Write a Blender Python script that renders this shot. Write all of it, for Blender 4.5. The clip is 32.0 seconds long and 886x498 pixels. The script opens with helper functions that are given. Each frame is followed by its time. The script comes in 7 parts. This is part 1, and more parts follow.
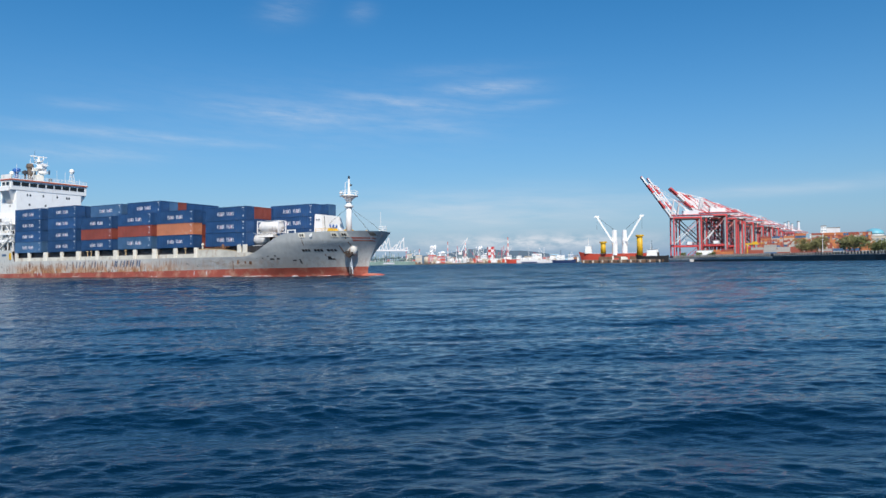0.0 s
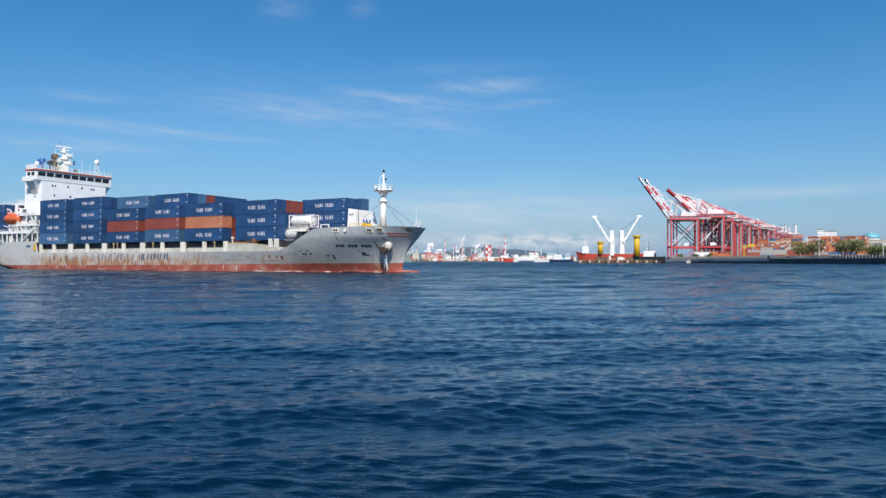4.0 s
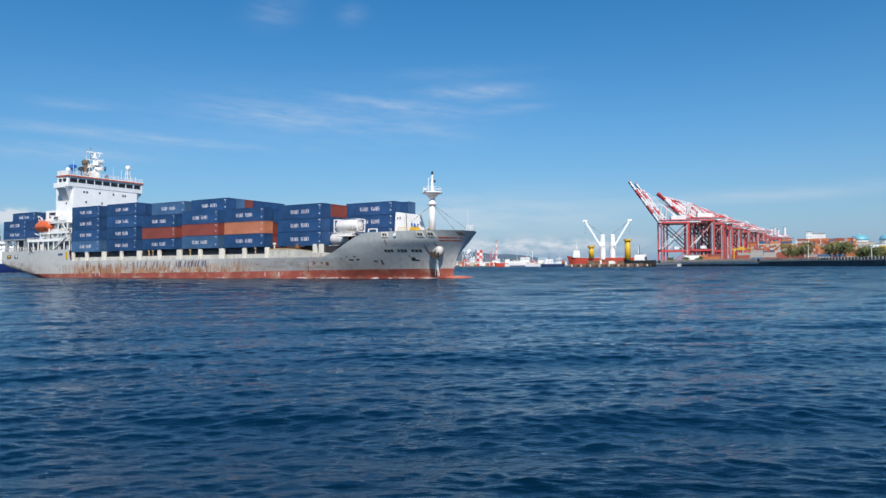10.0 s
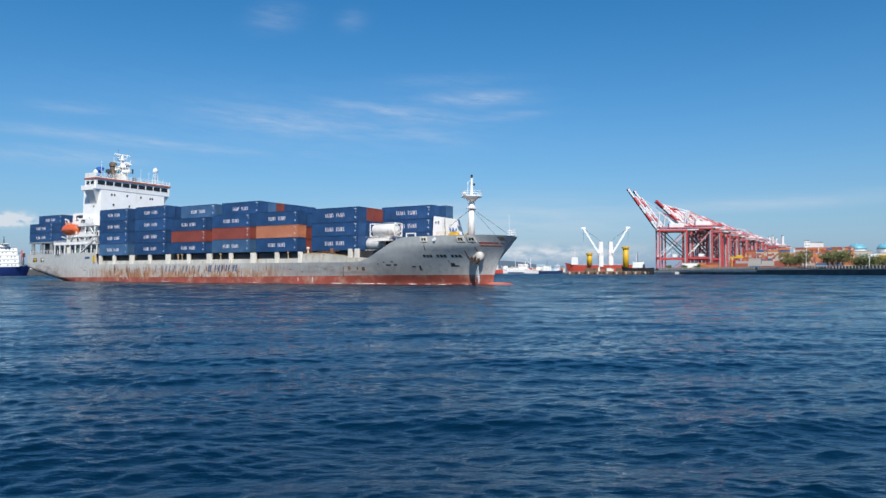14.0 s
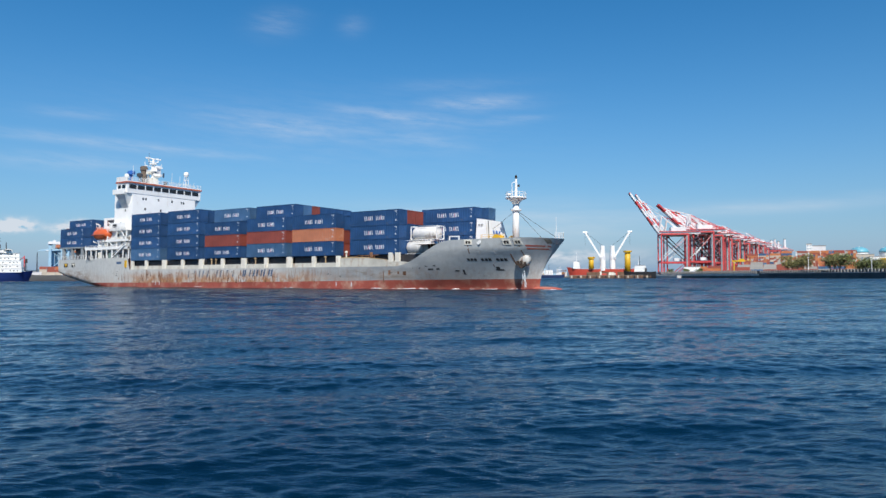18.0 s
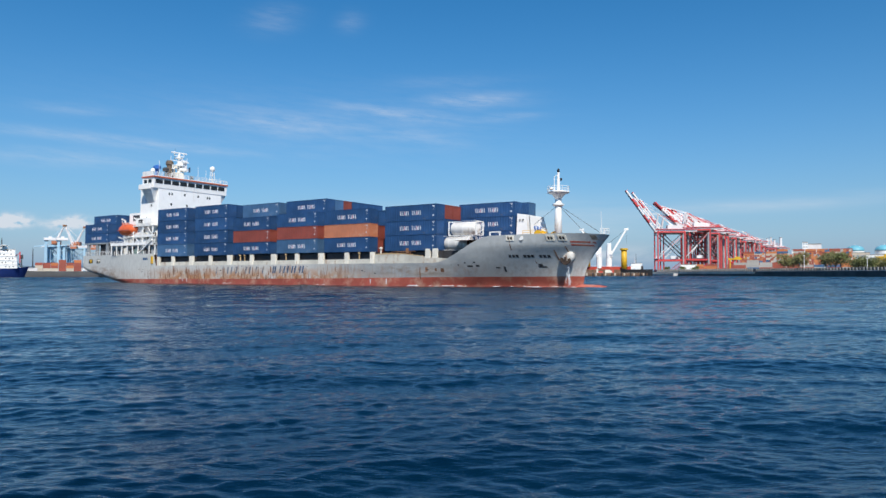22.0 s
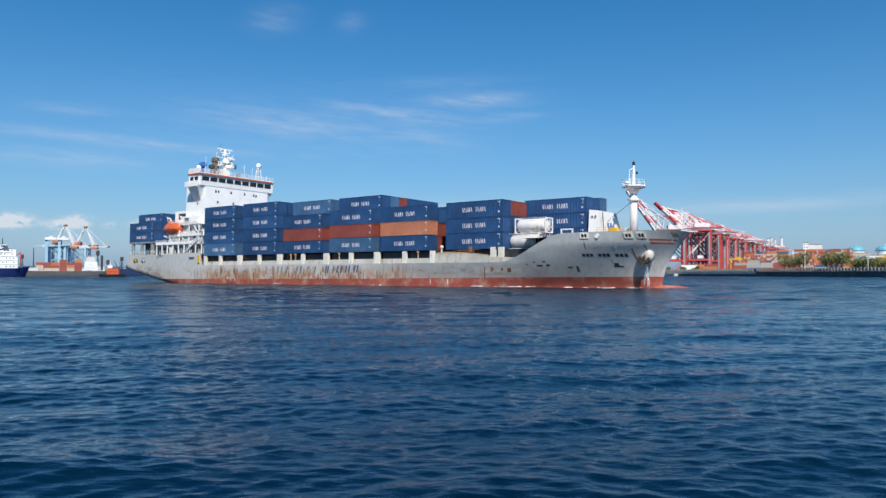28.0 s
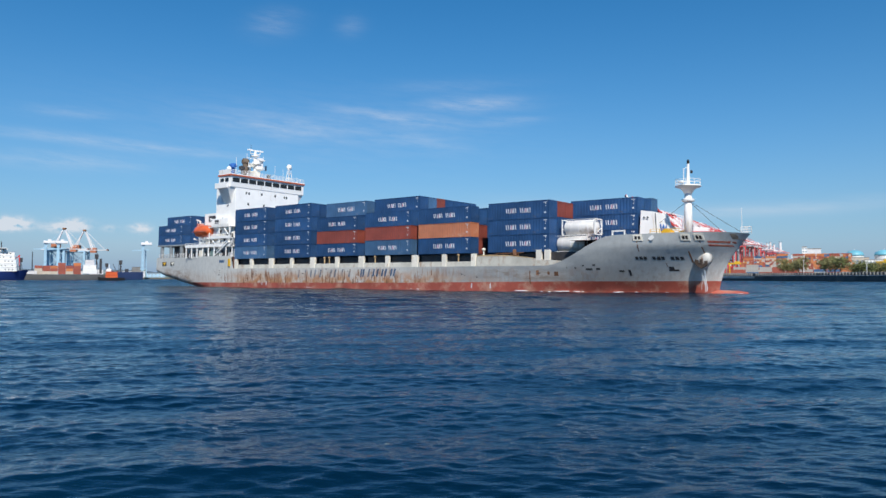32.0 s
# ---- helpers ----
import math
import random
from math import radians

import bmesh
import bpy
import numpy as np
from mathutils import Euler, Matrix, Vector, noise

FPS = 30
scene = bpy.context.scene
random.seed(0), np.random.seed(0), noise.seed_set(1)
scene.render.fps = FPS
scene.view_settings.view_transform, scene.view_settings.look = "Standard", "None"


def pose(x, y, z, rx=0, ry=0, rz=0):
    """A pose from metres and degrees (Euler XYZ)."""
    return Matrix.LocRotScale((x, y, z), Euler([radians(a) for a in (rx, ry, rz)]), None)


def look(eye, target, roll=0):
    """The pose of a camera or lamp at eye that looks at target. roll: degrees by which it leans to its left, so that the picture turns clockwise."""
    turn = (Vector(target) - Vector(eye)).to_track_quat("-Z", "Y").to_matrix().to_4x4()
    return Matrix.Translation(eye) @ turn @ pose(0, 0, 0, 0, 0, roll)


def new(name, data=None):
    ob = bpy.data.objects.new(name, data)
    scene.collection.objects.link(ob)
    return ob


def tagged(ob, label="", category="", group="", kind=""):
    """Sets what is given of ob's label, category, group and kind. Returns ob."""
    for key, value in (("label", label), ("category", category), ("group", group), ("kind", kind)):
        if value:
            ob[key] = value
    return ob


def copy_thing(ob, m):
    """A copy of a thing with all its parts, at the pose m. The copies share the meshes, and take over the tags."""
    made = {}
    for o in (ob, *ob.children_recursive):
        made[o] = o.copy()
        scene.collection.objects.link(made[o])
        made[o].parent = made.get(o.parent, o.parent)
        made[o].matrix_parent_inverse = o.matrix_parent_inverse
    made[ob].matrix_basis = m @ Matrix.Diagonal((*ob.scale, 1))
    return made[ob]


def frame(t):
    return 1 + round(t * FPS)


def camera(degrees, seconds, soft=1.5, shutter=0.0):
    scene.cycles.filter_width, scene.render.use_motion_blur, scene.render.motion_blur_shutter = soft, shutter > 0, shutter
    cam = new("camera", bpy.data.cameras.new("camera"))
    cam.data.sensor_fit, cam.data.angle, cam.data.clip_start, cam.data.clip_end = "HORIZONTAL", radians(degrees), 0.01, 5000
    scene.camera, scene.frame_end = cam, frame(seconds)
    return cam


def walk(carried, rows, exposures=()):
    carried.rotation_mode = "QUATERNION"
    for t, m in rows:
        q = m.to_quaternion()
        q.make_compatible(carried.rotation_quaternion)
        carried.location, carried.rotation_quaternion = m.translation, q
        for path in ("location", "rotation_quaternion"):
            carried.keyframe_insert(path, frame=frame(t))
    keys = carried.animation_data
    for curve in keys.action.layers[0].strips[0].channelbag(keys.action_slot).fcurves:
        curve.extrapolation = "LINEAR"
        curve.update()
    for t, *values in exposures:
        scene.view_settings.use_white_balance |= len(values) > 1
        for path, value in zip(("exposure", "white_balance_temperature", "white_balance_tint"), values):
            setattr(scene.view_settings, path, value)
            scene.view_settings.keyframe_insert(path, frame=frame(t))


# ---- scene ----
EYE_Z = 2.26
cam = camera(61.61, 32.0)


def view(yaw, pitch, roll):
    """Pose of the hand-held camera on its one spot: degrees to the right, up, and of lean."""
    return pose(0, 0, EYE_Z, 90 + pitch, 0, -yaw) @ pose(0, 0, 0, 0, 0, roll)


walk(cam, [(t, view(yaw, pitch, roll)) for t, yaw, pitch, roll in (
    (0, -1.020, 1.112, -0.830), (0.5, -0.942, 1.167, -0.768), (1, -0.889, 1.230, -0.819), (1.5, -0.903, 1.362, -0.733),
    (2, -0.735, 1.308, -0.213), (2.5, -0.713, 1.071, -0.135), (3, -0.850, 0.821, -0.186), (3.5, -0.890, 0.852, -0.042),
    (5.5, -0.573, 1.161, 0.084), (6, -0.587, 1.027, -0.035), (6.5, -0.579, 0.947, -0.176), (7, -0.558, 1.101, -0.204),
    (7.5, -0.434, 1.235, -0.235), (8, -0.412, 1.289, -0.358), (8.5, -0.401, 1.273, -0.343), (9, -0.350, 1.390, -0.447),
    (9.5, -0.251, 1.391, -0.465), (10, -0.135, 1.343, -0.445), (10.5, -0.052, 1.442, -0.412), (11, 0.050, 1.620, -0.529),
    (11.5, 0.158, 1.697, -0.684), (12, 0.111, 1.614, -0.649), (12.5, -0.089, 1.572, -0.365), (13, -0.176, 1.579, -0.361),
    (13.5, -0.089, 1.678, -0.279), (14, 0.001, 1.819, -0.050), (14.5, 0.226, 1.878, -0.104), (16.5, 0.147, 1.903, -0.153),
    (17, 0.000, 2.055, -0.115), (17.5, -0.043, 2.148, -0.157), (18, -0.129, 2.161, -0.209), (18.5, -0.114, 2.242, -0.124),
    (19, -0.041, 2.241, 0.057), (19.5, 0.042, 2.195, 0.110), (20, 0.034, 2.201, 0.079), (20.5, 0.030, 2.133, 0.013),
    (21, 0.034, 1.966, 0.143), (21.5, 0.048, 1.835, 0.218), (22, 0.122, 1.941, -0.055), (22.5, 0.166, 2.140, -0.086),
    (23, 0.106, 2.154, -0.052), (23.5, -0.018, 2.079, 0.121), (24, -0.053, 2.118, 0.030), (24.5, -0.063, 2.166, 0.074),
    (25, -0.021, 2.160, 0.093), (25.5, -0.019, 2.092, 0.093), (27.5, 0.095, 1.903, -0.052), (28, 0.078, 1.945, -0.009),
    (28.5, 0.035, 2.010, -0.000), (29, 0.032, 2.121, 0.072), (29.5, 0.093, 2.099, 0.124), (30, 0.057, 2.082, 0.115),
    (30.5, 0.070, 2.170, 0.085), (31, 0.021, 2.231, 0.094), (31.5, 0.043, 2.271, 0.017), (32, 0.149, 2.240, 0.080))])

# ---- light ----
SUN_AZIMUTH, SUN_HEIGHT = 172.0, 46.0   # degrees clockwise from +y, and above the horizon
world = bpy.data.worlds.new("sky")
scene.world = world
world.use_nodes = True
wn, wl = world.node_tree.nodes, world.node_tree.links
wn.clear()


def wnode(kind, **values):
    n = wn.new(kind)
    for key, value in values.items():
        if key.startswith("in"):
            n.inputs[int(key[2:])].default_value = value
        elif key == "operation":
            n.operation = value
    return n


def wmath(op, a, b=0.0, c=0.0, clamp=False):
    n = wn.new("ShaderNodeMath")
    n.operation, n.use_clamp = op, clamp
    for i, v in enumerate((a, b, c)):
        if isinstance(v, (int, float)):
            n.inputs[i].default_value = v
        else:
            wl.new(v, n.inputs[i])
    return n.outputs[0]


sky = wn.new("ShaderNodeTexSky")
sky.sky_type, sky.sun_disc = "NISHITA", False
sky.sun_elevation, sky.sun_rotation = radians(SUN_HEIGHT), radians(SUN_AZIMUTH)
sky.altitude, sky.air_density, sky.dust_density, sky.ozone_density = 0, 1.0, 0.0, 6.0
SKY_STRENGTH = 0.113
coord = wn.new("ShaderNodeTexCoord")
split = wn.new("ShaderNodeSeparateXYZ")
wl.new(coord.outputs["Generated"], split.inputs[0])
az = wmath("MULTIPLY", wmath("ARCTAN2", split.outputs[0], split.outputs[1]), 57.2958)
el = wmath("MULTIPLY", wmath("ARCSINE", split.outputs[2]), 57.2958)


def streak(a, e, da, de, tilt, strength):
    """An elongated wisp of cirrus: centre, half-lengths and tilt in degrees of the sky."""
    x = wmath("SUBTRACT", az, a)
    y = wmath("SUBTRACT", wmath("SUBTRACT", el, e), wmath("MULTIPLY", x, tilt))
    r = wmath("ADD", wmath("POWER", wmath("DIVIDE", x, da), 2), wmath("POWER", wmath("DIVIDE", y, de), 2))
    return wmath("MULTIPLY", wmath("EXPONENT", wmath("MULTIPLY", r, -1)), strength)


def sky_noise(sx, sy, shear, scale, detail, rough, low, high):
    comb = wn.new("ShaderNodeCombineXYZ")
    wl.new(wmath("MULTIPLY", az, sx), comb.inputs[0])
    wl.new(wmath("MULTIPLY", wmath("ADD", el, wmath("MULTIPLY", az, shear)), sy), comb.inputs[1])
    n = wn.new("ShaderNodeTexNoise")
    n.inputs["Scale"].default_value, n.inputs["Detail"].default_value, n.inputs["Roughness"].default_value = scale, detail, rough
    wl.new(comb.outputs[0], n.inputs["Vector"])
    r = wn.new("ShaderNodeMapRange")
    r.inputs[1].default_value, r.inputs[2].default_value = low, high
    wl.new(n.outputs[0], r.inputs[0])
    return r.outputs[0]


wisps = 0.0
for a, e, da, de, tilt, s in ((2.6, 13.25, 3.6, 0.55, 0.015, 0.72), (-3.4, 12.2, 4.4, 0.45, -0.115, 0.62), (5.2, 11.95, 2.6, 0.30, 0.03, 0.45), (-1.2, 10.4, 3.0, 0.65, -0.15, 0.28),
                              (-11.8, 11.3, 5.5, 0.8, -0.06, 0.45), (-23.9, 9.4, 8.5, 0.36, -0.04, 0.55), (-26.8, 8.0, 5.0, 0.6, 0.0, 0.45), (-12.8, 18.7, 1.8, 0.9, 0.15, 0.32),
                              (-7.0, 18.8, 1.0, 0.7, 0.1, 0.24), (-26.8, 11.3, 2.5, 0.35, 0.0, 0.28), (-10.0, 11.0, 14.0, 2.6, -0.03, 0.17), (0.5, 14.6, 5.0, 0.5, 0.03, 0.18)):
    wisps = wmath("ADD", wisps, streak(a, e, da, de, tilt, s))
wisps = wmath("MULTIPLY", wisps, wmath("ADD", wmath("MULTIPLY", sky_noise(0.30, 2.0, 0.07, 1.0, 8, 0.66, 0.34, 0.70), 0.8), 0.2))
# fair-weather heaps and long pale bands low over the land
heaps = 0.0
for a, e, da, de, s in ((-30.0, 3.62, 0.95, 0.36, 3.4), (-30.7, 3.4, 0.9, 0.3, 2.4), (-26.3, 3.62, 0.8, 0.36, 3.2), (-27.2, 3.4, 0.9, 0.26, 2.4), (-24.0, 3.45, 0.5, 0.2, 0.9), (-22.0, 3.52, 0.6, 0.27, 2.6), (-32.6, 3.5, 0.7, 0.3, 2.0)):
    heaps = wmath("ADD", heaps, streak(a, e, da, de, 0.0, s))
heaps = wmath("MULTIPLY", heaps, sky_noise(1.0, 1.5, 0.0, 1.5, 7, 0.55, 0.33, 0.66), clamp=True)
low = wmath("MULTIPLY", streak(6.0, 1.55, 8.0, 0.55, 0.0, 1.5), sky_noise(0.45, 1.3, 0.0, 1.3, 6, 0.6, 0.36, 0.60))
band = wmath("MULTIPLY", wmath("ADD", streak(2.0, 3.9, 11.0, 1.5, 0.01, 0.95), wmath("ADD", streak(24.0, 4.9, 8.0, 0.5, 0.03, 0.55), streak(-20.0, 2.2, 14.0, 1.5, 0.0, 0.12))), sky_noise(0.12, 0.9, 0.02, 1.0, 6, 0.58, 0.25, 0.7))
cloud = wmath("ADD", wmath("MULTIPLY", wmath("ADD", wisps, wmath("ADD", low, band)), 0.62), wmath("MULTIPLY", heaps, 0.85), clamp=True)
mix = wn.new("ShaderNodeMix")
mix.data_type = "RGBA"
mix.inputs[7].default_value = (6.2, 6.6, 7.2, 1)
wl.new(cloud, mix.inputs[0])
tone = wn.new("ShaderNodeHueSaturation")   # clear washed-out maritime air
tone.inputs["Hue"].default_value = 0.4955
tone.inputs["Saturation"].default_value = 1.285
wl.new(sky.outputs[0], tone.inputs["Color"])
haze = wn.new("ShaderNodeMix")             # pale blue sea haze that thickens towards the horizon
haze.data_type = "RGBA"
haze.inputs[7].default_value = (1.60, 2.82, 4.72, 1)
wl.new(wmath("MULTIPLY", wmath("EXPONENT", wmath("DIVIDE", wmath("ABSOLUTE", el), -7.0)), 0.95), haze.inputs[0])
wl.new(tone.outputs[0], haze.inputs[6])
wl.new(haze.outputs[2], mix.inputs[6])
backdrop = wn.new("ShaderNodeBackground")
backdrop.inputs[1].default_value = SKY_STRENGTH
wl.new(mix.outputs[2], backdrop.inputs[0])
wl.new(backdrop.outputs[0], wn.new("ShaderNodeOutputWorld").inputs[0])

sun = new("sun", bpy.data.lights.new("sun", "SUN"))
sun.data.energy, sun.data.angle, sun.data.color = 5.0, radians(0.55), (1.0, 0.95, 0.87)
toward = Vector((math.sin(radians(SUN_AZIMUTH)) * math.cos(radians(SUN_HEIGHT)), math.cos(radians(SUN_AZIMUTH)) * math.cos(radians(SUN_HEIGHT)), math.sin(radians(SUN_HEIGHT))))
sun.matrix_world = look(toward * 300, (0, 0, 0))
scene.view_settings.exposure = 0.0


# ---- materials ----
def material(name, colour, rough=0.6, metal=0.0, spread=0.12, scale=1.5, bump=0.0, bump_scale=20.0, dirt=None, dirt_amount=0.0, dirt_stretch=(1, 1, 1), dirt_scale=1.0, emit=0.0, islands=False):
    """A painted or weathered surface: grain and broad tone variation, and, where given, stains of a second colour."""
    m = bpy.data.materials.new(name)
    m.use_nodes = True
    n, l = m.node_tree.nodes, m.node_tree.links
    b = n["Principled BSDF"]
    b.inputs["Roughness"].default_value, b.inputs["Metallic"].default_value = rough, metal
    tc = n.new("ShaderNodeTexCoord")

    def tex(s, detail=4, vec=None, ruf=0.6):
        t = n.new("ShaderNodeTexNoise")
        t.inputs["Scale"].default_value, t.inputs["Detail"].default_value, t.inputs["Roughness"].default_value = s, detail, ruf
        l.new(vec or tc.outputs["Object"], t.inputs["Vector"])
        return t.outputs[0]

    def ramp(v, lo, hi, a, c):
        r = n.new("ShaderNodeMapRange")
        for i, x in zip((1, 2, 3, 4), (lo, hi, a, c)):
            r.inputs[i].default_value = x
        l.new(v, r.inputs[0])
        return r.outputs[0]

    def mixed(f, a, c, mode="MIX"):
        x = n.new("ShaderNodeMix")
        x.data_type, x.blend_type = "RGBA", mode
        for i, v in ((0, f), (6, a), (7, c)):
            if hasattr(v, "links"):
                l.new(v, x.inputs[i])
            else:
                x.inputs[i].default_value = v if isinstance(v, (int, float)) else (*v, 1)
        return x.outputs[2]

    darker = tuple(c * (1 - spread * 1.6) for c in colour)
    lighter = tuple(min(1, c * (1 + spread)) for c in colour)
    f1 = ramp(tex(scale), 0.3, 0.7, 0, 1)
    col = mixed(f1, darker, lighter)
    col = mixed(ramp(tex(scale * 9, 3), 0.35, 0.65, 0.0, spread), col, darker)
    info = n.new("ShaderNodeObjectInfo")
    geo = n.new("ShaderNodeNewGeometry")
    rnd = geo.outputs["Random Per Island"] if islands else info.outputs["Random"]
    hs = n.new("ShaderNodeHueSaturation")
    l.new(col, hs.inputs["Color"])
    l.new(ramp(rnd, 0, 1, 1 - spread * 0.9, 1 + spread * 0.9), hs.inputs["Value"])
    col = hs.outputs[0]
    if dirt:
        mp = n.new("ShaderNodeMapping")
        mp.inputs["Scale"].default_value = dirt_stretch
        l.new(tc.outputs["Object"], mp.inputs[0])
        d = tex(dirt_scale, 6, mp.outputs[0], 0.65)
        col = mixed(ramp(d, 0.62 - dirt_amount * 0.3, 0.74 - dirt_amount * 0.2, 0, 0.85), col, dirt)
    l.new(col, b.inputs["Base Color"])
    l.new(ramp(tex(scale * 4, 3), 0.3, 0.7, max(0.03, rough - 0.1), min(1, rough + 0.1)), b.inputs["Roughness"])
    if bump:
        bm_ = n.new("ShaderNodeBump")
        bm_.inputs["Strength"].default_value, bm_.inputs["Distance"].default_value = 0.6, bump
        l.new(tex(bump_scale, 4), bm_.inputs["Height"])
        l.new(bm_.outputs[0], b.inputs["Normal"])
    return m


def water_material():
    m = bpy.data.materials.new("sea_water")
    m.use_nodes = True
    n, l = m.node_tree.nodes, m.node_tree.links
    b = n["Principled BSDF"]
    tc = n.new("ShaderNodeTexCoord")
    b.inputs["IOR"].default_value = 1.333
    # ripples too small to model: the sheet is rougher where they crowd together towards the horizon
    place = n.new("ShaderNodeSeparateXYZ")
    l.new(tc.outputs["Object"], place.inputs[0])
    far = n.new("ShaderNodeMapRange")
    for i, v in zip((1, 2, 3, 4), (40, 350, 0.035, 0.26)):
        far.inputs[i].default_value = v
    l.new(place.outputs[1], far.inputs[0])
    l.new(far.outputs[0], b.inputs["Roughness"])

    def tex(s, detail, stretch, ruf=0.55, turn=0.0, typ="ShaderNodeTexNoise"):
        mp = n.new("ShaderNodeMapping")
        mp.inputs["Scale"].default_value, mp.inputs["Rotation"].default_value = stretch, (0, 0, turn)
        l.new(tc.outputs["Object"], mp.inputs[0])
        t = n.new(typ)
        t.inputs["Scale"].default_value, t.inputs["Detail"].default_value, t.inputs["Roughness"].default_value = s, detail, ruf
        t.inputs["Distortion"].default_value = 0.6
        l.new(mp.outputs[0], t.inputs["Vector"])
        return t.outputs[0]

    def ramp(v, lo, hi, a, c):
        r = n.new("ShaderNodeMapRange")
        for i, x in zip((1, 2, 3, 4), (lo, hi, a, c)):
            r.inputs[i].default_value = x
        l.new(v, r.inputs[0])
        return r.outputs[0]

    def times(a, c):
        r = n.new("ShaderNodeMath")
        r.operation = "MULTIPLY"
        l.new(a, r.inputs[0])
        l.new(c, r.inputs[1])
        return r.outputs[0]

    r = n.new("ShaderNodeValToRGB")
    r.color_ramp.elements[0].position, r.color_ramp.elements[0].color = 0.3, (0.0003, 0.0068, 0.0190, 1)
    r.color_ramp.elements[1].position, r.color_ramp.elements[1].color = 0.75, (0.0006, 0.0160, 0.0375, 1)
    l.new(tex(0.06, 4, (1, 1.6, 1)), r.inputs[0])
    l.new(r.outputs[0], b.inputs["Base Color"])
    last = None
    crowd = ramp(place.outputs[1], 12, 130, 0.04, 0.8)      # ripples that the sheet is too coarse to carry farther out
    gusts = ramp(tex(0.075, 3, (0.45, 1.7, 1), 0.6, 0.12), 0.36, 0.64, 0.35, 1.0)   # cat's paws: the wind roughens the sheet in patches
    for s, det, st, turn, dist, kind in ((0.09, 3, (0.5, 1.6, 1), 0.15, 0.10, 0), (1.6, 4, (0.6, 1.5, 1), -0.2, 0.27, 1), (0.4, 4, (0.5, 1.5, 1), 0.1, 0.5, 1), (0.8, 4, (0.4, 1.7, 1), 0.25, 0.22, 1),
                                         (3.4, 4, (0.55, 1.5, 1), 0.35, 0.028, 2), (8.0, 4, (0.55, 1.4, 1), -0.25, 0.017, 2), (21.0, 3, (0.7, 1.2, 1), 0.1, 0.006, 2)):
        bu = n.new("ShaderNodeBump")
        bu.inputs["Strength"].default_value, bu.inputs["Distance"].default_value = 1.0, dist
        l.new(tex(s, det, st, 0.55, turn), bu.inputs["Height"])
        if kind == 1:
            l.new(crowd, bu.inputs["Strength"])
        elif kind == 2:
            l.new(gusts, bu.inputs["Strength"])
        if last:
            l.new(last, bu.inputs["Normal"])
        last = bu.outputs[0]
    # wind ripples are lopsided: their long faces lean toward the quay
    lean = n.new("ShaderNodeBump")
    lean.inputs["Distance"].default_value = 0.16
    l.new(ramp(place.outputs[1], 35, 220, 0.11, 0.85), lean.inputs["Strength"])
    l.new(place.outputs[1], lean.inputs["Height"])
    l.new(last, lean.inputs["Normal"])
    l.new(lean.outputs[0], b.inputs["Normal"])
    return m


WATER = water_material()
RUST = (0.20, 0.075, 0.03)


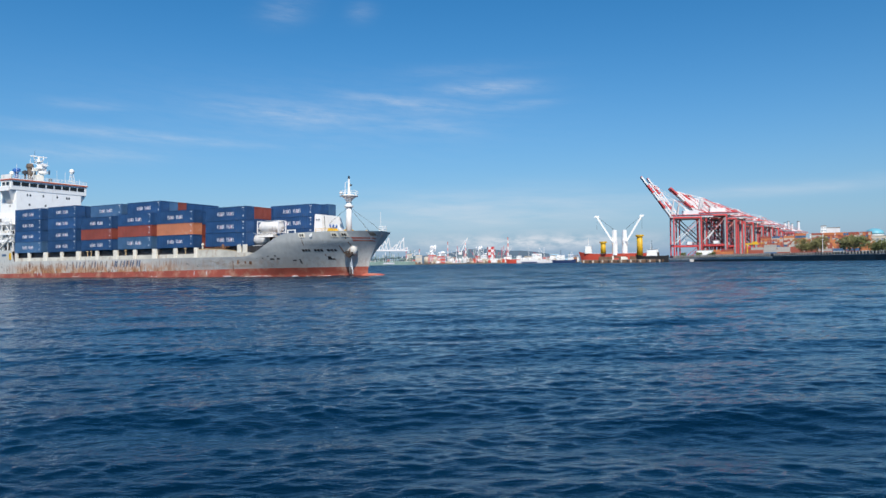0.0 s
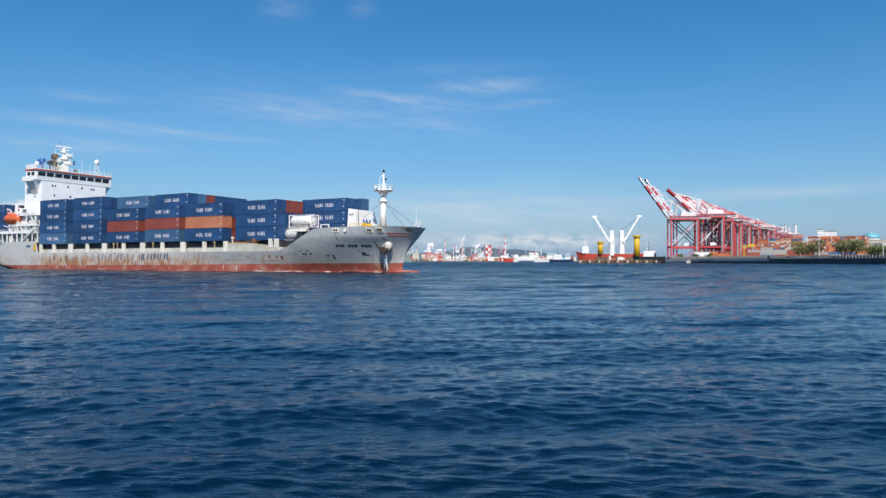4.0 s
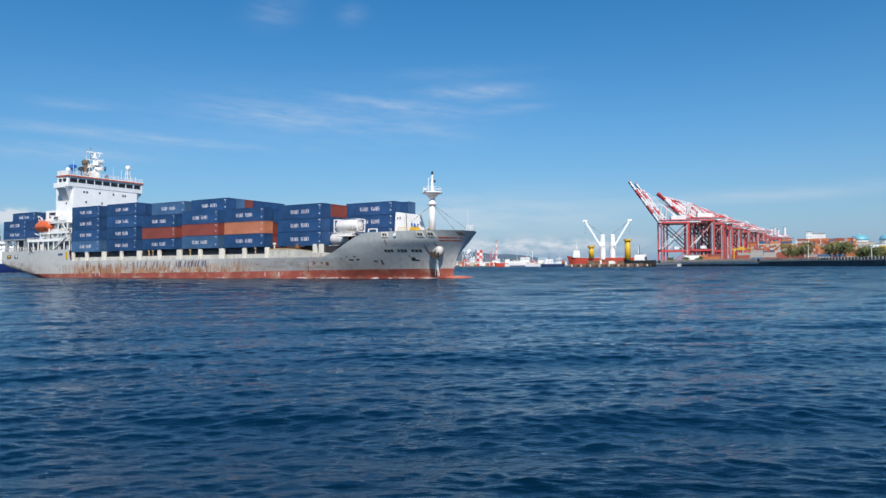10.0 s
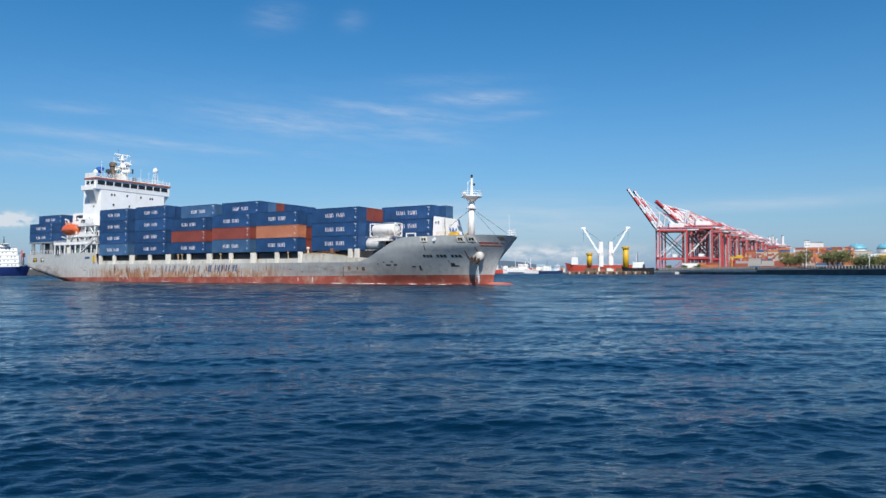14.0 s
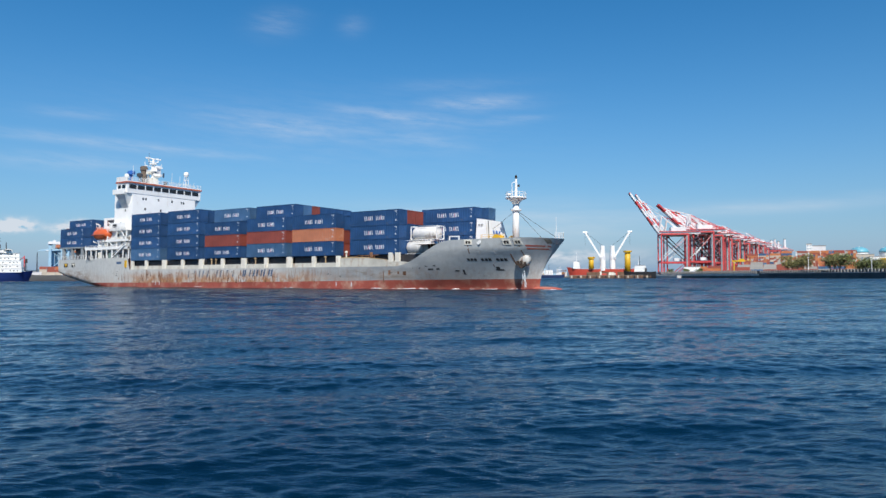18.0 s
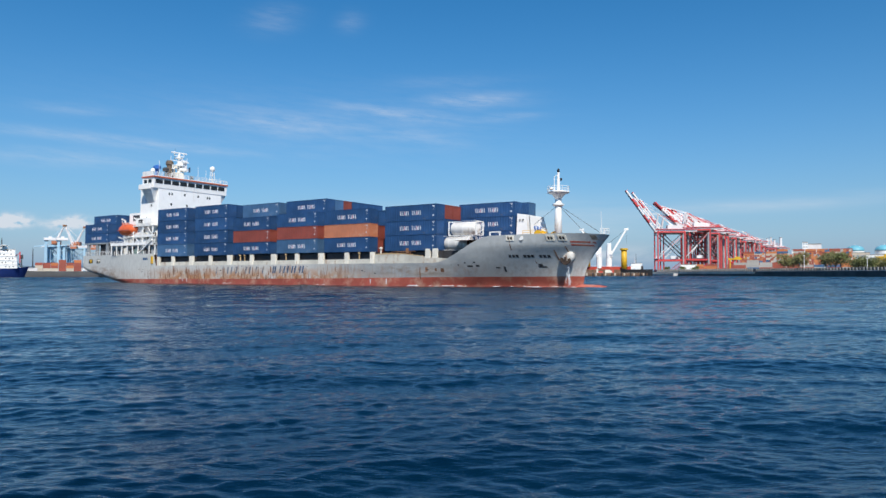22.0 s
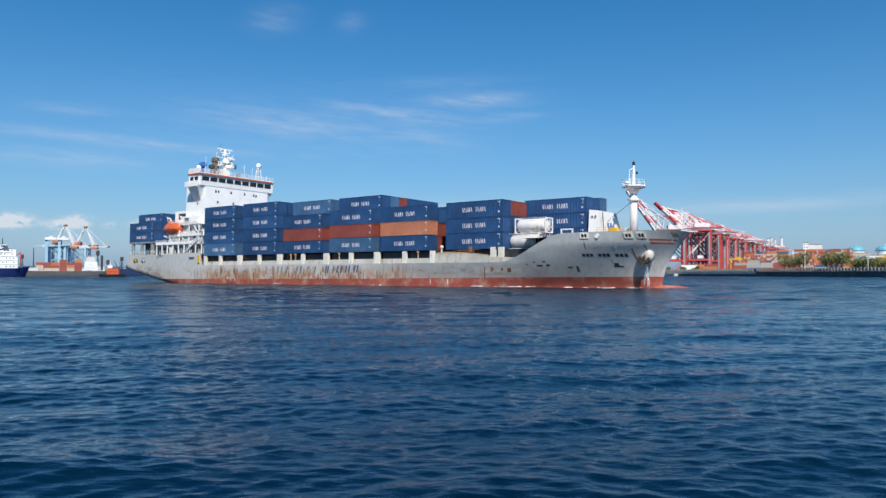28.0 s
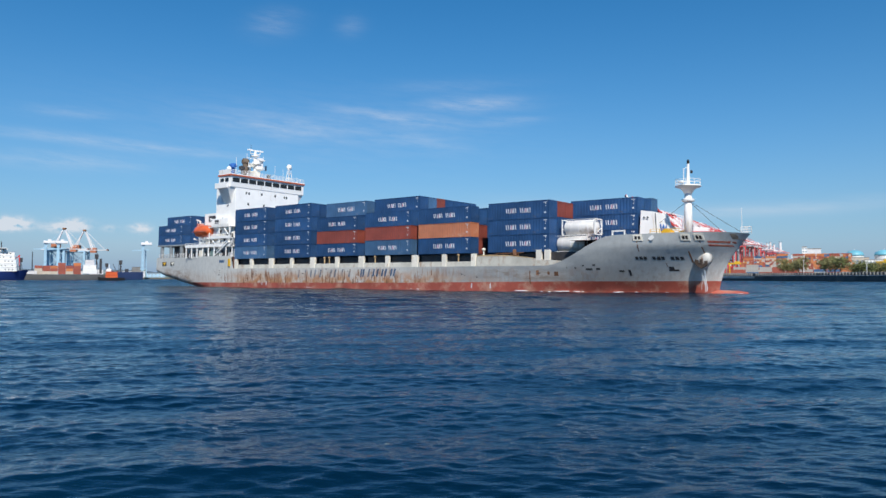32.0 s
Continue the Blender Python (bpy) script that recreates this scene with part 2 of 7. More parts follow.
def hull_material():
    """Sun-bleached grey plating, darker forward of amidships and paler at the bow, with runs and blooms of rust along
    the side.
    """
    m = bpy.data.materials.new("weathered_grey_hull_paint")
    m.use_nodes = True
    n, l = m.node_tree.nodes, m.node_tree.links
    b = n["Principled BSDF"]
    b.inputs["Roughness"].default_value = 0.5
    tc = n.new("ShaderNodeTexCoord")
    xyz = n.new("ShaderNodeSeparateXYZ")
    l.new(tc.outputs["Object"], xyz.inputs[0])

    def tex(scale, stretch, detail=5, ruf=0.6):
        mp = n.new("ShaderNodeMapping")
        mp.inputs["Scale"].default_value = stretch
        l.new(tc.outputs["Object"], mp.inputs[0])
        t = n.new("ShaderNodeTexNoise")
        t.inputs["Scale"].default_value, t.inputs["Detail"].default_value, t.inputs["Roughness"].default_value = scale, detail, ruf
        l.new(mp.outputs[0], t.inputs["Vector"])
        return t.outputs[0]

    def ramp(v, lo, hi, a=0.0, c=1.0):
        r = n.new("ShaderNodeMapRange")
        for i, x in zip((1, 2, 3, 4), (lo, hi, a, c)):
            r.inputs[i].default_value = x
        l.new(v, r.inputs[0])
        return r.outputs[0]

    def times(a, c):
        r = n.new("ShaderNodeMath")
        r.operation = "MULTIPLY"
        l.new(a, r.inputs[0])
        l.new(c, r.inputs[1])
        return r.outputs[0]

    def mixed(f, a, c):
        x = n.new("ShaderNodeMix")
        x.data_type = "RGBA"
        l.new(f, x.inputs[0])
        for i, v in ((6, a), (7, c)):
            if hasattr(v, "links"):
                l.new(v, x.inputs[i])
            else:
                x.inputs[i].default_value = (*v, 1)
        return x.outputs[2]

    # forward of amidships the grey is set darker
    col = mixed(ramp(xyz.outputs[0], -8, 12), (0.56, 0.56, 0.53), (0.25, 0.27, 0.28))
    # bow lightened: glow thrown up off the water is put into its colour
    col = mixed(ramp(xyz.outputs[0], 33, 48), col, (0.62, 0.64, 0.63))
    col = mixed(ramp(tex(0.25, (1, 1, 2.5)), 0.4, 0.7, 0, 0.38), col, (0.56, 0.56, 0.53))
    col = mixed(ramp(tex(1.4, (1, 1, 0.5)), 0.45, 0.75, 0, 0.35), col, (0.25, 0.26, 0.26))
    mid = times(ramp(xyz.outputs[0], -63, -52), ramp(xyz.outputs[0], 14, -4))
    low = ramp(xyz.outputs[2], 4.5, 3.1)
    # faint ochre wash, then blooms along the lower plating, then narrow dark runs
    wash = times(ramp(tex(0.22, (0.8, 0.8, 1.4), 4), 0.38, 0.60, 0, 0.85), ramp(xyz.outputs[2], 4.4, 1.4))
    col = mixed(times(wash, ramp(mid, 0, 1, 0.30, 0.9)), col, (0.50, 0.36, 0.24))
    bloom = times(ramp(tex(0.55, (0.8, 0.8, 0.9), 7, 0.72), 0.42, 0.54), ramp(xyz.outputs[2], 3.6, 1.8))
    col = mixed(times(bloom, ramp(mid, 0, 1, 0.10, 0.9)), col, (0.42, 0.19, 0.075))
    runs = times(ramp(tex(1.0, (1.5, 1.5, 0.22), 6, 0.7), 0.50, 0.575), ramp(tex(0.16, (1, 1, 0.9), 4), 0.38, 0.52))
    col = mixed(times(times(runs, low), ramp(mid, 0, 1, 0.22, 0.95)), col, (0.24, 0.105, 0.05))
    # scuffed brown patches on the stern counter and where tugs push
    stern = times(ramp(xyz.outputs[0], -72, -82), ramp(xyz.outputs[2], 5.2, 2.4))
    col = mixed(times(times(ramp(tex(0.6, (0.5, 0.5, 1.5), 6, 0.7), 0.44, 0.60), stern), ramp(tex(3.0, (1, 1, 1), 3), 0.2, 0.6, 0.6, 1)), col, (0.25, 0.15, 0.09))
    shoulder = times(times(ramp(xyz.outputs[0], 12, 19), ramp(xyz.outputs[0], 33, 27)), times(ramp(xyz.outputs[2], 1.7, 2.3), ramp(xyz.outputs[2], 4.0, 3.3)))
    col = mixed(times(ramp(tex(0.5, (0.7, 0.7, 1.6), 6, 0.7), 0.46, 0.62, 0, 0.8), shoulder), col, (0.19, 0.14, 0.10))
    specks = ramp(tex(2.3, (1, 1, 0.8), 4, 0.7), 0.70, 0.76, 0, 0.8)
    col = mixed(specks, col, (0.13, 0.075, 0.045))
    l.new(col, b.inputs["Base Color"])
    bu = n.new("ShaderNodeBump")
    bu.inputs["Strength"].default_value, bu.inputs["Distance"].default_value = 0.4, 0.05
    l.new(tex(0.35, (1, 1, 1), 3), bu.inputs["Height"])
    l.new(bu.outputs[0], b.inputs["Normal"])
    return m


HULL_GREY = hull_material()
HULL_RED = material("red_boot_topping_paint", (0.45, 0.105, 0.07), 0.55, 0, 0.18, 0.3, 0.02, 2, (0.50, 0.28, 0.20), 0.42, (0.5, 0.5, 0.5), 0.7)
WHITE = material("white_ship_paint", (0.90, 0.89, 0.86), 0.45, 0, 0.04, 0.4, 0, 1, (0.50, 0.36, 0.22), 0.02, (2.5, 2.5, 0.2), 0.6)
CREAM = material("cream_deck_paint", (0.82, 0.77, 0.66), 0.6, 0, 0.08, 0.8, 0, 1, (0.50, 0.30, 0.13), 0.06, (1.2, 1.2, 0.5), 0.8)
GRIMY = material("grimy_cream_plating", (0.62, 0.59, 0.51), 0.65, 0, 0.12, 0.5, 0, 1, (0.36, 0.20, 0.10), 0.30, (0.9, 0.9, 0.45), 0.9)
TANK = material("scuffed_white_tank_paint", (0.78, 0.76, 0.72), 0.5, 0, 0.1, 0.6, 0, 1, (0.36, 0.30, 0.23), 0.28, (0.7, 0.7, 0.7), 0.9)
OCHRE = material("ochre_rust_stained_paint", (0.55, 0.38, 0.20), 0.7, 0, 0.2, 0.8, 0, 1, (0.30, 0.14, 0.06), 0.25, (1, 1, 1), 1.0)
RUSTY = material("rusty_pipe_steel", (0.30, 0.14, 0.07), 0.8, 0, 0.25, 1.0)
GREY_STEEL = material("grey_painted_steel", (0.30, 0.33, 0.35), 0.6, 0, 0.15, 0.8)
DECK = material("brown_red_deck_paint", (0.21, 0.10, 0.075), 0.7, 0, 0.15, 0.5, 0.01, 6)
BLUE = material("blue_container_paint", (0.020, 0.070, 0.182), 0.5, 0, 0.19, 0.35, 0, 1, (0.09, 0.10, 0.13), 0.05, (0.5, 0.5, 0.8), 0.8)
BLUE_PALE = material("faded_blue_container_paint", (0.055, 0.13, 0.25), 0.5, 0, 0.15, 0.4, 0, 1, (0.18, 0.20, 0.24), 0.05, (0.5, 0.5, 0.8), 0.8)
BROWN = material("red_brown_container_paint", (0.25, 0.058, 0.040), 0.5, 0, 0.16, 0.4, 0, 1, (0.12, 0.05, 0.04), 0.05, (0.6, 0.6, 0.6), 0.8)
ORANGE = material("orange_container_paint", (0.48, 0.175, 0.09), 0.5, 0, 0.10, 0.5, 0, 1, (0.55, 0.30, 0.20), 0.15, (0.5, 0.5, 0.8), 0.7)
DARK = material("dark_grey_steel", (0.045, 0.045, 0.05), 0.6, 0, 0.15)
BLACK = material("black_rubber", (0.015, 0.015, 0.017), 0.6)
PALE_GLASS = material("pale_reflecting_window_glass", (0.40, 0.46, 0.52), 0.2, 0, 0.1)
GLASS = material("dark_window_glass", (0.015, 0.018, 0.022), 0.12, 0, 0.05)
RED = material("red_crane_paint", (0.60, 0.06, 0.062), 0.5, 0, 0.10, 0.1)
CRANE_WHITE = material("white_crane_paint", (0.78, 0.76, 0.76), 0.5, 0, 0.08, 0.1)
# sun-faded red, with the haze over distant steel mixed into its colour
PINKISH = material("faded_hazy_red_crane_paint", (0.68, 0.30, 0.28), 0.6, 0, 0.15, 0.1)
YELLOW = material("yellow_paint", (0.72, 0.42, 0.02), 0.5, 0, 0.10, 0.3)
LIFEBOAT = material("orange_lifeboat_plastic", (0.70, 0.13, 0.035), 0.4, 0, 0.08, 0.6)
PINK = material("pink_red_lettering_paint", (0.50, 0.20, 0.28), 0.5)
LETTER_WHITE = material("white_lettering_paint", (0.66, 0.67, 0.72), 0.5)
LETTER_NAVY = material("navy_lettering_paint", (0.045, 0.095, 0.18), 0.5, 0, 0.2, 0.8, 0, 1, (0.42, 0.36, 0.29), 0.18, (1.2, 1.2, 0.6), 1.2)
BRIGHT_BLUE = material("bright_blue_paint", (0.03, 0.13, 0.42), 0.5)
# pale blue, lightened further to carry the haze over the far quays
PALE_BLUE = material("hazy_pale_blue_paint", (0.36, 0.56, 0.70), 0.5, 0, 0.08, 0.2)
CONCRETE = material("weathered_concrete", (0.30, 0.29, 0.27), 0.85, 0, 0.15, 0.12, 0.05, 1.0, (0.09, 0.085, 0.08), 0.2, (0.3, 0.3, 0.12), 0.3)
CONCRETE_DARK = material("wet_dark_concrete", (0.075, 0.078, 0.08), 0.7, 0, 0.25, 0.15, 0.05, 1.0)
EARTH = material("bare_ground", (0.20, 0.18, 0.14), 0.9, 0, 0.2, 0.02)
# distance haze is mixed into the hillside's base colour
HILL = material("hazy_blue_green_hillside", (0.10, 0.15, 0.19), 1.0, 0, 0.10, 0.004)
LEAF = material("tree_foliage", (0.19, 0.215, 0.075), 0.7, 0, 0.35, 0.5, islands=True)
BARK = material("tree_bark", (0.10, 0.075, 0.05), 0.9)
BUFF = material("buff_render_wall", (0.58, 0.50, 0.40), 0.8, 0, 0.1, 0.1)
TEAL = material("teal_dome_sheet", (0.15, 0.44, 0.54), 0.45, 0, 0.08, 0.1)
GREEN_GREY = material("grey_green_steel", (0.17, 0.25, 0.22), 0.6, 0, 0.15, 0.1)
STEAM = material("white_vapour", (0.85, 0.85, 0.87), 1.0, 0, 0.03, 0.05)
FOAM = material("white_foam", (0.80, 0.83, 0.85), 0.8, 0, 0.05, 1.0)


# ---- mesh building ----
class Solid:
    """Collects boxes, tubes and sheets of one part, then makes its mesh."""

    def __init__(self):
        self.v, self.f = [], []

    def add(self, verts, faces):
        o = len(self.v)
        self.v += [tuple(p) for p in verts]
        self.f += [tuple(i + o for i in f) for f in faces]
        return self

    def hexa(self, p):
        """Eight corners: four below, then the four above them, each anticlockwise from above."""
        return self.add(p, [(3, 2, 1, 0), (4, 5, 6, 7), (0, 1, 5, 4), (1, 2, 6, 5), (2, 3, 7, 6), (3, 0, 4, 7)])

    def box(self, x0, x1, y0, y1, z0, z1, bevel=0.0):
        if bevel <= 0:
            return self.hexa([(x0, y0, z0), (x1, y0, z0), (x1, y1, z0), (x0, y1, z0), (x0, y0, z1), (x1, y0, z1), (x1, y1, z1), (x0, y1, z1)])
        bm = bmesh.new()
        bmesh.ops.create_cube(bm, size=1.0, matrix=Matrix.Translation(((x0 + x1) / 2, (y0 + y1) / 2, (z0 + z1) / 2)) @ Matrix.Diagonal((x1 - x0, y1 - y0, z1 - z0, 1)))
        bmesh.ops.bevel(bm, geom=bm.edges[:], offset=bevel, segments=2, affect="EDGES", profile=0.5)
        bm.verts.index_update()
        self.add([v.co for v in bm.verts], [[v.index for v in f.verts] for f in bm.faces])
        bm.free()
        return self

    def beam(self, a, b, w, h=None, up=(0, 0, 1)):
        """A bar of rectangular section from a to b."""
        a, b = Vector(a), Vector(b)
        d = (b - a).normalized()
        u = Vector(up)
        if abs(d.dot(u)) > 0.98:
            u = Vector((1, 0, 0))
        s = d.cross(u).normalized() * (w / 2)
        t = s.cross(d).normalized() * ((h or w) / 2)
        return self.add([a - s - t, a + s - t, a + s + t, a - s + t, b - s - t, b + s - t, b + s + t, b - s + t],
                        [(0, 1, 2, 3), (7, 6, 5, 4), (0, 4, 5, 1), (1, 5, 6, 2), (2, 6, 7, 3), (3, 7, 4, 0)])

    def tube(self, a, b, r0, r1=None, n=10):
        a, b = Vector(a), Vector(b)
        r1 = r0 if r1 is None else r1
        d = (b - a).normalized()
        u = Vector((1, 0, 0)) if abs(d.z) > 0.9 else Vector((0, 0, 1))
        s = d.cross(u).normalized()
        t = s.cross(d)
        ring = [s * math.cos(2 * math.pi * i / n) + t * math.sin(2 * math.pi * i / n) for i in range(n)]
        return self.add([a + q * r0 for q in ring] + [b + q * r1 for q in ring],
                        [(i, i + n, (i + 1) % n + n, (i + 1) % n) for i in range(n)] + [tuple(range(n)), tuple(range(2 * n - 1, n - 1, -1))])

    def lathe(self, centre, profile, n=14, axis="z"):
        """A turned form: profile of (radius, along)."""
        c = Vector(centre)
        rows = []
        for r, h in profile:
            for i in range(n):
                a = 2 * math.pi * i / n
                p = (r * math.cos(a), r * math.sin(a), h)
                rows.append(c + Vector(p if axis == "z" else (p[2], p[0], p[1]) if axis == "x" else (p[1], p[2], p[0])))
        k = len(profile)
        return self.add(rows, [(j * n + i, j * n + (i + 1) % n, (j + 1) * n + (i + 1) % n, (j + 1) * n + i) for j in range(k - 1) for i in range(n)]
                        + [tuple(range(n - 1, -1, -1)), tuple((k - 1) * n + i for i in range(n))])

    def extrude(self, outline, y0, y1):
        """An outline in x and z, drawn out along y."""
        n = len(outline)
        return self.add([(x, y0, z) for x, z in outline] + [(x, y1, z) for x, z in outline],
                        [tuple(range(n)), tuple(range(2 * n - 1, n - 1, -1))] + [(i, i + n, (i + 1) % n + n, (i + 1) % n) for i in range(n)])

    def grid(self, rows):
        """A sheet over rows of points."""
        k = len(rows[0])
        return self.add([p for r in rows for p in r], [(j * k + i, j * k + i + 1, (j + 1) * k + i + 1, (j + 1) * k + i) for j in range(len(rows) - 1) for i in range(k - 1)])

    def mesh(self, name, mat, smooth=False):
        me = bpy.data.meshes.new(name)
        me.from_pydata(self.v, [], self.f)
        me.materials.append(mat)
        if smooth:
            me.polygons.foreach_set("use_smooth", [True] * len(me.polygons))
        me.update()
        return me


def part(name, solid, mat, parent=None, label="", smooth=False):
    ob = new(name, solid.mesh(name, mat, smooth) if isinstance(solid, Solid) else solid)
    ob.parent = parent
    return tagged(ob, label)


def thing(name, label, category, at=None, group="", kind="", solid=None, mat=None):
    ob = new(name, solid.mesh(name, mat) if solid else None)
    if at is not None:
        ob.matrix_basis = at
    return tagged(ob, label, category, group, kind)


def bearing(azimuth, distance, z=0.0):
    """A place by its compass bearing from the camera's spot."""
    return Vector((math.sin(radians(azimuth)) * distance, math.cos(radians(azimuth)) * distance, z))


def up(elevation, distance):
    """Height of a point seen that many degrees above the level, at that distance."""
    return EYE_Z + math.tan(radians(elevation)) * distance


MOVERS = []   # things that are borne along by the ship, with their pose on it


# ---- water ----
def water_sheet():
    rng = np.random.default_rng(5)
    near = [3.5]
    while near[-1] < 4850:
        near.append(near[-1] * (1.0036 + 0.0095 * min(1.0, max(0.0, (near[-1] - 20) / 200))) + 0.012)
    ys = np.array([-4850, -2200, -900, -400, -180, -80, -40, -20, -10, -5, -2, 0.5, 2.2] + near)
    u = np.linspace(-1, 1, 920)
    wide = np.array([0.004, 0.015, 0.05, 0.15, 0.4, 1.0])       # calm outer reaches on both sides
    half = 0.66 * np.abs(ys) + 22
    X = u[None, :] * half[:, None]
    reach = half[:, None] + (4900 - half[:, None]) * wide[None, :]
    X = np.concatenate([-reach[:, ::-1], X, reach], 1)
    Y = np.repeat(ys[:, None], X.shape[1], 1)
    inner = np.concatenate([np.zeros(wide.size), np.ones(u.size), np.zeros(wide.size)])[None, :]
    gap = np.maximum(np.gradient(ys), 2 * half / u.size)[:, None]
    Z, DX, DY = np.zeros_like(X), np.zeros_like(X), np.zeros_like(X)
    for k in range(210):
        wave = 0.17 * (26 / 0.17) ** ((k + rng.random()) / 210)
        turn = radians(-80) + rng.normal(0, 0.30 if wave > 1.5 else 0.62)
        steep = 0.0235 * min(1.0, (wave / 0.3) ** 0.35) * (1.0 if wave < 0.45 else (wave / 0.45) ** -0.95)
        if 2.2 < wave < 9:                  # low swell from passing craft
            steep += 0.0060
        amp = steep * wave / (2 * math.pi) * (0.6 + 0.8 * rng.random())
        kx, ky = math.cos(turn) * 2 * math.pi / wave, math.sin(turn) * 2 * math.pi / wave
        fade = np.clip((wave / gap - 2.0) / 1.5, 0, 1)
        if wave > 3.5:                      # the open channel is rougher than the lee by the wall
            fade = fade * (1 + 5.0 * np.clip((ys[:, None] - 50) / 300, 0, 1))
        seen = slice(*(lambda w: (w[0], w[-1] + 1))(np.nonzero(fade[:, 0] > 0)[0])) if (fade > 0).any() else slice(0, 0)
        phase = X[seen] * kx + Y[seen] * ky + rng.random() * 6.283
        s, c = np.sin(phase) * fade[seen], np.cos(phase) * fade[seen]
        Z[seen] += amp * c
        DX[seen] -= 1.0 * amp * math.cos(turn) * s
        DY[seen] -= 1.0 * amp * math.sin(turn) * s
    X, Y, Z = X + DX * inner, Y + DY * inner, Z * inner
    r, c = X.shape
    me = bpy.data.meshes.new("water")
    me.vertices.add(r * c)
    me.vertices.foreach_set("co", np.stack([X, Y, Z], 2).astype(np.float32).ravel())
    i = (np.arange(r - 1)[:, None] * c + np.arange(c - 1)[None, :]).ravel()
    quads = np.stack([i, i + 1, i + 1 + c, i + c], 1).astype(np.int32)
    me.loops.add(quads.size)
    me.loops.foreach_set("vertex_index", quads.ravel())
    me.polygons.add(len(quads))
    me.polygons.foreach_set("loop_start", np.arange(len(quads), dtype=np.int32) * 4)
    me.polygons.foreach_set("use_smooth", np.ones(len(quads), dtype=bool))
    me.materials.append(WATER)
    me.update(calc_edges=True)
    return tagged(new("water", me), "deep blue choppy harbour water with wind ripples", "water", kind="structure")


water = water_sheet()


# ---- the container ship: x forward, y to port, z up from the waterline ----
def smooth_step(a, b, x):
    t = min(1.0, max(0.0, (x - a) / (b - a)))
    return t * t * (3 - 2 * t)


def table(x, rows):
    for (x0, z0), (x1, z1) in zip(rows, rows[1:]):
        if x <= x1:
            t = max(0.0, (x - x0) / (x1 - x0))
            return z0 + (z1 - z0) * t
    return rows[-1][1]


HALF_BEAM = 11.6


def sheer(x):
    if x < -59.5:
        return 7.2
    if x < -58.2:
        return 7.2 - 3.05 * smooth_step(-59.5, -58.2, x)
    return 4.15 + 4.55 * smooth_step(27.5, 40.0, x) + 0.35 * smooth_step(40, 55, x)


def keel(x):
    return table(x, ((-97.8, 2.0), (-96, 1.55), (-94, 1.1), (-88, 0.1), (-80, -0.9), (-74, -1.4), (60, -1.4)))


def red_line(x):
    return max(keel(x) + 0.02, table(x, ((-101, 0.75), (-60, 0.85), (0, 1.25), (56, 1.95))))


def stem_x(z):
    return 51.45 + 0.05 * max(z, 0) + 0.048 * max(z, 0) ** 2 + (0.0 if z > 0 else 0.3 * z)


def half_breadth(x, z):
    sx = stem_x(z)
    z = z if z < 7.1 else 7.1 + (z - 7.1) * 0.12   # upright bulwark above the knuckle
    t = min(1.0, max(0.0, z / 7.4))
    entrance = 33.0 - 12.5 * t
    s = min(1.0, max(0.0, (sx - x) / entrance))
    fore = (1 - (1 - s) ** (1.9 + 0.9 * t)) ** (0.95 - 0.33 * t)
    a = min(1.0, max(0.0, (x + 99.5) / 34.0))
    full = 0.78 + 0.22 * smooth_step(0, 1, a)
    lift = max(0.0, z - keel(x))
    run = 1.0 - (1 - min(1.0, lift / 2.2)) ** 2.6 * (1 - smooth_step(-84, -68, x))
    return HALF_BEAM * fore * full * max(0.02, run)


STATIONS = [-97.8, -97.2, -96.2, -94.5, -92, -88, -84, -80, -76, -72, -68, -64, -60.5, -59.5, -59.2, -58.9, -58.6, -58.2, -54, -48, -42, -36, -30, -24, -18, -12, -6, 0, 6, 12, 18, 22, 25, 27.5, 29, 30.5, 32, 33.5, 35, 36.5, 38, 39.5, 41, 42.5, 44, 45.5, 47, 48.5, 50, 51.5, 53, 54, 54.8, 55.4, 55.9, 56.3, 56.6]


def shell(lower, upper, levels, side):
    rows = []
    for x in STATIONS:
        row = []
        for j in range(levels + 1):
            z0, z1 = lower(x), upper(x)
            z = z0 + (z1 - z0) * j / levels
            xx = x if x < 44 else 44 + (stem_x(z) - 44) * (x - 44) / (STATIONS[-1] - 44)
            row.append((xx, side * half_breadth(xx, z), z))
        rows.append(row if side < 0 else row[::-1])
    return rows


ship = tagged(new("container_ship"), "grey and red container ship with rust-streaked hull under way", "ship")
hull = Solid()
for side in (-1, 1):
    hull.grid(shell(red_line, sheer, 14, side))
hull.grid([[(-97.8, -half_breadth(-97.8, z) * (1 - k / 4) + half_breadth(-97.8, z) * k / 4, z) for k in range(5)][::-1] for z in (2.12, 2.8, 3.6, 4.4, 5, 5.8, 6.5, 7.2)])
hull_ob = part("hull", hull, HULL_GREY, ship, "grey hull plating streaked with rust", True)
boot = Solid()
for side in (-1, 1):
    boot.grid(shell(keel, red_line, 5, side))
part("boot_topping", boot, HULL_RED, ship, "faded red boot topping", True)
bulb = Solid()
bulb.lathe((0, 0, -0.42), [(0.02, 56.3), (0.4, 56.15), (0.72, 55.6), (0.90, 54.6), (0.98, 53.0), (1.0, 50.5), (0.9, 46)], 18, "x")
part("bulbous_bow", bulb, HULL_RED, ship, "red bulb breaking the surface", True)


def deck_at(x0, x1, z, inset=0.25):
    xs = [x for x in STATIONS if x0 < x < x1]
    xs = [x0] + xs + [x1]
    return [[(x, -(max(0.05, half_breadth(x, z) - inset)) + 2 * (max(0.05, half_breadth(x, z) - inset)) * k / 6, z) for k in range(7)][::-1] for x in xs]


deck = Solid()
deck.grid(deck_at(-58.6, 34.5, 4.0)).grid(deck_at(-97.7, -59.0, 6.9)).grid(deck_at(31.8, 55.6, 8.1))
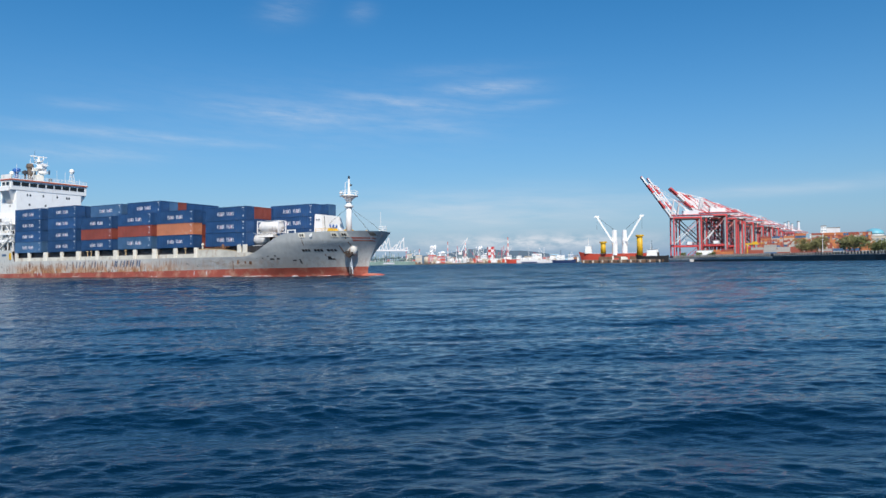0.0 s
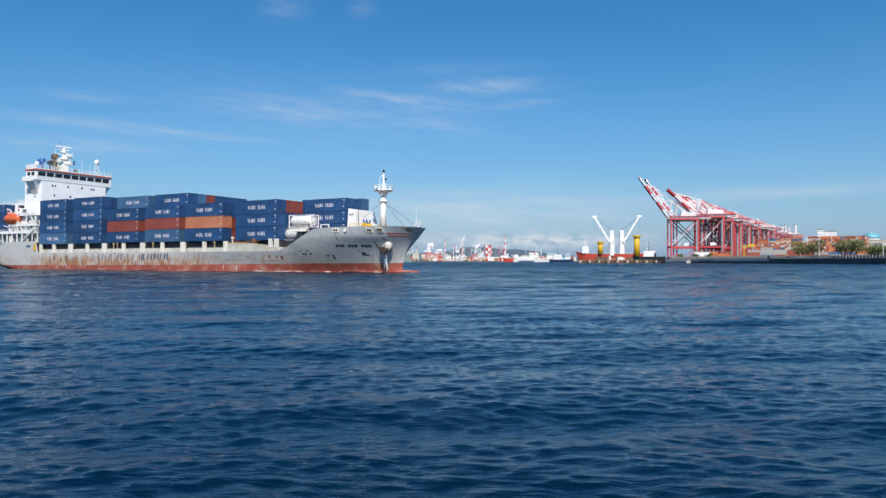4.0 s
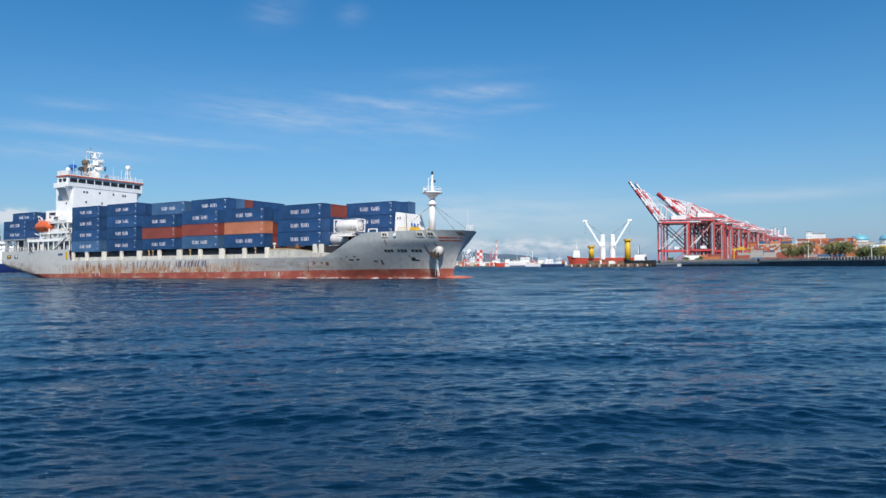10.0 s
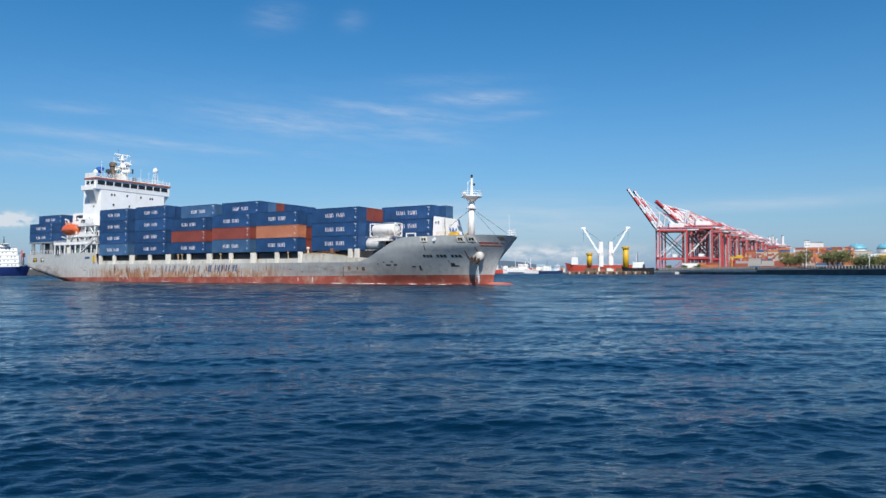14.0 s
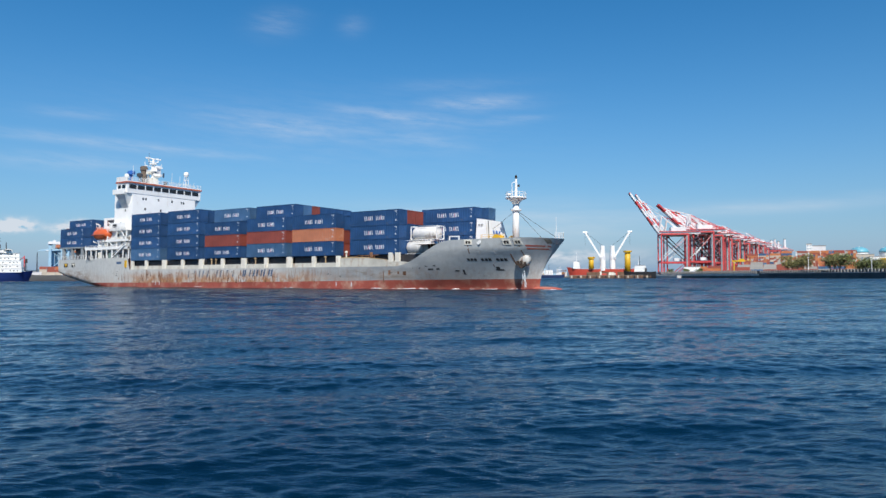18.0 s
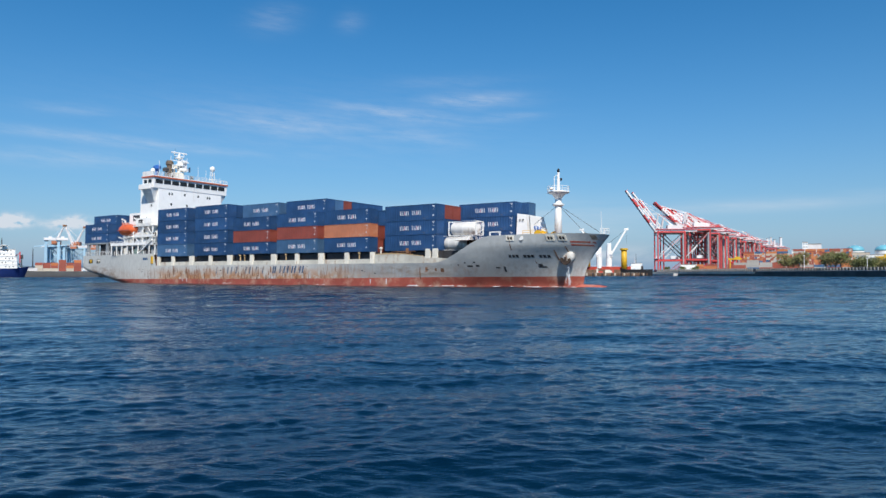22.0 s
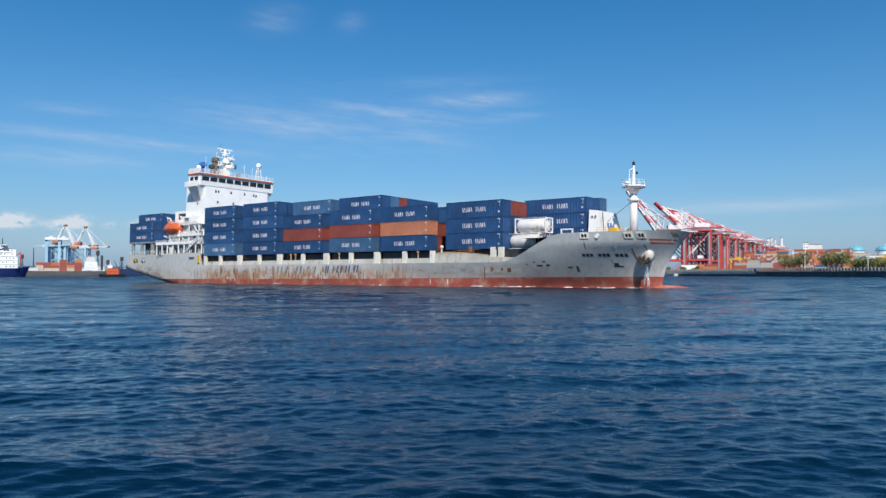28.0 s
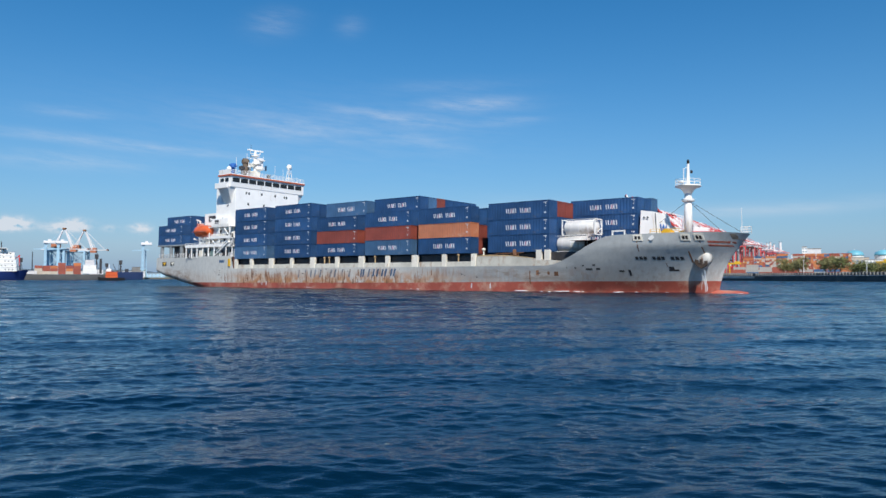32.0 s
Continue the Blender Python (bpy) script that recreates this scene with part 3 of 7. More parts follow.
deck.grid([[(-58.8, y, z) for y in (-11.3, 11.3)] for z in (4.0, 6.9)]).grid([[(34.0, y, z) for y in (-10.2, 10.2)] for z in (4.0, 8.1)])
part("deck", deck, DECK, ship, "red-brown steel deck")

# hatch coaming with its white band and the cream posts that bear the deck cargo
for side in (-1, 1):
    y = side * 11.25
    band = Solid().box(-58.0, 13.0, y - 0.12, y + 0.12, 4.0, 5.02)
    part("bulwark_band", band, GRIMY, ship, "grimy cream side bulwark")
    for x in (-57.6, -51.6, -44.2, -37.0, -30.0, -22.4, -15.2, -8.0, -0.9, 6.2, 12.9):
        w = 0.75 if round(x) in (-44, -30, -15, -1) else 0.5
        part("support_post", Solid().box(x - w, x + w, y - 0.25 * 1, y + 0.25, 4.0, 6.36, 0.05), CREAM, ship, "cream cargo support post")
    walkway = Solid().extrude([(13.6, 4.0), (13.6, 5.85), (20.5, 5.8), (25.0, 5.4), (28.9, 5.05), (30.6, 4.9), (30.6, 4.0)], y - 0.2, y + 0.2)
    part("side_bulwark", walkway, GRIMY, ship, "cream stepped side bulwark")
    for x in (26.3, 27.9):
        part("support_post", Solid().box(x - 0.55, x + 0.55, y - 0.22, y + 0.18, 5.0, 6.75, 0.05), CREAM, ship, "cream cargo support post")
    top = Solid().extrude([(13.7, 5.86), (13.7, 5.98), (16.5, 6.12), (20.6, 5.95), (25.0, 5.52), (25.0, 5.42), (20.5, 5.82)], y - 0.22, y + 0.22)
    part("bulwark_cap", top, OCHRE, ship, "ochre rust-stained bulwark cap")
    pipes = Solid()
    for k in range(5):
        x = 19.2 + 0.75 * k
        pipes.tube((x, y, 5.7), (x + 0.1 * (k % 2), y - 0.1, 6.5 + 0.35 * (k % 3)), 0.09, 0.07, 6)
    pipes.tube((18.6, y - 0.1, 6.25), (23.4, y - 0.1, 6.35), 0.09, n=6).tube((17.2, y, 6.0), (19.4, y - 0.1, 6.8), 0.08, n=6).box(21.2, 21.9, y - 0.3, y + 0.2, 5.9, 6.9, 0.08)
    part("deck_pipework", pipes, RUSTY, ship, "rusty pipes and vents on the bulwark")
    part("air_vent", Solid().tube((15.0, y, 5.9), (15.0, y, 6.8), 0.14, n=8).lathe((15.0, y, 6.8), [(0.15, 0), (0.34, 0.1), (0.34, 0.35), (0.1, 0.5)], 10), CREAM, ship, "cream mushroom air vent")
    for x in (-26.4, -24.9, -11.5, 9.4):
        part("air_vent", Solid().tube((x, y + 0.05, 4.9), (x, y + 0.05, 6.0), 0.12, n=8).lathe((x, y + 0.05, 6.0), [(0.14, 0), (0.3, 0.1), (0.28, 0.35), (0.1, 0.45)], 10), OCHRE, ship, "ochre mushroom air vent")
for x0, x1 in ((-57.9, -45.6), (-43.2, -30.6), (-28.9, -16.3), (-14.2, -1.8), (0.0, 12.4), (16.1, 28.4)):
    part("hatch_cover", Solid().box(x0, x1, -10.6, 10.6, 4.0, 6.34, 0.08), DARK, ship, "dark steel hatch cover")



# ---- containers ----
LONG, WIDE, TALL, CUBE = 12.19, 2.438, 2.591, 2.896   # CUBE: the taller boxes


def container_mesh(length, mat, name, high):
    """Ribbed box with corner posts, rails and castings; origin at the middle of its base."""
    s = Solid()
    hx, hy = length / 2, WIDE / 2
    n = int(length / 0.28)
    for side in (-1, 1):
        pts = []
        for i in range(n + 1):
            x = -hx + 0.12 + (length - 0.24) * i / n
            y = side * (hy - (0.0 if (i // 1) % 2 else 0.05) - 0.012)
            pts.append((x, y))
        rows = [[(x, y, 0.14) for x, y in pts], [(x, y, high - 0.08) for x, y in pts]]
        s.grid(rows if side < 0 else [r[::-1] for r in rows])
    s.box(-hx + 0.1, hx - 0.1, -hy + 0.08, hy - 0.08, 0.12, high - 0.03)
    for x in (-hx, hx - 0.16):
        for y in (-hy, hy - 0.14):
            s.box(x, x + 0.16, y, y + 0.14, 0, high)
    for y in (-hy, hy - 0.08):
        s.box(-hx + 0.16, hx - 0.16, y, y + 0.08, 0.02, 0.16)
        s.box(-hx + 0.16, hx - 0.16, y, y + 0.08, high - 0.09, high - 0.005)
    for x in (-hx, hx - 0.1):
        s.box(x, x + 0.1, -hy + 0.14, hy - 0.14, 0.02, 0.2)
        s.box(x, x + 0.1, -hy + 0.14, hy - 0.14, high - 0.14, high - 0.005)
    return s.mesh(name, mat)


def glyph(x0, x1, z0, z1, y, gap):
    """One plain lettering figure: two leaning strokes."""
    g = Solid()
    w = 0.15
    for a, k in ((x0, gap), (x1 - w, gap)):
        g.hexa([(a, y - 0.006, z0), (a + w, y - 0.006, z0), (a + w, y + 0.03, z0), (a, y + 0.03, z0), (a + k, y - 0.006, z1), (a + w + k, y - 0.006, z1), (a + w + k, y + 0.03, z1), (a + k, y + 0.03, z1)])
    return g


def container_kind(mat, lettered, marked, label, high=CUBE, length=LONG):
    ob = tagged(new("shipping_container", container_mesh(length, mat, "shipping_container", high)), label, "container")
    hx, hy = length / 2, WIDE / 2
    for k in (-1, 1):
        leaf = Solid().box(-hx - 0.005, -hx + 0.05, min(0.02 * k, k * 1.04), max(0.02 * k, k * 1.04), 0.2, high - 0.16)
        for y in (0.3, 0.75):
            leaf.tube((-hx - 0.02, k * y, 0.22), (-hx - 0.02, k * y, high - 0.2), 0.03, n=6)
        part("door", leaf, mat, ob)
    ribs = [(hx - 0.015 - 0.035 * (i // 2 % 2), -1.07 + 2.14 * i / 25) for i in range(26)]
    fore = Solid().grid([[(x, y, 0.2) for x, y in ribs], [(x, y, high - 0.14) for x, y in ribs]])
    part("end_panel", fore, mat, ob)
    if marked:
        for x, z, w, h in ((hx - 0.8, high - 0.36, 0.30, 0.05), (hx - 0.68, high - 0.56, 0.07, 0.10), (hx - 0.7, high - 1.0, 0.06, 0.07), (hx - 0.8, 0.85, 0.15, 0.14)):
            part("marking_plate", Solid().box(x - w, x + w, -hy - 0.004, -hy + 0.03, z - h, z + h), LETTER_WHITE, ob, "small white marking plate")
    if lettered:
        z0 = high * 0.5 - 0.45
        for first in (-2.35, 0.50):
            for i in range(3):
                x = first + i * 0.72
                part("lettering_bar", glyph(x, x + 0.56, z0, z0 + 0.80, -hy, 0.16 if i % 2 else -0.12), LETTER_WHITE, ob)
            part("lettering_shade", Solid().box(first + 0.9, first + 1.12, -hy - 0.003, -hy + 0.03, z0 + 0.1, z0 + 0.7), PINK, ob, "pink bar within the lettering")
    return ob


KINDS = {
    "B": container_kind(BLUE, True, True, "tall dark blue ribbed steel shipping container with white lettering bars"),
    "P": container_kind(BLUE_PALE, True, True, "faded light blue ribbed steel shipping container with lettering bars"),
    "S": container_kind(BLUE, True, True, "dark blue ribbed steel shipping container with white lettering bars", TALL),
    "R": container_kind(BROWN, False, True, "red-brown ribbed steel shipping container", TALL),
    "O": container_kind(ORANGE, False, True, "bright orange ribbed steel shipping container", TALL),
    "b": container_kind(BLUE, False, False, "tall dark blue ribbed steel shipping container"),
    "p": container_kind(BLUE_PALE, False, False, "faded light blue ribbed steel shipping container"),
    "s": container_kind(BLUE, False, False, "dark blue ribbed steel shipping container", TALL),
    "r": container_kind(BROWN, False, False, "rust-red ribbed steel shipping container", TALL),
    "o": container_kind(ORANGE, False, False, "bright orange ribbed steel shipping container", TALL),
}
FREE = dict(KINDS)


def load(kind, x, y, z):
    """Set one container on the ship, x at its middle."""
    m = pose(x, y, z)
    if kind in FREE:
        ob = FREE.pop(kind)
        ob.matrix_basis = m
    else:
        ob = copy_thing(KINDS[kind], m)
    tagged(ob, group="containers aboard the ship")
    MOVERS.append((ob, m))
    return ob


ROW = 2.52
# bay: aft end, base height, first row's middle, and, from starboard to port, the colours of each stack from below
BAYS = (
    (-58.2, 6.38, -10.25, ("PBBB", "bbbb", "bbbb", "bbrb", "bbbb", "bobb", "bbbb", "brbb", "bbbb")),
    (-43.0, 6.38, -10.25, ("BBBB", "bbbb", "brbb", "bbbb", "bbpb", "bbbb", "bbbb", "obbb", "bbbb")),
    (-28.7, 6.5, -10.25, ("SRB", "bbsP", "bbsb", "bsbb", "brbb", "bbsb", "bbsb", "bbsb", "bbb")),
    (-14.2, 6.48, -10.25, ("PRB", "bbsB", "bbsp", "bbbr", "bbsb", "bobb", "bbsb", "bbsb", "bbb")),
    (0.0, 6.45, -10.25, ("BOB", "rrb", "bsb", "bsb", "obs", "bsb", "bbs", "bbs", "bbs")),
    (16.1, 6.45, -10.25, ("BSB", "bbr", "bbr", "bsb", "bsb", "bob", "bsb", "bsb", "bsb")),
    (27.5, 7.55, -2.1, ("SSS", "sss", "ssp")),
    (-98.2, 10.75, -7.3, ("SS", "SSS", "sss", "sss", "sss", "sss", "ss")),
)
for aft, base, first, stacks in BAYS:
    for i, stack in enumerate(stacks):
        z = base
        for colour in stack:
            load(colour, aft + LONG / 2, first + i * ROW, z)
            z += (CUBE if colour in "BPbp" else TALL) + 0.011


# ---- the ship's upper works ----
def rail(a, b, height=1.0, step=1.6, bars=3, r=0.035):
    """A railing of posts and bars as one welded piece."""
    a, b = Vector(a), Vector(b)
    s = Solid()
    n = max(1, int((b - a).length / step))
    for i in range(n + 1):
        p = a.lerp(b, i / n)
        s.beam(p, p + Vector((0, 0, height)), r * 2)
    for k in range(bars):
        z = Vector((0, 0, height * (k + 1) / bars))
        s.beam(a + z, b + z, r * 2)
    return s


def skin(x, z, out=0.0):
    return -(half_breadth(x, z) + out)


def plate_on_hull(x0, x1, z0, z1, proud=0.03, n=4):
    """A sheet that follows the starboard plating, a little proud of it."""
    s = Solid()
    front, back = [], []
    for j in range(n + 1):
        x = min(x0 + (x1 - x0) * j / n, stem_x(z0) - 0.12 - 0.01 * (n - j))
        front.append([(x, skin(x, z, proud), z) for z in (z0, (z0 + z1) / 2, z1)])
        back.append([(x, skin(x, z, -0.05), z) for z in (z0, (z0 + z1) / 2, z1)])
    s.grid(front).grid([r[::-1] for r in back])
    for e in (0, n):
        s.grid([front[e], back[e]] if e == 0 else [back[e], front[e]])
    s.grid([[r[0] for r in back], [r[0] for r in front]]).grid([[r[2] for r in front], [r[2] for r in back]])
    return s


# lettering along the side: one plain figure of strokes for each worn letter
WORN = material("worn_navy_lettering_paint", (0.12, 0.16, 0.22), 0.5, 0, 0.2, 0.8, 0, 1, (0.46, 0.34, 0.24), 0.55, (1.2, 1.2, 0.6), 0.9)
for x0, x1, worn in ((-34.6, -32.0, 1), (-30.6, -28.9, 1), (-27.6, -26.9, 1), (-24.3, -22.6, 1), (-20.9, -20.2, 1), (-18.7, -18.2, 1), (-15.3, -14.3, 0), (-13.2, -12.6, 0), (-11.9, -10.4, 0), (-9.5, -8.2, 0), (-7.1, -5.9, 0)):
    z0, z1 = 2.1 + 0.010 * (x0 + 35), 3.72 + 0.004 * (x0 + 35)
    w, y, k = 0.42, -HALF_BEAM - 0.02, 0.38
    for a in (x0, x1 - w)[:2 if x1 - x0 > 0.8 else 1]:
        stroke = Solid().hexa([(a, y, z0), (a + w, y, z0), (a + w, y + 0.05, z0), (a, y + 0.05, z0), (a + k, y, z1), (a + w + k, y, z1), (a + w + k, y + 0.05, z1), (a + k, y + 0.05, z1)])
        part("lettering_bar", stroke, WORN if worn else LETTER_NAVY, ship, "worn navy painted lettering stroke")
# name at the bow, draught and thruster marks, red flashes
for i in range(11):
    if i in (3, 7):
        continue
    x = 42.3 + i * 0.57
    part("name_bar", plate_on_hull(x, x + 0.4, 5.0, 5.45, 0.025, 2), DARK, ship, "dark painted name bar")
for x in (44.4, 46.9):
    part("name_bar", plate_on_hull(x, x + 0.3, 6.1, 6.6, 0.02, 2), HULL_GREY, ship)
for x0, x1, z0, z1 in ((46.1, 47.3, 3.35, 3.6), (46.2, 46.8, 3.6, 4.0), (40.8, 41.1, 2.6, 3.5), (39.5, 40.2, 3.2, 3.4)):
    part("bow_mark", plate_on_hull(x0, x1, z0, z1, 0.02, 2), DARK, ship, "dark draught and thruster mark")
for x0, x1, z0, z1 in ((34.6, 35.6, 3.4, 3.7), (36.2, 36.8, 3.45, 3.75)):
    part("bow_mark", plate_on_hull(x0, x1, z0, z1, 0.02, 2), DARK, ship, "dark draught and thruster mark")
for z0, z1 in ((7.0, 7.28), (7.5, 7.78)):
    part("bow_stripe", plate_on_hull(51.8, 54.6 + 0.4 * (z0 - 7), z0, z1, 0.025, 6), HULL_RED, ship, "faded red bow stripe")
part("rust_patch", plate_on_hull(54.3, 55.6, 8.1, 8.8, 0.015, 8), material("rust_stained_bow", (0.30, 0.25, 0.19), 0.8, 0, 0.35, 0.8), ship, "rust-stained plating at the stem head")
for x, w in ((-47.2, 0.09), (-45.6, 0.09), (12.6, 0.1), (16.6, 0.1)):
    part("draught_mark", plate_on_hull(x, x + w * 2, 0.35, 1.2, 0.02, 1), LETTER_WHITE, ship, "white draught mark")
# mooring chocks in cream frames
for x, z, w in ((42.6, 8.2, 1.3), (48.9, 8.2, 1.1), (50.5, 8.25, 1.05)):
    frame_part = part("mooring_chock", plate_on_hull(x, x + w, z - 0.45, z + 0.45, 0.12, 2), CREAM, ship, "cream framed mooring chock")
    for k in (0.2, 0.55):
        part("chock_opening", plate_on_hull(x + w * k, x + w * (k + 0.25), z - 0.25, z + 0.22, 0.14, 1), BLACK, frame_part)
part("panama_lead", Solid().lathe((45.1, skin(45.1, 8.2) - 0.02, 8.2), [(0.2, -0.06), (0.42, -0.06), (0.42, 0.06), (0.2, 0.06)], 14, "y"), WHITE, ship, "white ring fairlead")
part("roller_frame", Solid().box(38.6, 38.8, -10.1, -9.9, 8.3, 9.5).box(40.6, 40.8, -10.1, -9.9, 8.3, 9.5).box(38.8, 40.6, -10.1, -9.9, 9.3, 9.5).box(38.8, 40.6, -10.1, -9.9, 8.3, 8.45), WHITE, ship, "white open roller frame")
# anchor in its bolster
ax, az_ = 50.45, 5.0
bol = Solid().lathe((ax + 0.1, skin(ax, az_) - 0.15, az_ + 0.25), [(1.2, 0.6), (1.15, -0.1), (0.95, -0.5), (0.4, -0.65)], 16, "y")
bolster = part("anchor_bolster", bol, material("rust_stained_white_paint", (0.60, 0.58, 0.54), 0.6, 0, 0.1, 1.0, 0, 1, RUST, 0.2, (1, 1, 0.5), 1.2), ship, "rust-stained white anchor bolster", True)
ay = skin(ax, az_) - 0.95
anchor = Solid().beam((ax + 0.05, ay, az_ + 0.1), (ax + 0.05, ay + 0.15, 3.95), 0.34)
anchor.beam((ax - 0.75, ay + 0.1, 4.6), (ax + 0.05, ay + 0.1, 3.95), 0.42).beam((ax + 0.05, ay + 0.1, 3.95), (ax + 0.85, ay + 0.05, 4.45), 0.42)
anchor.beam((ax - 0.75, ay + 0.05, 4.55), (ax - 0.6, ay + 0.05, 5.05), 0.3, 0.4).beam((ax + 0.85, ay, 4.4), (ax + 0.75, ay, 4.85), 0.28, 0.4)
part("anchor", anchor, material("rusty_iron", (0.06, 0.04, 0.03), 0.8, 0, 0.3, 1.0), bolster, "rusty stockless anchor")
random.seed(8)
for i in range(11):   # thin falls of hawse water
    x = ax + 0.15 + random.uniform(-0.1, 0.6)
    drift = random.uniform(-0.3, 0.7)
    z1 = random.uniform(2.4, 3.7)
    z0 = random.uniform(0.1, 1.4)
    y1 = ay + 0.2
    part("wash_fall", Solid().tube((x, y1, z1), (min(x + drift, 51.3), y1 + 0.25, z0), 0.012, random.uniform(0.015, 0.035), 5), FOAM, ship, "thin fall of wash water below the anchor")

# side fittings and scuppers
for x, z in ((-93.0, 5.55), (-88.2, 5.55)):
    op = part("mooring_opening", Solid().box(x - 1.3, x + 1.3, skin(x, z) - 0.06, skin(x, z) + 0.3, z - 0.5, z + 0.6, 0.06), BLACK, ship, "dark mooring port in the hull side")
    bol = Solid().box(x - 0.9, x + 0.5, skin(x, z) - 0.09, skin(x, z) + 0.2, z + 0.1, z + 0.45).box(x - 0.4, x + 0.1, skin(x, z) - 0.09, skin(x, z) + 0.2, z - 0.4, z + 0.1)
    part("bollard", bol, YELLOW if x < -90 else CREAM, op)
part("side_port", plate_on_hull(-64.2, -62.0, 5.6, 6.2, 0.03, 1), LETTER_NAVY, ship, "dark side port")
part("fire_box", plate_on_hull(-60.3, -59.6, 4.7, 6.5, 0.25, 1), YELLOW, ship, "yellow and rust locker at the deck step")
random.seed(11)
for i in range(26):
    x = random.uniform(-74, 36)
    z = random.uniform(1.8, 4.1)
    w = random.uniform(0.12, 0.5)
    part("scupper", plate_on_hull(x, x + w, z, z + random.uniform(0.08, 0.25), 0.02, 1), DARK, ship)
STREAK = material("rust_streak", (0.26, 0.12, 0.06), 0.8, 0, 0.35, 0.7)
for i in range(70):
    x = random.choice((random.uniform(-58, -40), random.uniform(-40, -2), random.uniform(-26, -2), random.uniform(-75, 30)))
    top = random.uniform(1.6, 4.1)
    h = random.uniform(0.5, 2.0)
    w = random.uniform(0.08, 0.32)
    z0 = max(1.1 + 0.01 * x, top - h)
    s = Solid()
    y = -HALF_BEAM * (1 if x < 18 else half_breadth(x, 3) / HALF_BEAM) - 0.012
    if x > -66 and x < 18:
        s.hexa([(x - w / 2, y, z0), (x + w / 2, y, z0), (x + w / 2, y + 0.05, z0), (x - w / 2, y + 0.05, z0), (x - w / 5, y, top), (x + w / 5, y, top), (x + w / 5, y + 0.05, top), (x - w / 5, y + 0.05, top)])
        part("rust_streak", s, STREAK, ship)

for x, z0, z1, w in ((49.2, 4.6, 7.7, 0.16), (43.0, 6.2, 7.7, 0.14), (50.9, 5.9, 7.75, 0.12), (46.0, 4.0, 4.5, 0.1), (24.6, 1.2, 3.3, 0.22), (25.9, 2.6, 3.4, 0.5), (29.2, 2.5, 3.2, 0.7), (28.0, 2.7, 3.2, 0.4)):
    part("rust_streak", plate_on_hull(x, x + w, z0, z1, 0.012, 1), STREAK, ship)

# foremast
mast = part("foremast", Solid().tube((46.6, 0, 8.1), (46.6, 0, 16.2), 0.68, 0.56, 16), WHITE, ship, "white tubular foremast", True)
part("mast_band", Solid().lathe((46.6, 0, 14.3), [(0.62, 0), (0.98, 0.2), (1.02, 0.45), (0.62, 0.6)], 16), WHITE, mast)
plat = Solid().lathe((46.6, 0, 15.6), [(0.55, 0), (0.85, 0.5), (1.15, 0.85), (1.92, 1.1), (1.97, 1.22), (1.97, 1.34), (0.4, 1.35)], 18)
platform = part("mast_platform", plat, WHITE, mast, "white railed lookout platform", True)
ring = Solid()
for k in (0.45, 0.9):
    pts = [Vector((46.6 + 1.9 * math.cos(i * math.pi / 9), 1.9 * math.sin(i * math.pi / 9), 16.95 + k)) for i in range(19)]
    for a, b in zip(pts, pts[1:]):
        ring.beam(a, b, 0.06)
for i in range(0, 18, 2):
    p = (46.6 + 1.9 * math.cos(i * math.pi / 9), 1.9 * math.sin(i * math.pi / 9), 16.9)
    ring.beam(p, (p[0], p[1], 17.85), 0.06)
part("platform_rail", ring, WHITE, platform)
part("topmast", Solid().tube((46.6, 0, 16.9), (46.6, 0, 20.4), 0.3, 0.2, 12), WHITE, mast)
part("mast_light", Solid().lathe((46.6, 0, 20.4), [(0.1, 0), (0.22, 0.1), (0.22, 0.5), (0.08, 0.7)], 10), BLACK, mast, "black masthead lamp")
part("mast_light", Solid().box(47.0, 47.3, -0.15, 0.15, 18.9, 19.3), DARK, mast)
part("ladder_post", Solid().beam((46.2, -0.75, 16.9), (46.2, -0.75, 19.6), 0.1).beam((46.2, -0.75, 19.6), (46.5, -0.1, 19.9), 0.08), WHITE, mast)
part("floodlight", Solid().lathe((46.6, -2.6, 17.2), [(0.1, -0.2), (0.4, -0.1), (0.4, 0.25), (0.1, 0.3)], 12).beam((46.6, -1.9, 17.1), (46.6, -2.6, 17.2), 0.1), WHITE, mast, "white mast floodlight")
for x1, y1, z1 in ((54.8, 0.4, 9.2), (52.5, -0.6, 9.0), (40.5, -2.0, 9.5)):
    part("stay_wire", Solid().tube((46.6, 0, 14.6), (x1, y1, z1), 0.035, n=5), DARK, mast)
# breakwater house with a sloped fore edge
house_fore = Solid().hexa([(40.1, -3.6, 8.1), (42.8, -3.6, 8.1), (43.0, 4.0, 8.1), (40.1, 4.0, 8.1), (40.3, -3.5, 13.1), (42.3, -3.3, 12.8), (42.3, 2.5, 12.8), (40.3, 2.5, 13.1)])
bw = part("breakwater_house", house_fore, WHITE, ship, "white steel house behind the forecastle gear")
for x in (40.9, 41.5):
    part("porthole", Solid().lathe((x, -3.62, 11.9), [(0.14, -0.03), (0.14, 0.06)], 12, "y"), GLASS, bw)
emblem = Solid()
for y0, y1 in ((-1.5, -0.9), (-0.9, -0.35), (-0.35, 0.2), (0.2, 0.8)):
    lo, hi = (10.9, 9.5) if (y0 in (-1.5, -0.35)) else (9.5, 10.9)
    emblem.beam((42.72 - 0.05, y0, lo), (42.72 + 0.0, y1, hi), 0.3, 0.1, (1, 0, 0))
part("emblem_bars", emblem, BRIGHT_BLUE, bw, "blue zigzag emblem bars")
part("downpipe", Solid().tube((42.75, -3.0, 8.2), (42.55, -3.1, 12.6), 0.06, n=6), DARK, bw)
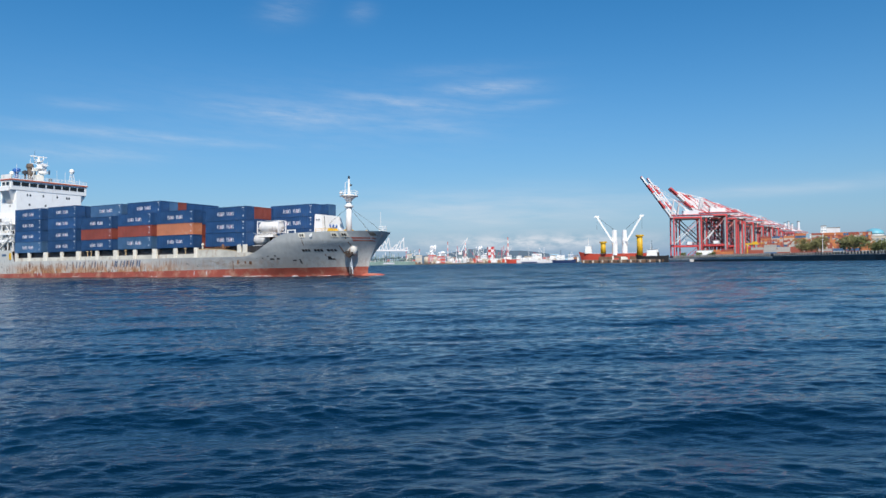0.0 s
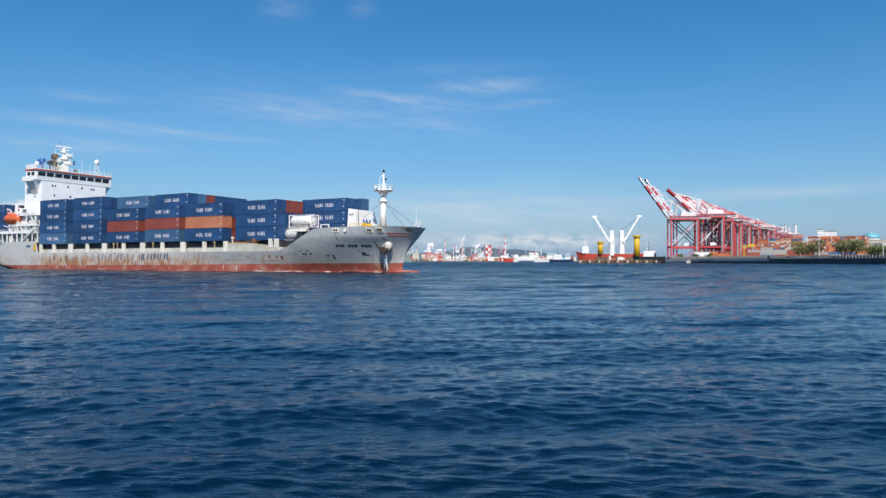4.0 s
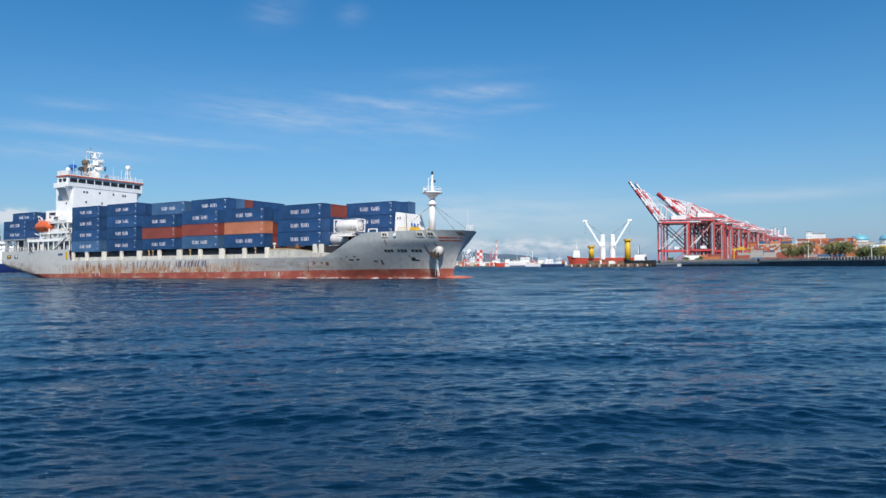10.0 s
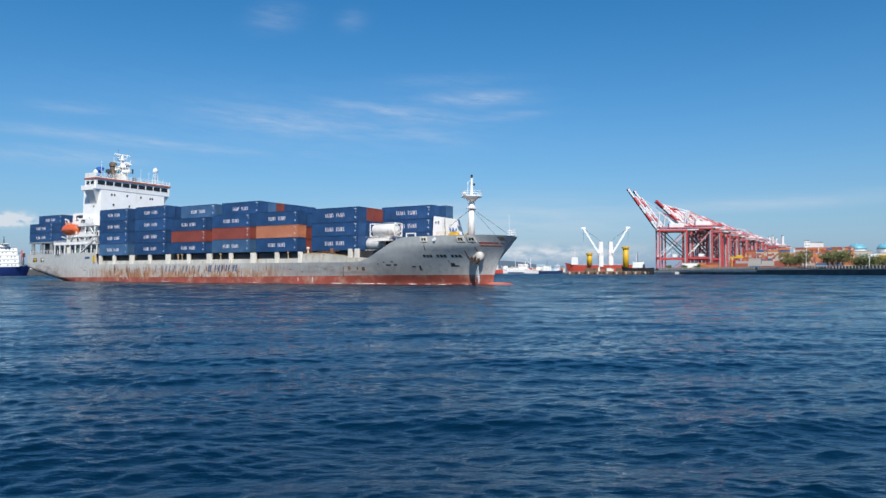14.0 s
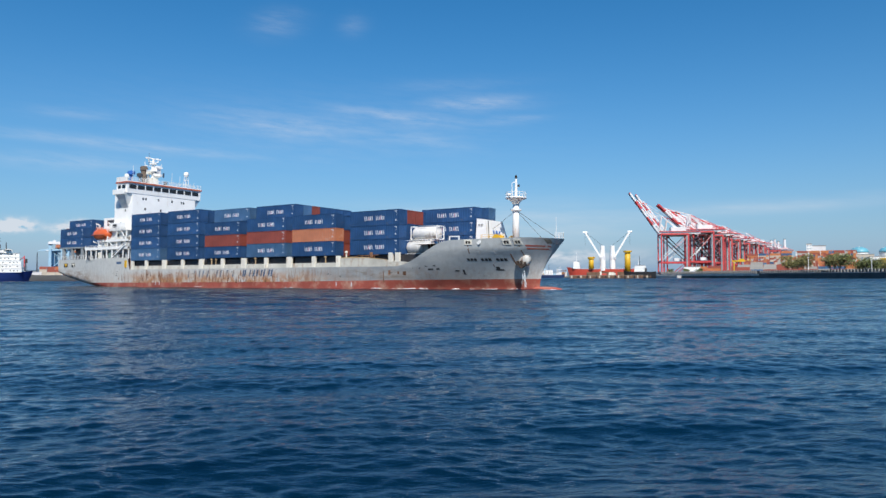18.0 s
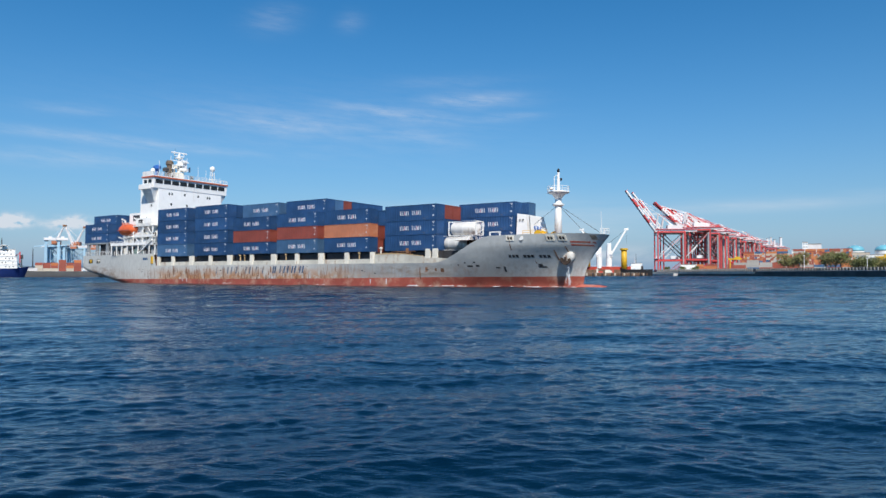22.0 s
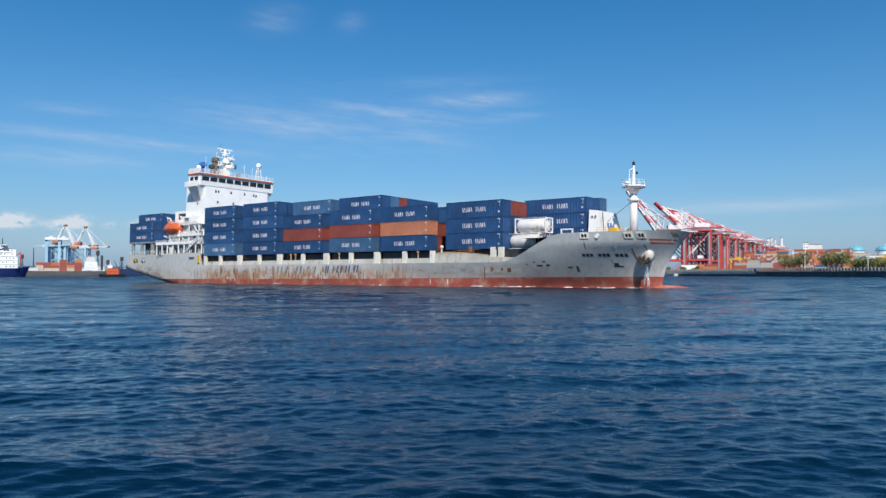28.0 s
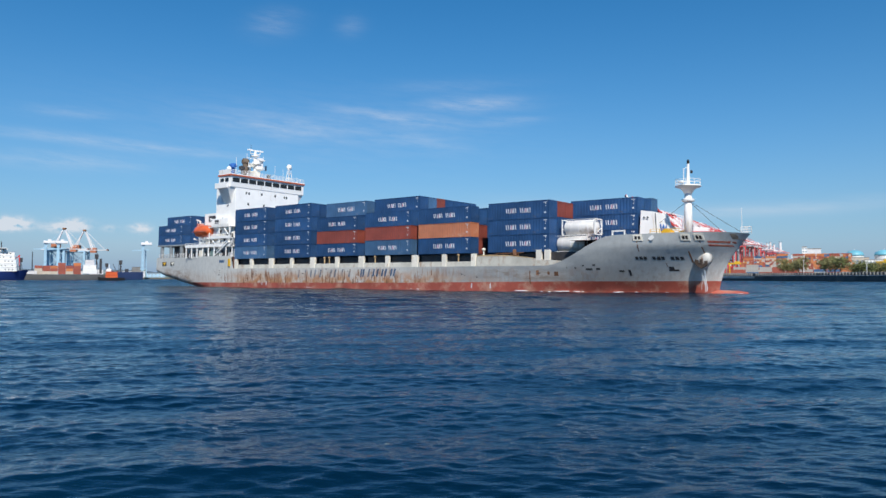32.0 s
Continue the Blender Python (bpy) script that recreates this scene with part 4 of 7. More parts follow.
# forecastle gear
for x, y, r in ((44.4, -2.6, 0.55), (45.4, 1.5, 0.55)):
    w = part("windlass", Solid().lathe((x, y, 9.1), [(0.9, -0.8), (0.9, -0.7), (r, -0.7), (r, 0.7), (0.9, 0.7), (0.9, 0.8)], 14, "y").box(x - 0.7, x + 0.7, y - 0.9, y + 0.9, 8.1, 8.6), YELLOW, ship, "yellow anchor windlass")
    part("gear_case", Solid().box(x - 0.5, x + 0.5, y + 0.9, y + 1.5, 8.1, 9.6, 0.06), YELLOW, w)
for x in (49.5, 51.0, 52.3):
    part("bollard", Solid().tube((x, -1.5, 8.1), (x, -1.5, 9.3), 0.22, n=10).tube((x, -0.8, 8.1), (x, -0.8, 9.2), 0.22, n=10).box(x - 0.3, x + 0.3, -1.8, -0.5, 8.1, 8.3), YELLOW, ship, "yellow mooring bollard")
part("deck_rail", rail((43.4, -6.9, 8.7), (47.5, -5.8, 8.8), 1.0, 1.3), YELLOW, ship)
part("bow_rail", rail((54.9, -0.7, 8.9), (56.2, 0, 8.95), 1.15, 0.5).add(*(lambda r: (r.v, r.f))(rail((56.2, 0, 8.95), (54.9, 0.7, 8.9), 1.15, 0.5))), WHITE, ship, "white rail at the stem head")
part("jackstaff", Solid().tube((54.9, 0, 8.1), (54.75, 0, 13.0), 0.05, 0.03, 6), WHITE, ship)


# tank containers beside the fore stack
def tank_container():
    ob = tagged(new("tank_container"), "white cylindrical tank in a steel container frame", "container", "tank containers on the fore deck")
    hx, hy = 3.03, 1.22
    fr = Solid()
    for x in (-hx + 0.08, hx - 0.08):
        for y in (-hy + 0.08, hy - 0.08):
            fr.beam((x, y, 0), (x, y, 2.59), 0.16)
        fr.beam((x, -hy, 0.08), (x, hy, 0.08), 0.16).beam((x, -hy, 2.51), (x, hy, 2.51), 0.16)
        fr.beam((x, -hy + 0.1, 0.1), (x, hy - 0.1, 1.2), 0.08).beam((x, hy - 0.1, 0.1), (x, -hy + 0.1, 1.2), 0.08)
    for y in (-hy + 0.08, hy - 0.08):
        fr.beam((-hx, y, 0.06), (hx, y, 0.06), 0.07)
        fr.beam((-hx, y, 2.55), (hx, y, 2.55), 0.05)
    part("frame", fr, WHITE, ob)
    part("tank", Solid().lathe((0, 0, 1.3), [(0.05, -2.85), (0.8, -2.78), (1.1, -2.62), (1.19, -2.4), (1.19, 2.4), (1.1, 2.62), (0.8, 2.78), (0.05, 2.85)], 22, "x"), TANK, ob, "", True)
    for x in (-1.6, 0.0, 1.6):
        part("band", Solid().lathe((x, 0, 1.3), [(1.18, -0.05), (1.21, -0.05), (1.21, 0.05), (1.18, 0.05)], 22, "x"), CRANE_WHITE, ob)
    part("manlid", Solid().lathe((0, 0, 2.3), [(0.3, 0), (0.3, 0.2), (0.05, 0.25)], 12), DARK, ob)
    return ob


part("tank_support", Solid().box(28.0, 35.4, -9.6, -6.0, 4.0, 6.45), DARK, ship, "dark steel cargo support")
part("fore_hatch", Solid().box(27.3, 40.2, -5.4, 5.6, 4.0, 7.5), DARK, ship, "dark steel hatch cover")
first = tank_container()
for ob, m in ((first, pose(31.0, -8.2, 6.47)), (copy_thing(first, pose(32.2, -7.9, 9.08)), pose(32.2, -7.9, 9.08))):
    ob.matrix_basis = m
    MOVERS.append((ob, m))

# ---- deckhouse and bridge ----
lower = part("deckhouse", Solid().box(-74.0, -61.0, -10.3, 9.3, 6.9, 14.4, 0.06), WHITE, ship, "white deckhouse block")
tower = part("bridge_tower", Solid().box(-69.0, -61.0, -9.7, 9.4, 14.4, 23.9, 0.06), WHITE, ship, "tall white bridge tower")
part("aft_tower", Solid().box(-74.2, -69.02, -9.5, 8.0, 14.4, 18.0, 0.06), WHITE, ship, "white deckhouse step")
bridge = part("wheelhouse", Solid().hexa([(-65.6, -11.35, 23.9), (-60.9, -11.2, 23.9), (-60.9, 10.9, 23.9), (-65.6, 10.9, 23.9), (-65.6, -11.35, 26.5), (-60.75, -11.2, 26.5), (-60.75, 10.9, 26.5), (-65.6, 10.9, 26.5)]), WHITE, ship, "white wheelhouse with a full-width window band")
part("roof_edge", Solid().box(-65.9, -60.5, -11.5, 11.1, 26.5, 26.85), material("orange_red_trim_paint", (0.55, 0.13, 0.06), 0.5), bridge, "orange-red roof edge")
part("roof", Solid().box(-65.8, -60.6, -11.4, 11.0, 26.85, 27.05), WHITE, bridge)
for i in range(9):
    y = -10.75 + i * 2.36
    pane = part("window", Solid().hexa([(-60.88, y, 25.05), (-60.78, y, 25.05), (-60.78, y + 2.0, 25.05), (-60.88, y + 2.0, 25.05), (-60.86, y, 26.1), (-60.72, y, 26.1), (-60.72, y + 2.0, 26.1), (-60.86, y + 2.0, 26.1)]), GLASS, bridge, "dark wheelhouse window")
for x in (-64.9, -63.0):
    part("window", Solid().box(x, x + 1.3, -11.4, -11.28, 25.1, 26.0), GLASS, bridge, "dark wing window")
part("wing_bulwark", Solid().box(-66.2, -61.2, -12.1, -11.36, 23.5, 24.8, 0.08), WHITE, bridge)
for side, y0, y1 in ((-1, -11.9, -9.7), (1, 9.4, 10.9)):
    bracket = Solid()
    a, b = (y0, y1) if side < 0 else (y1, y0)
    bracket.add([(-65.4, b, 23.9), (-61.1, b, 23.9), (-61.1, a, 23.9), (-65.4, a, 23.9), (-65.4, b, 20.2), (-62.6, b, 20.2)], [(0, 1, 2, 3), (4, 5, 1, 0), (1, 5, 2), (0, 3, 4), (3, 2, 5, 4)])
    part("wing_bracket", bracket, WHITE, bridge, "raked bracket under the bridge wing")
for y, z in ((-6.6, 22.7), (-5.8, 22.7), (-2.1, 22.8), (2.0, 22.8), (4.9, 22.7), (5.6, 22.7), (-6.0, 20.05), (-1.4, 20.05), (-8.2, 17.4)):
    part("porthole", Solid().box(-61.02, -60.97, y - 0.22, y + 0.22, z - 0.3, z + 0.3, 0.02), GLASS, tower, "small dark cabin window")
for x, z in ((-64.0, 19.6), (-66.0, 16.4), (-63.2, 16.2)):
    part("porthole", Solid().box(x - 0.22, x + 0.22, -9.73, -9.68, z - 0.3, z + 0.3, 0.02), GLASS, tower, "small dark cabin window")
part("vent_louvre", Solid().box(-66.8, -65.0, -9.75, -9.68, 20.4, 21.8), CRANE_WHITE, tower)
# dark panel on the wall stands for the shade inside an opening
part("door_recess", Solid().box(-72.4, -69.4, -9.56, -9.48, 15.9, 17.4), DARK, ship, "dark panel standing in for a shaded side opening")
part("roof_rail", rail((-60.7, -11.3, 27.05), (-60.7, 10.9, 27.05), 0.9, 1.1), WHITE, bridge)
part("roof_rail", rail((-65.7, -11.3, 27.05), (-60.7, -11.3, 27.05), 0.9, 1.1), WHITE, bridge)
part("wing_screen", Solid().box(-65.6, -61.0, -11.4, -11.25, 27.05, 28.1), WHITE, bridge)
# open side decks below the tower
for z, x0, x1 in ((14.4, -74.2, -60.2), (11.6, -74.0, -59.8), (9.6, -80.0, -59.2)):
    part("side_deck", Solid().box(x0, x1, -11.35, -9.3, z - 0.14, z), WHITE, ship, "white open side deck")
    part("deck_rail", rail((x0, -11.25, z), (x1, -11.25, z), 1.0, 1.4), WHITE, ship)
for z, x0, x1, h in ((9.6, -80.0, -60.4, 0.55), (11.6, -68.8, -60.0, 0.5)):
    part("solid_rail", Solid().box(x0, x1, -11.33, -11.27, z, z + h), WHITE, ship, "white solid plating below the rail")
part("gangway", Solid().beam((-66.4, -11.5, 7.3), (-60.6, -11.5, 10.6), 0.35, 0.25).beam((-66.4, -11.5, 8.1), (-60.6, -11.5, 11.4), 0.08), WHITE, ship, "white stowed gangway")
# grey sheet stands in for the shade under the side deck
part("shade_screen", Solid().box(-80.0, -60.0, -10.45, -10.38, 6.95, 9.3), GREY_STEEL, ship, "grey sheet standing in for shade under the side deck")
random.seed(21)
for i in range(11):
    x = -79.3 + i * 1.78
    # dark plates give the shade of recesses; nothing is cut open
    part("screen_opening", Solid().box(x, x + random.uniform(0.7, 1.25), -10.52, -10.42, 7.2 + 0.5 * random.random(), 9.0 - 0.4 * random.random()), (DARK, DARK, BLACK, GREEN_GREY)[i % 4], ship, "dark plate standing in for a shaded recess")
    part("rail_stanchion", Solid().beam((x + 1.4, -11.3, 6.95), (x + 1.4, -11.3, 8.0), 0.09), WHITE, ship)
for i in range(9):
    x = random.uniform(-73.5, -61)
    z = random.choice((9.65, 9.65, 11.65))
    h = random.uniform(0.6, 1.5)
    part("deck_box", Solid().box(x, x + random.uniform(0.5, 1.3), -11.1, -10.5, z, z + h, 0.05), random.choice((WHITE, WHITE, CREAM, DARK, OCHRE)), ship)
for x0, x1, z0, z1 in ((-68.6, -66.4, 11.4, 9.7), (-63.6, -60.8, 14.4, 11.7), (-72.6, -70.6, 9.7, 14.2), (-61.4, -60.6, 9.7, 14.3)):
    part("pipe_run", Solid().tube((x0, -11.1, z0), (x1, -11.1, z1), 0.13, n=6), WHITE, ship)
part("side_house", Solid().box(-69.0, -62.0, -10.9, -9.75, 14.42, 16.4, 0.05), WHITE, ship, "white side house below the tower")
part("side_house_window", Solid().box(-67.6, -65.8, -10.96, -10.88, 15.1, 16.0, 0.02), DARK, ship)
# plain dark box in the space below the after stack
part("stern_screen", Solid().box(-91.5, -83.0, -7.6, 7.6, 6.9, 10.3), DARK, ship, "dark box filling the space under the after stack")
part("poop_house", Solid().box(-80.0, -74.1, -8.9, 8.6, 6.9, 9.45), CREAM, ship, "cream poop house")
for i in range(9):
    x = -79.6 + i * 2.5
    part("deck_post", Solid().beam((x, -11.2, 6.9), (x, -11.2, 9.45), 0.22), WHITE, ship)
    if i % 2 == 0:
        part("deck_locker", Solid().box(x + 0.5, x + 1.6, -11.0, -10.2, 6.9, 8.2 + 0.3 * (i % 3), 0.05), (DARK, CREAM, GREEN_GREY)[i // 2 % 3], ship)
for i in range(4):
    x = -73.5 + i * 4.2
    part("deck_post", Solid().beam((x, -11.2, 9.6), (x, -11.2, 14.3), 0.2), WHITE, ship)
for x0, z0, x1, z1 in ((-64.5, 9.6, -61.8, 11.5), (-67.5, 11.6, -64.8, 14.3)):
    st = Solid()
    for y in (-10.9, -10.1):
        st.beam((x0, y, z0), (x1, y, z1), 0.12, 0.3)
    for k in range(9):
        t = (k + 0.5) / 9
        st.box(x0 + (x1 - x0) * t - 0.14, x0 + (x1 - x0) * t + 0.14, -10.9, -10.1, z0 + (z1 - z0) * t - 0.03, z0 + (z1 - z0) * t + 0.03)
    part("stair", st, WHITE, ship, "steep white deck stair")
for x, z in ((-66.0, 12.3), (-63.0, 12.3), (-70.0, 10.3), (-64.0, 10.2)):
    part("dark_doorway", Solid().box(x - 0.45, x + 0.45, -10.36, -10.28, z - 0.7, z + 1.3), DARK, lower)
part("crane_arm", Solid().beam((-60.6, -11.0, 9.6), (-58.9, -11.3, 11.6), 0.25).beam((-62.8, -11.0, 9.7), (-59.2, -11.2, 11.0), 0.18), WHITE, ship)
# free-fall style lifeboat on its davit
boat = Solid()
prof = []
for i in range(13):
    t = i / 12
    r = max(0.05, 1.75 * (1 - abs(2 * t - 1) ** 3.2) ** 0.6)
    ring_pts = []
    for k in range(15):
        a = 2 * math.pi * k / 14
        zz = math.sin(a)
        ring_pts.append((-76.6 + 8.0 * t, -10.6 + r * 0.85 * math.cos(a), 13.45 + (1.65 if zz > 0 else 1.5) * (r / 1.75) * zz + 0.12 * abs(2 * t - 1) ** 2))
    prof.append(ring_pts)
boat.grid(prof)
lifeboat = tagged(new("lifeboat", boat.mesh("lifeboat", LIFEBOAT, True)), "enclosed orange lifeboat hung in white davits", "boat")
part("cuddy", Solid().box(-75.0, -73.6, -11.2, -10.0, 14.8, 15.5, 0.15), LIFEBOAT, lifeboat)
part("rubbing_strake", Solid().box(-75.6, -69.2, -12.14, -12.0, 13.3, 13.42), HULL_RED, lifeboat)
part("hatch", Solid().box(-72.9, -71.8, -11.75, -11.5, 14.35, 14.75, 0.08), LIFEBOAT, lifeboat)
MOVERS.append((lifeboat, Matrix()))
for x in (-75.6, -69.6):
    dv = Solid().beam((x, -9.4, 11.0), (x, -9.9, 16.2), 0.35).beam((x, -9.9, 16.2), (x, -10.9, 16.5), 0.3).beam((x, -10.7, 16.4), (x, -10.7, 14.6), 0.08).beam((x, -9.3, 11.0), (x, -11.6, 11.7), 0.3)
    part("davit", dv, WHITE, ship, "white lifeboat davit")
# roof gear: mast with scanners, exhaust, satellite dome
rm = part("radar_mast", Solid().tube((-67.0, 0, 26.9), (-67.0, 0, 34.6), 0.55, 0.3, 12), WHITE, ship, "white radar mast")
for z, r in ((31.2, 1.7), (33.3, 1.1)):
    part("mast_platform", Solid().lathe((-67.0, 0, z), [(0.4, -0.3), (r, 0), (r, 0.15), (0.4, 0.15)], 12), WHITE, rm)
part("radar_scanner", Solid().box(-67.2, -66.8, -2.3, 2.3, 34.6, 34.9), WHITE, rm, "white radar bar")
part("radar_scanner", Solid().box(-65.5, -65.2, -1.6, 1.8, 32.1, 32.35).tube((-65.4, 0, 31.3), (-65.4, 0, 32.1), 0.15, n=8), WHITE, rm)
part("yard", Solid().beam((-67.0, -2.6, 32.6), (-67.0, 2.6, 32.6), 0.14).beam((-67, -2.5, 32.6), (-67, -2.5, 33.8), 0.08).beam((-67, 2.5, 32.6), (-67, 2.5, 33.6), 0.08), WHITE, rm)
for z, w in ((29.3, 1.6), (30.4, 2.2), (33.9, 1.5)):
    part("yard", Solid().beam((-67.0, -w, z), (-67.0, w, z), 0.16).beam((-67.6, -w * 0.7, z), (-67.6, -w * 0.7, z + 1.3), 0.12).beam((-66.6, w * 0.8, z), (-66.6, w * 0.8, z + 1.1), 0.12), WHITE, rm)
part("mast_cabinet", Solid().box(-68.0, -66.0, -1.0, 1.0, 27.0, 29.4, 0.1).box(-67.8, -66.3, -1.5, -0.8, 30.5, 31.3, 0.08), CREAM, rm)
part("mast_gallery", Solid().lathe((-66.4, 0.9, 30.0), [(0.4, -0.35), (1.35, 0), (1.4, 0.55), (1.3, 0.55), (1.25, 0.12), (0.3, 0.1)], 10), WHITE, rm, "white railed radar gallery")
part("radar_cabinet", Solid().box(-66.9, -65.7, 0.2, 1.6, 30.1, 32.8, 0.1), CRANE_WHITE, rm)
part("aerial", Solid().tube((-68.4, -0.4, 33.0), (-68.4, -0.4, 36.4), 0.07, 0.04, 6), DARK, rm)
part("signal_flag", Solid().box(-66.0, -65.2, 2.3, 2.33, 29.7, 31.0), LETTER_NAVY, rm, "dark signal flag")
part("mast_strut", Solid().beam((-69.4, -1.4, 26.9), (-67.2, -0.2, 32.4), 0.18).beam((-69.4, 1.4, 26.9), (-67.2, 0.2, 32.4), 0.18), WHITE, rm)
funnel = part("funnel", Solid().box(-79.0, -74.25, -3.2, 3.2, 6.9, 25.0, 0.4), WHITE, ship, "white funnel casing")
part("exhaust_pipe", Solid().tube((-69.3, -1.0, 26.9), (-69.6, -1.1, 31.4), 0.7, 0.75, 12).lathe((-69.6, -1.1, 31.4), [(0.75, 0), (1.0, 0.3), (1.0, 1.0), (0.7, 1.4)], 12).tube((-69.9, 0.6, 26.9), (-70.1, 0.6, 31.0), 0.35, 0.3, 10), material("sooty_brown_steel", (0.16, 0.12, 0.09), 0.8, 0, 0.25, 0.8), ship, "sooty brown exhaust uptake")
part("uptake_house", Solid().box(-73.0, -67.5, -4.5, 4.5, 18.0, 27.0, 0.1), WHITE, ship)
for x, y, z in ((-68.6, -5.2, 29.9), (-67.6, -6.3, 29.6), (-66.6, -4.2, 29.2)):
    part("ventilator", Solid().tube((x, y, 26.9), (x, y, z), 0.25, 0.25, 8).lathe((x, y, z), [(0.3, 0), (0.8, 0.1), (0.8, 0.8), (0.25, 1.1)], 10), BRIGHT_BLUE if x < -67 else DARK, ship, "blue mushroom ventilator")
part("satellite_dome", Solid().lathe((-66.5, -8.0, 27.0), [(0.2, 0), (0.2, 1.4), (0.55, 1.7), (0.6, 2.1), (0.4, 2.5), (0.05, 2.65)], 12), WHITE, ship, "white satellite dome", True)
sm = Solid()
for dx, dy in ((-0.6, -0.6), (0.6, -0.6), (0.6, 0.6), (-0.6, 0.6)):
    sm.beam((-62.0 + dx, 7.0 + dy, 27.0), (-62.0 + dx * 0.5, 7.0 + dy * 0.5, 30.2), 0.1)
for z in (28.0, 29.2):
    sm.box(-62.5, -61.5, 6.5, 7.5, z, z + 0.08)
sat = part("dome_tower", sm, WHITE, ship, "lattice tower for the satellite dome")
part("satellite_dome", Solid().lathe((-62.0, 7.0, 30.2), [(0.3, 0), (0.65, 0.3), (0.7, 0.8), (0.5, 1.25), (0.05, 1.45)], 12), WHITE, sat, "", True)
for y in (-9.5, -6.0, -3.5, 2.0, 4.5, 9.0):
    part("aerial", Solid().tube((-61.3, y, 27.0), (-61.3, y, 28.6 + (y % 3)), 0.045, n=5), WHITE, ship)
part("deck_lamp", Solid().box(-61.6, -61.0, -0.3, 0.4, 27.0, 28.0), DARK, ship)
# lashing bridge and legs under the after stack, their colour greyed for its shadow
for x in (-96.6, -92.0, -86.8):
    for y in (-8.2, -3.0, 3.0, 7.6):
        part("cargo_leg", Solid().box(x - 0.45, x + 0.45, y - 0.3, y + 0.3, 6.9, 10.6, 0.05), GREY_STEEL, ship, "grey cargo support leg")
part("cargo_frame", Solid().box(-98.3, -85.9, -8.6, 9.1, 10.35, 10.72), GREY_STEEL, ship, "grey cargo support frame")
part("stern_rail", rail((-97.4, -8.6, 7.2), (-80.2, -10.6, 7.2), 1.0, 1.8), WHITE, ship)
part("stern_rail", rail((-97.5, -8.4, 7.2), (-97.5, 8.4, 7.2), 1.0, 1.8), WHITE, ship)
part("mooring_winch", Solid().lathe((-94.5, -4.5, 7.9), [(0.8, -1), (0.8, -0.85), (0.4, -0.85), (0.4, 0.85), (0.8, 0.85), (0.8, 1)], 12, "y").box(-95.2, -93.8, -5.6, -3.4, 6.9, 7.4), GREEN_GREY, ship)
# broken water along the stem and side
random.seed(4)
foam = Solid()
for i in range(150):
    x = (random.uniform(44, 55.6) if i % 3 else random.uniform(22, 46)) if i < 70 else random.uniform(-60, 40)
    if i >= 70 and abs((x + 8) % 31 - 8) > 2.0:
        continue
    long = random.uniform(0.15, 0.8) if i < 70 else random.uniform(0.1, 0.5)
    y = skin(min(x, 51.2), 0.1, random.uniform(0.02, 0.35)) if x < 51.3 else random.uniform(-1.9, -0.9)
    r = random.uniform(0.025, 0.085)
    z = random.uniform(-0.04, 0.05)
    foam.hexa([(x - long, y - r * 2, z), (x + long, y - r * 2, z), (x + long, y + r, z), (x - long, y + r, z), (x - long * 0.5, y - r, z + r * 1.3), (x + long * 0.6, y - r, z + r * 1.3), (x + long * 0.6, y, z + r * 1.3), (x - long * 0.5, y, z + r * 1.3)])
bow_wave = tagged(new("bow_wave", foam.mesh("bow_wave", FOAM, True)), "broken white foam along the ship's waterline", "foam", kind="stuff")
MOVERS.append((bow_wave, Matrix()))


# ---- the shores ----
def facing(azimuth, distance, z=0.0, turn=0.0):
    """A pose on that bearing: x to the right as seen from the camera's spot, y away from it."""
    p = bearing(azimuth, distance, z)
    return pose(p.x, p.y, p.z, 0, 0, -azimuth + turn)


def slab(name, outline, z0, z1, mat, label, category):
    """Land with upright edges, from an outline of bearings and distances."""
    n = len(outline)
    pts = [bearing(a, d) for a, d in outline]
    s = Solid().add([(p.x, p.y, z0) for p in pts] + [(p.x, p.y, z1) for p in pts],
                    [tuple(range(n, 2 * n))] + [((i + 1) % n, i, i + n, (i + 1) % n + n) for i in range(n)])
    ob = new(name, s.mesh(name, mat))
    bm = bmesh.new()
    bm.from_mesh(ob.data)
    bmesh.ops.recalc_face_normals(bm, faces=bm.faces)
    bm.to_mesh(ob.data)
    bm.free()
    return tagged(ob, label, category, kind="structure")


LAND = 4.0
WALL_A, WALL_B = bearing(15.4, 1000), bearing(34.0, 600)
slab("ground_terminal", [(15.5, 1004), (34.0, 604), (60, 480), (75, 2500), (40, 4300), (24.5, 4300), (24.0, 1950), (15.7, 1040)], -3, LAND, EARTH, "paved container terminal ground", "ground")
slab("ground_far", [(-60, 1500), (-34, 1250), (-30, 1130), (-20, 1180), (-12, 1500), (-5, 1700), (3, 1900), (10, 2050), (16, 2300), (23, 2400), (23.5, 4300), (-60, 4300)], -3, 2.6, EARTH, "low harbour shore with quays", "ground")

# hills along the horizon
def hills():
    rng = random.Random(3)
    rows = []
    for k, (d, lift) in enumerate(((3900, 0.0), (4150, 0.75), (4400, 1.0), (4650, 0.6))):
        row = []
        for i in range(121):
            a = -62 + i * 1.0
            h = 18 + 62 * math.exp(-((a - 2.5) / 5.0) ** 2) + 34 * math.exp(-((a + 12) / 7) ** 2) + 30 * math.exp(-((a + 32) / 12) ** 2) + 6 * math.sin(a * 1.3) + 4 * math.sin(a * 3.1)
            p = bearing(a, d, 2.6 + max(0, h) * lift)
            row.append((p.x, p.y, p.z))
        rows.append(row)
    s = Solid().grid(rows)
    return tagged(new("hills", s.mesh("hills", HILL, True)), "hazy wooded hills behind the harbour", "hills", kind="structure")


hills()

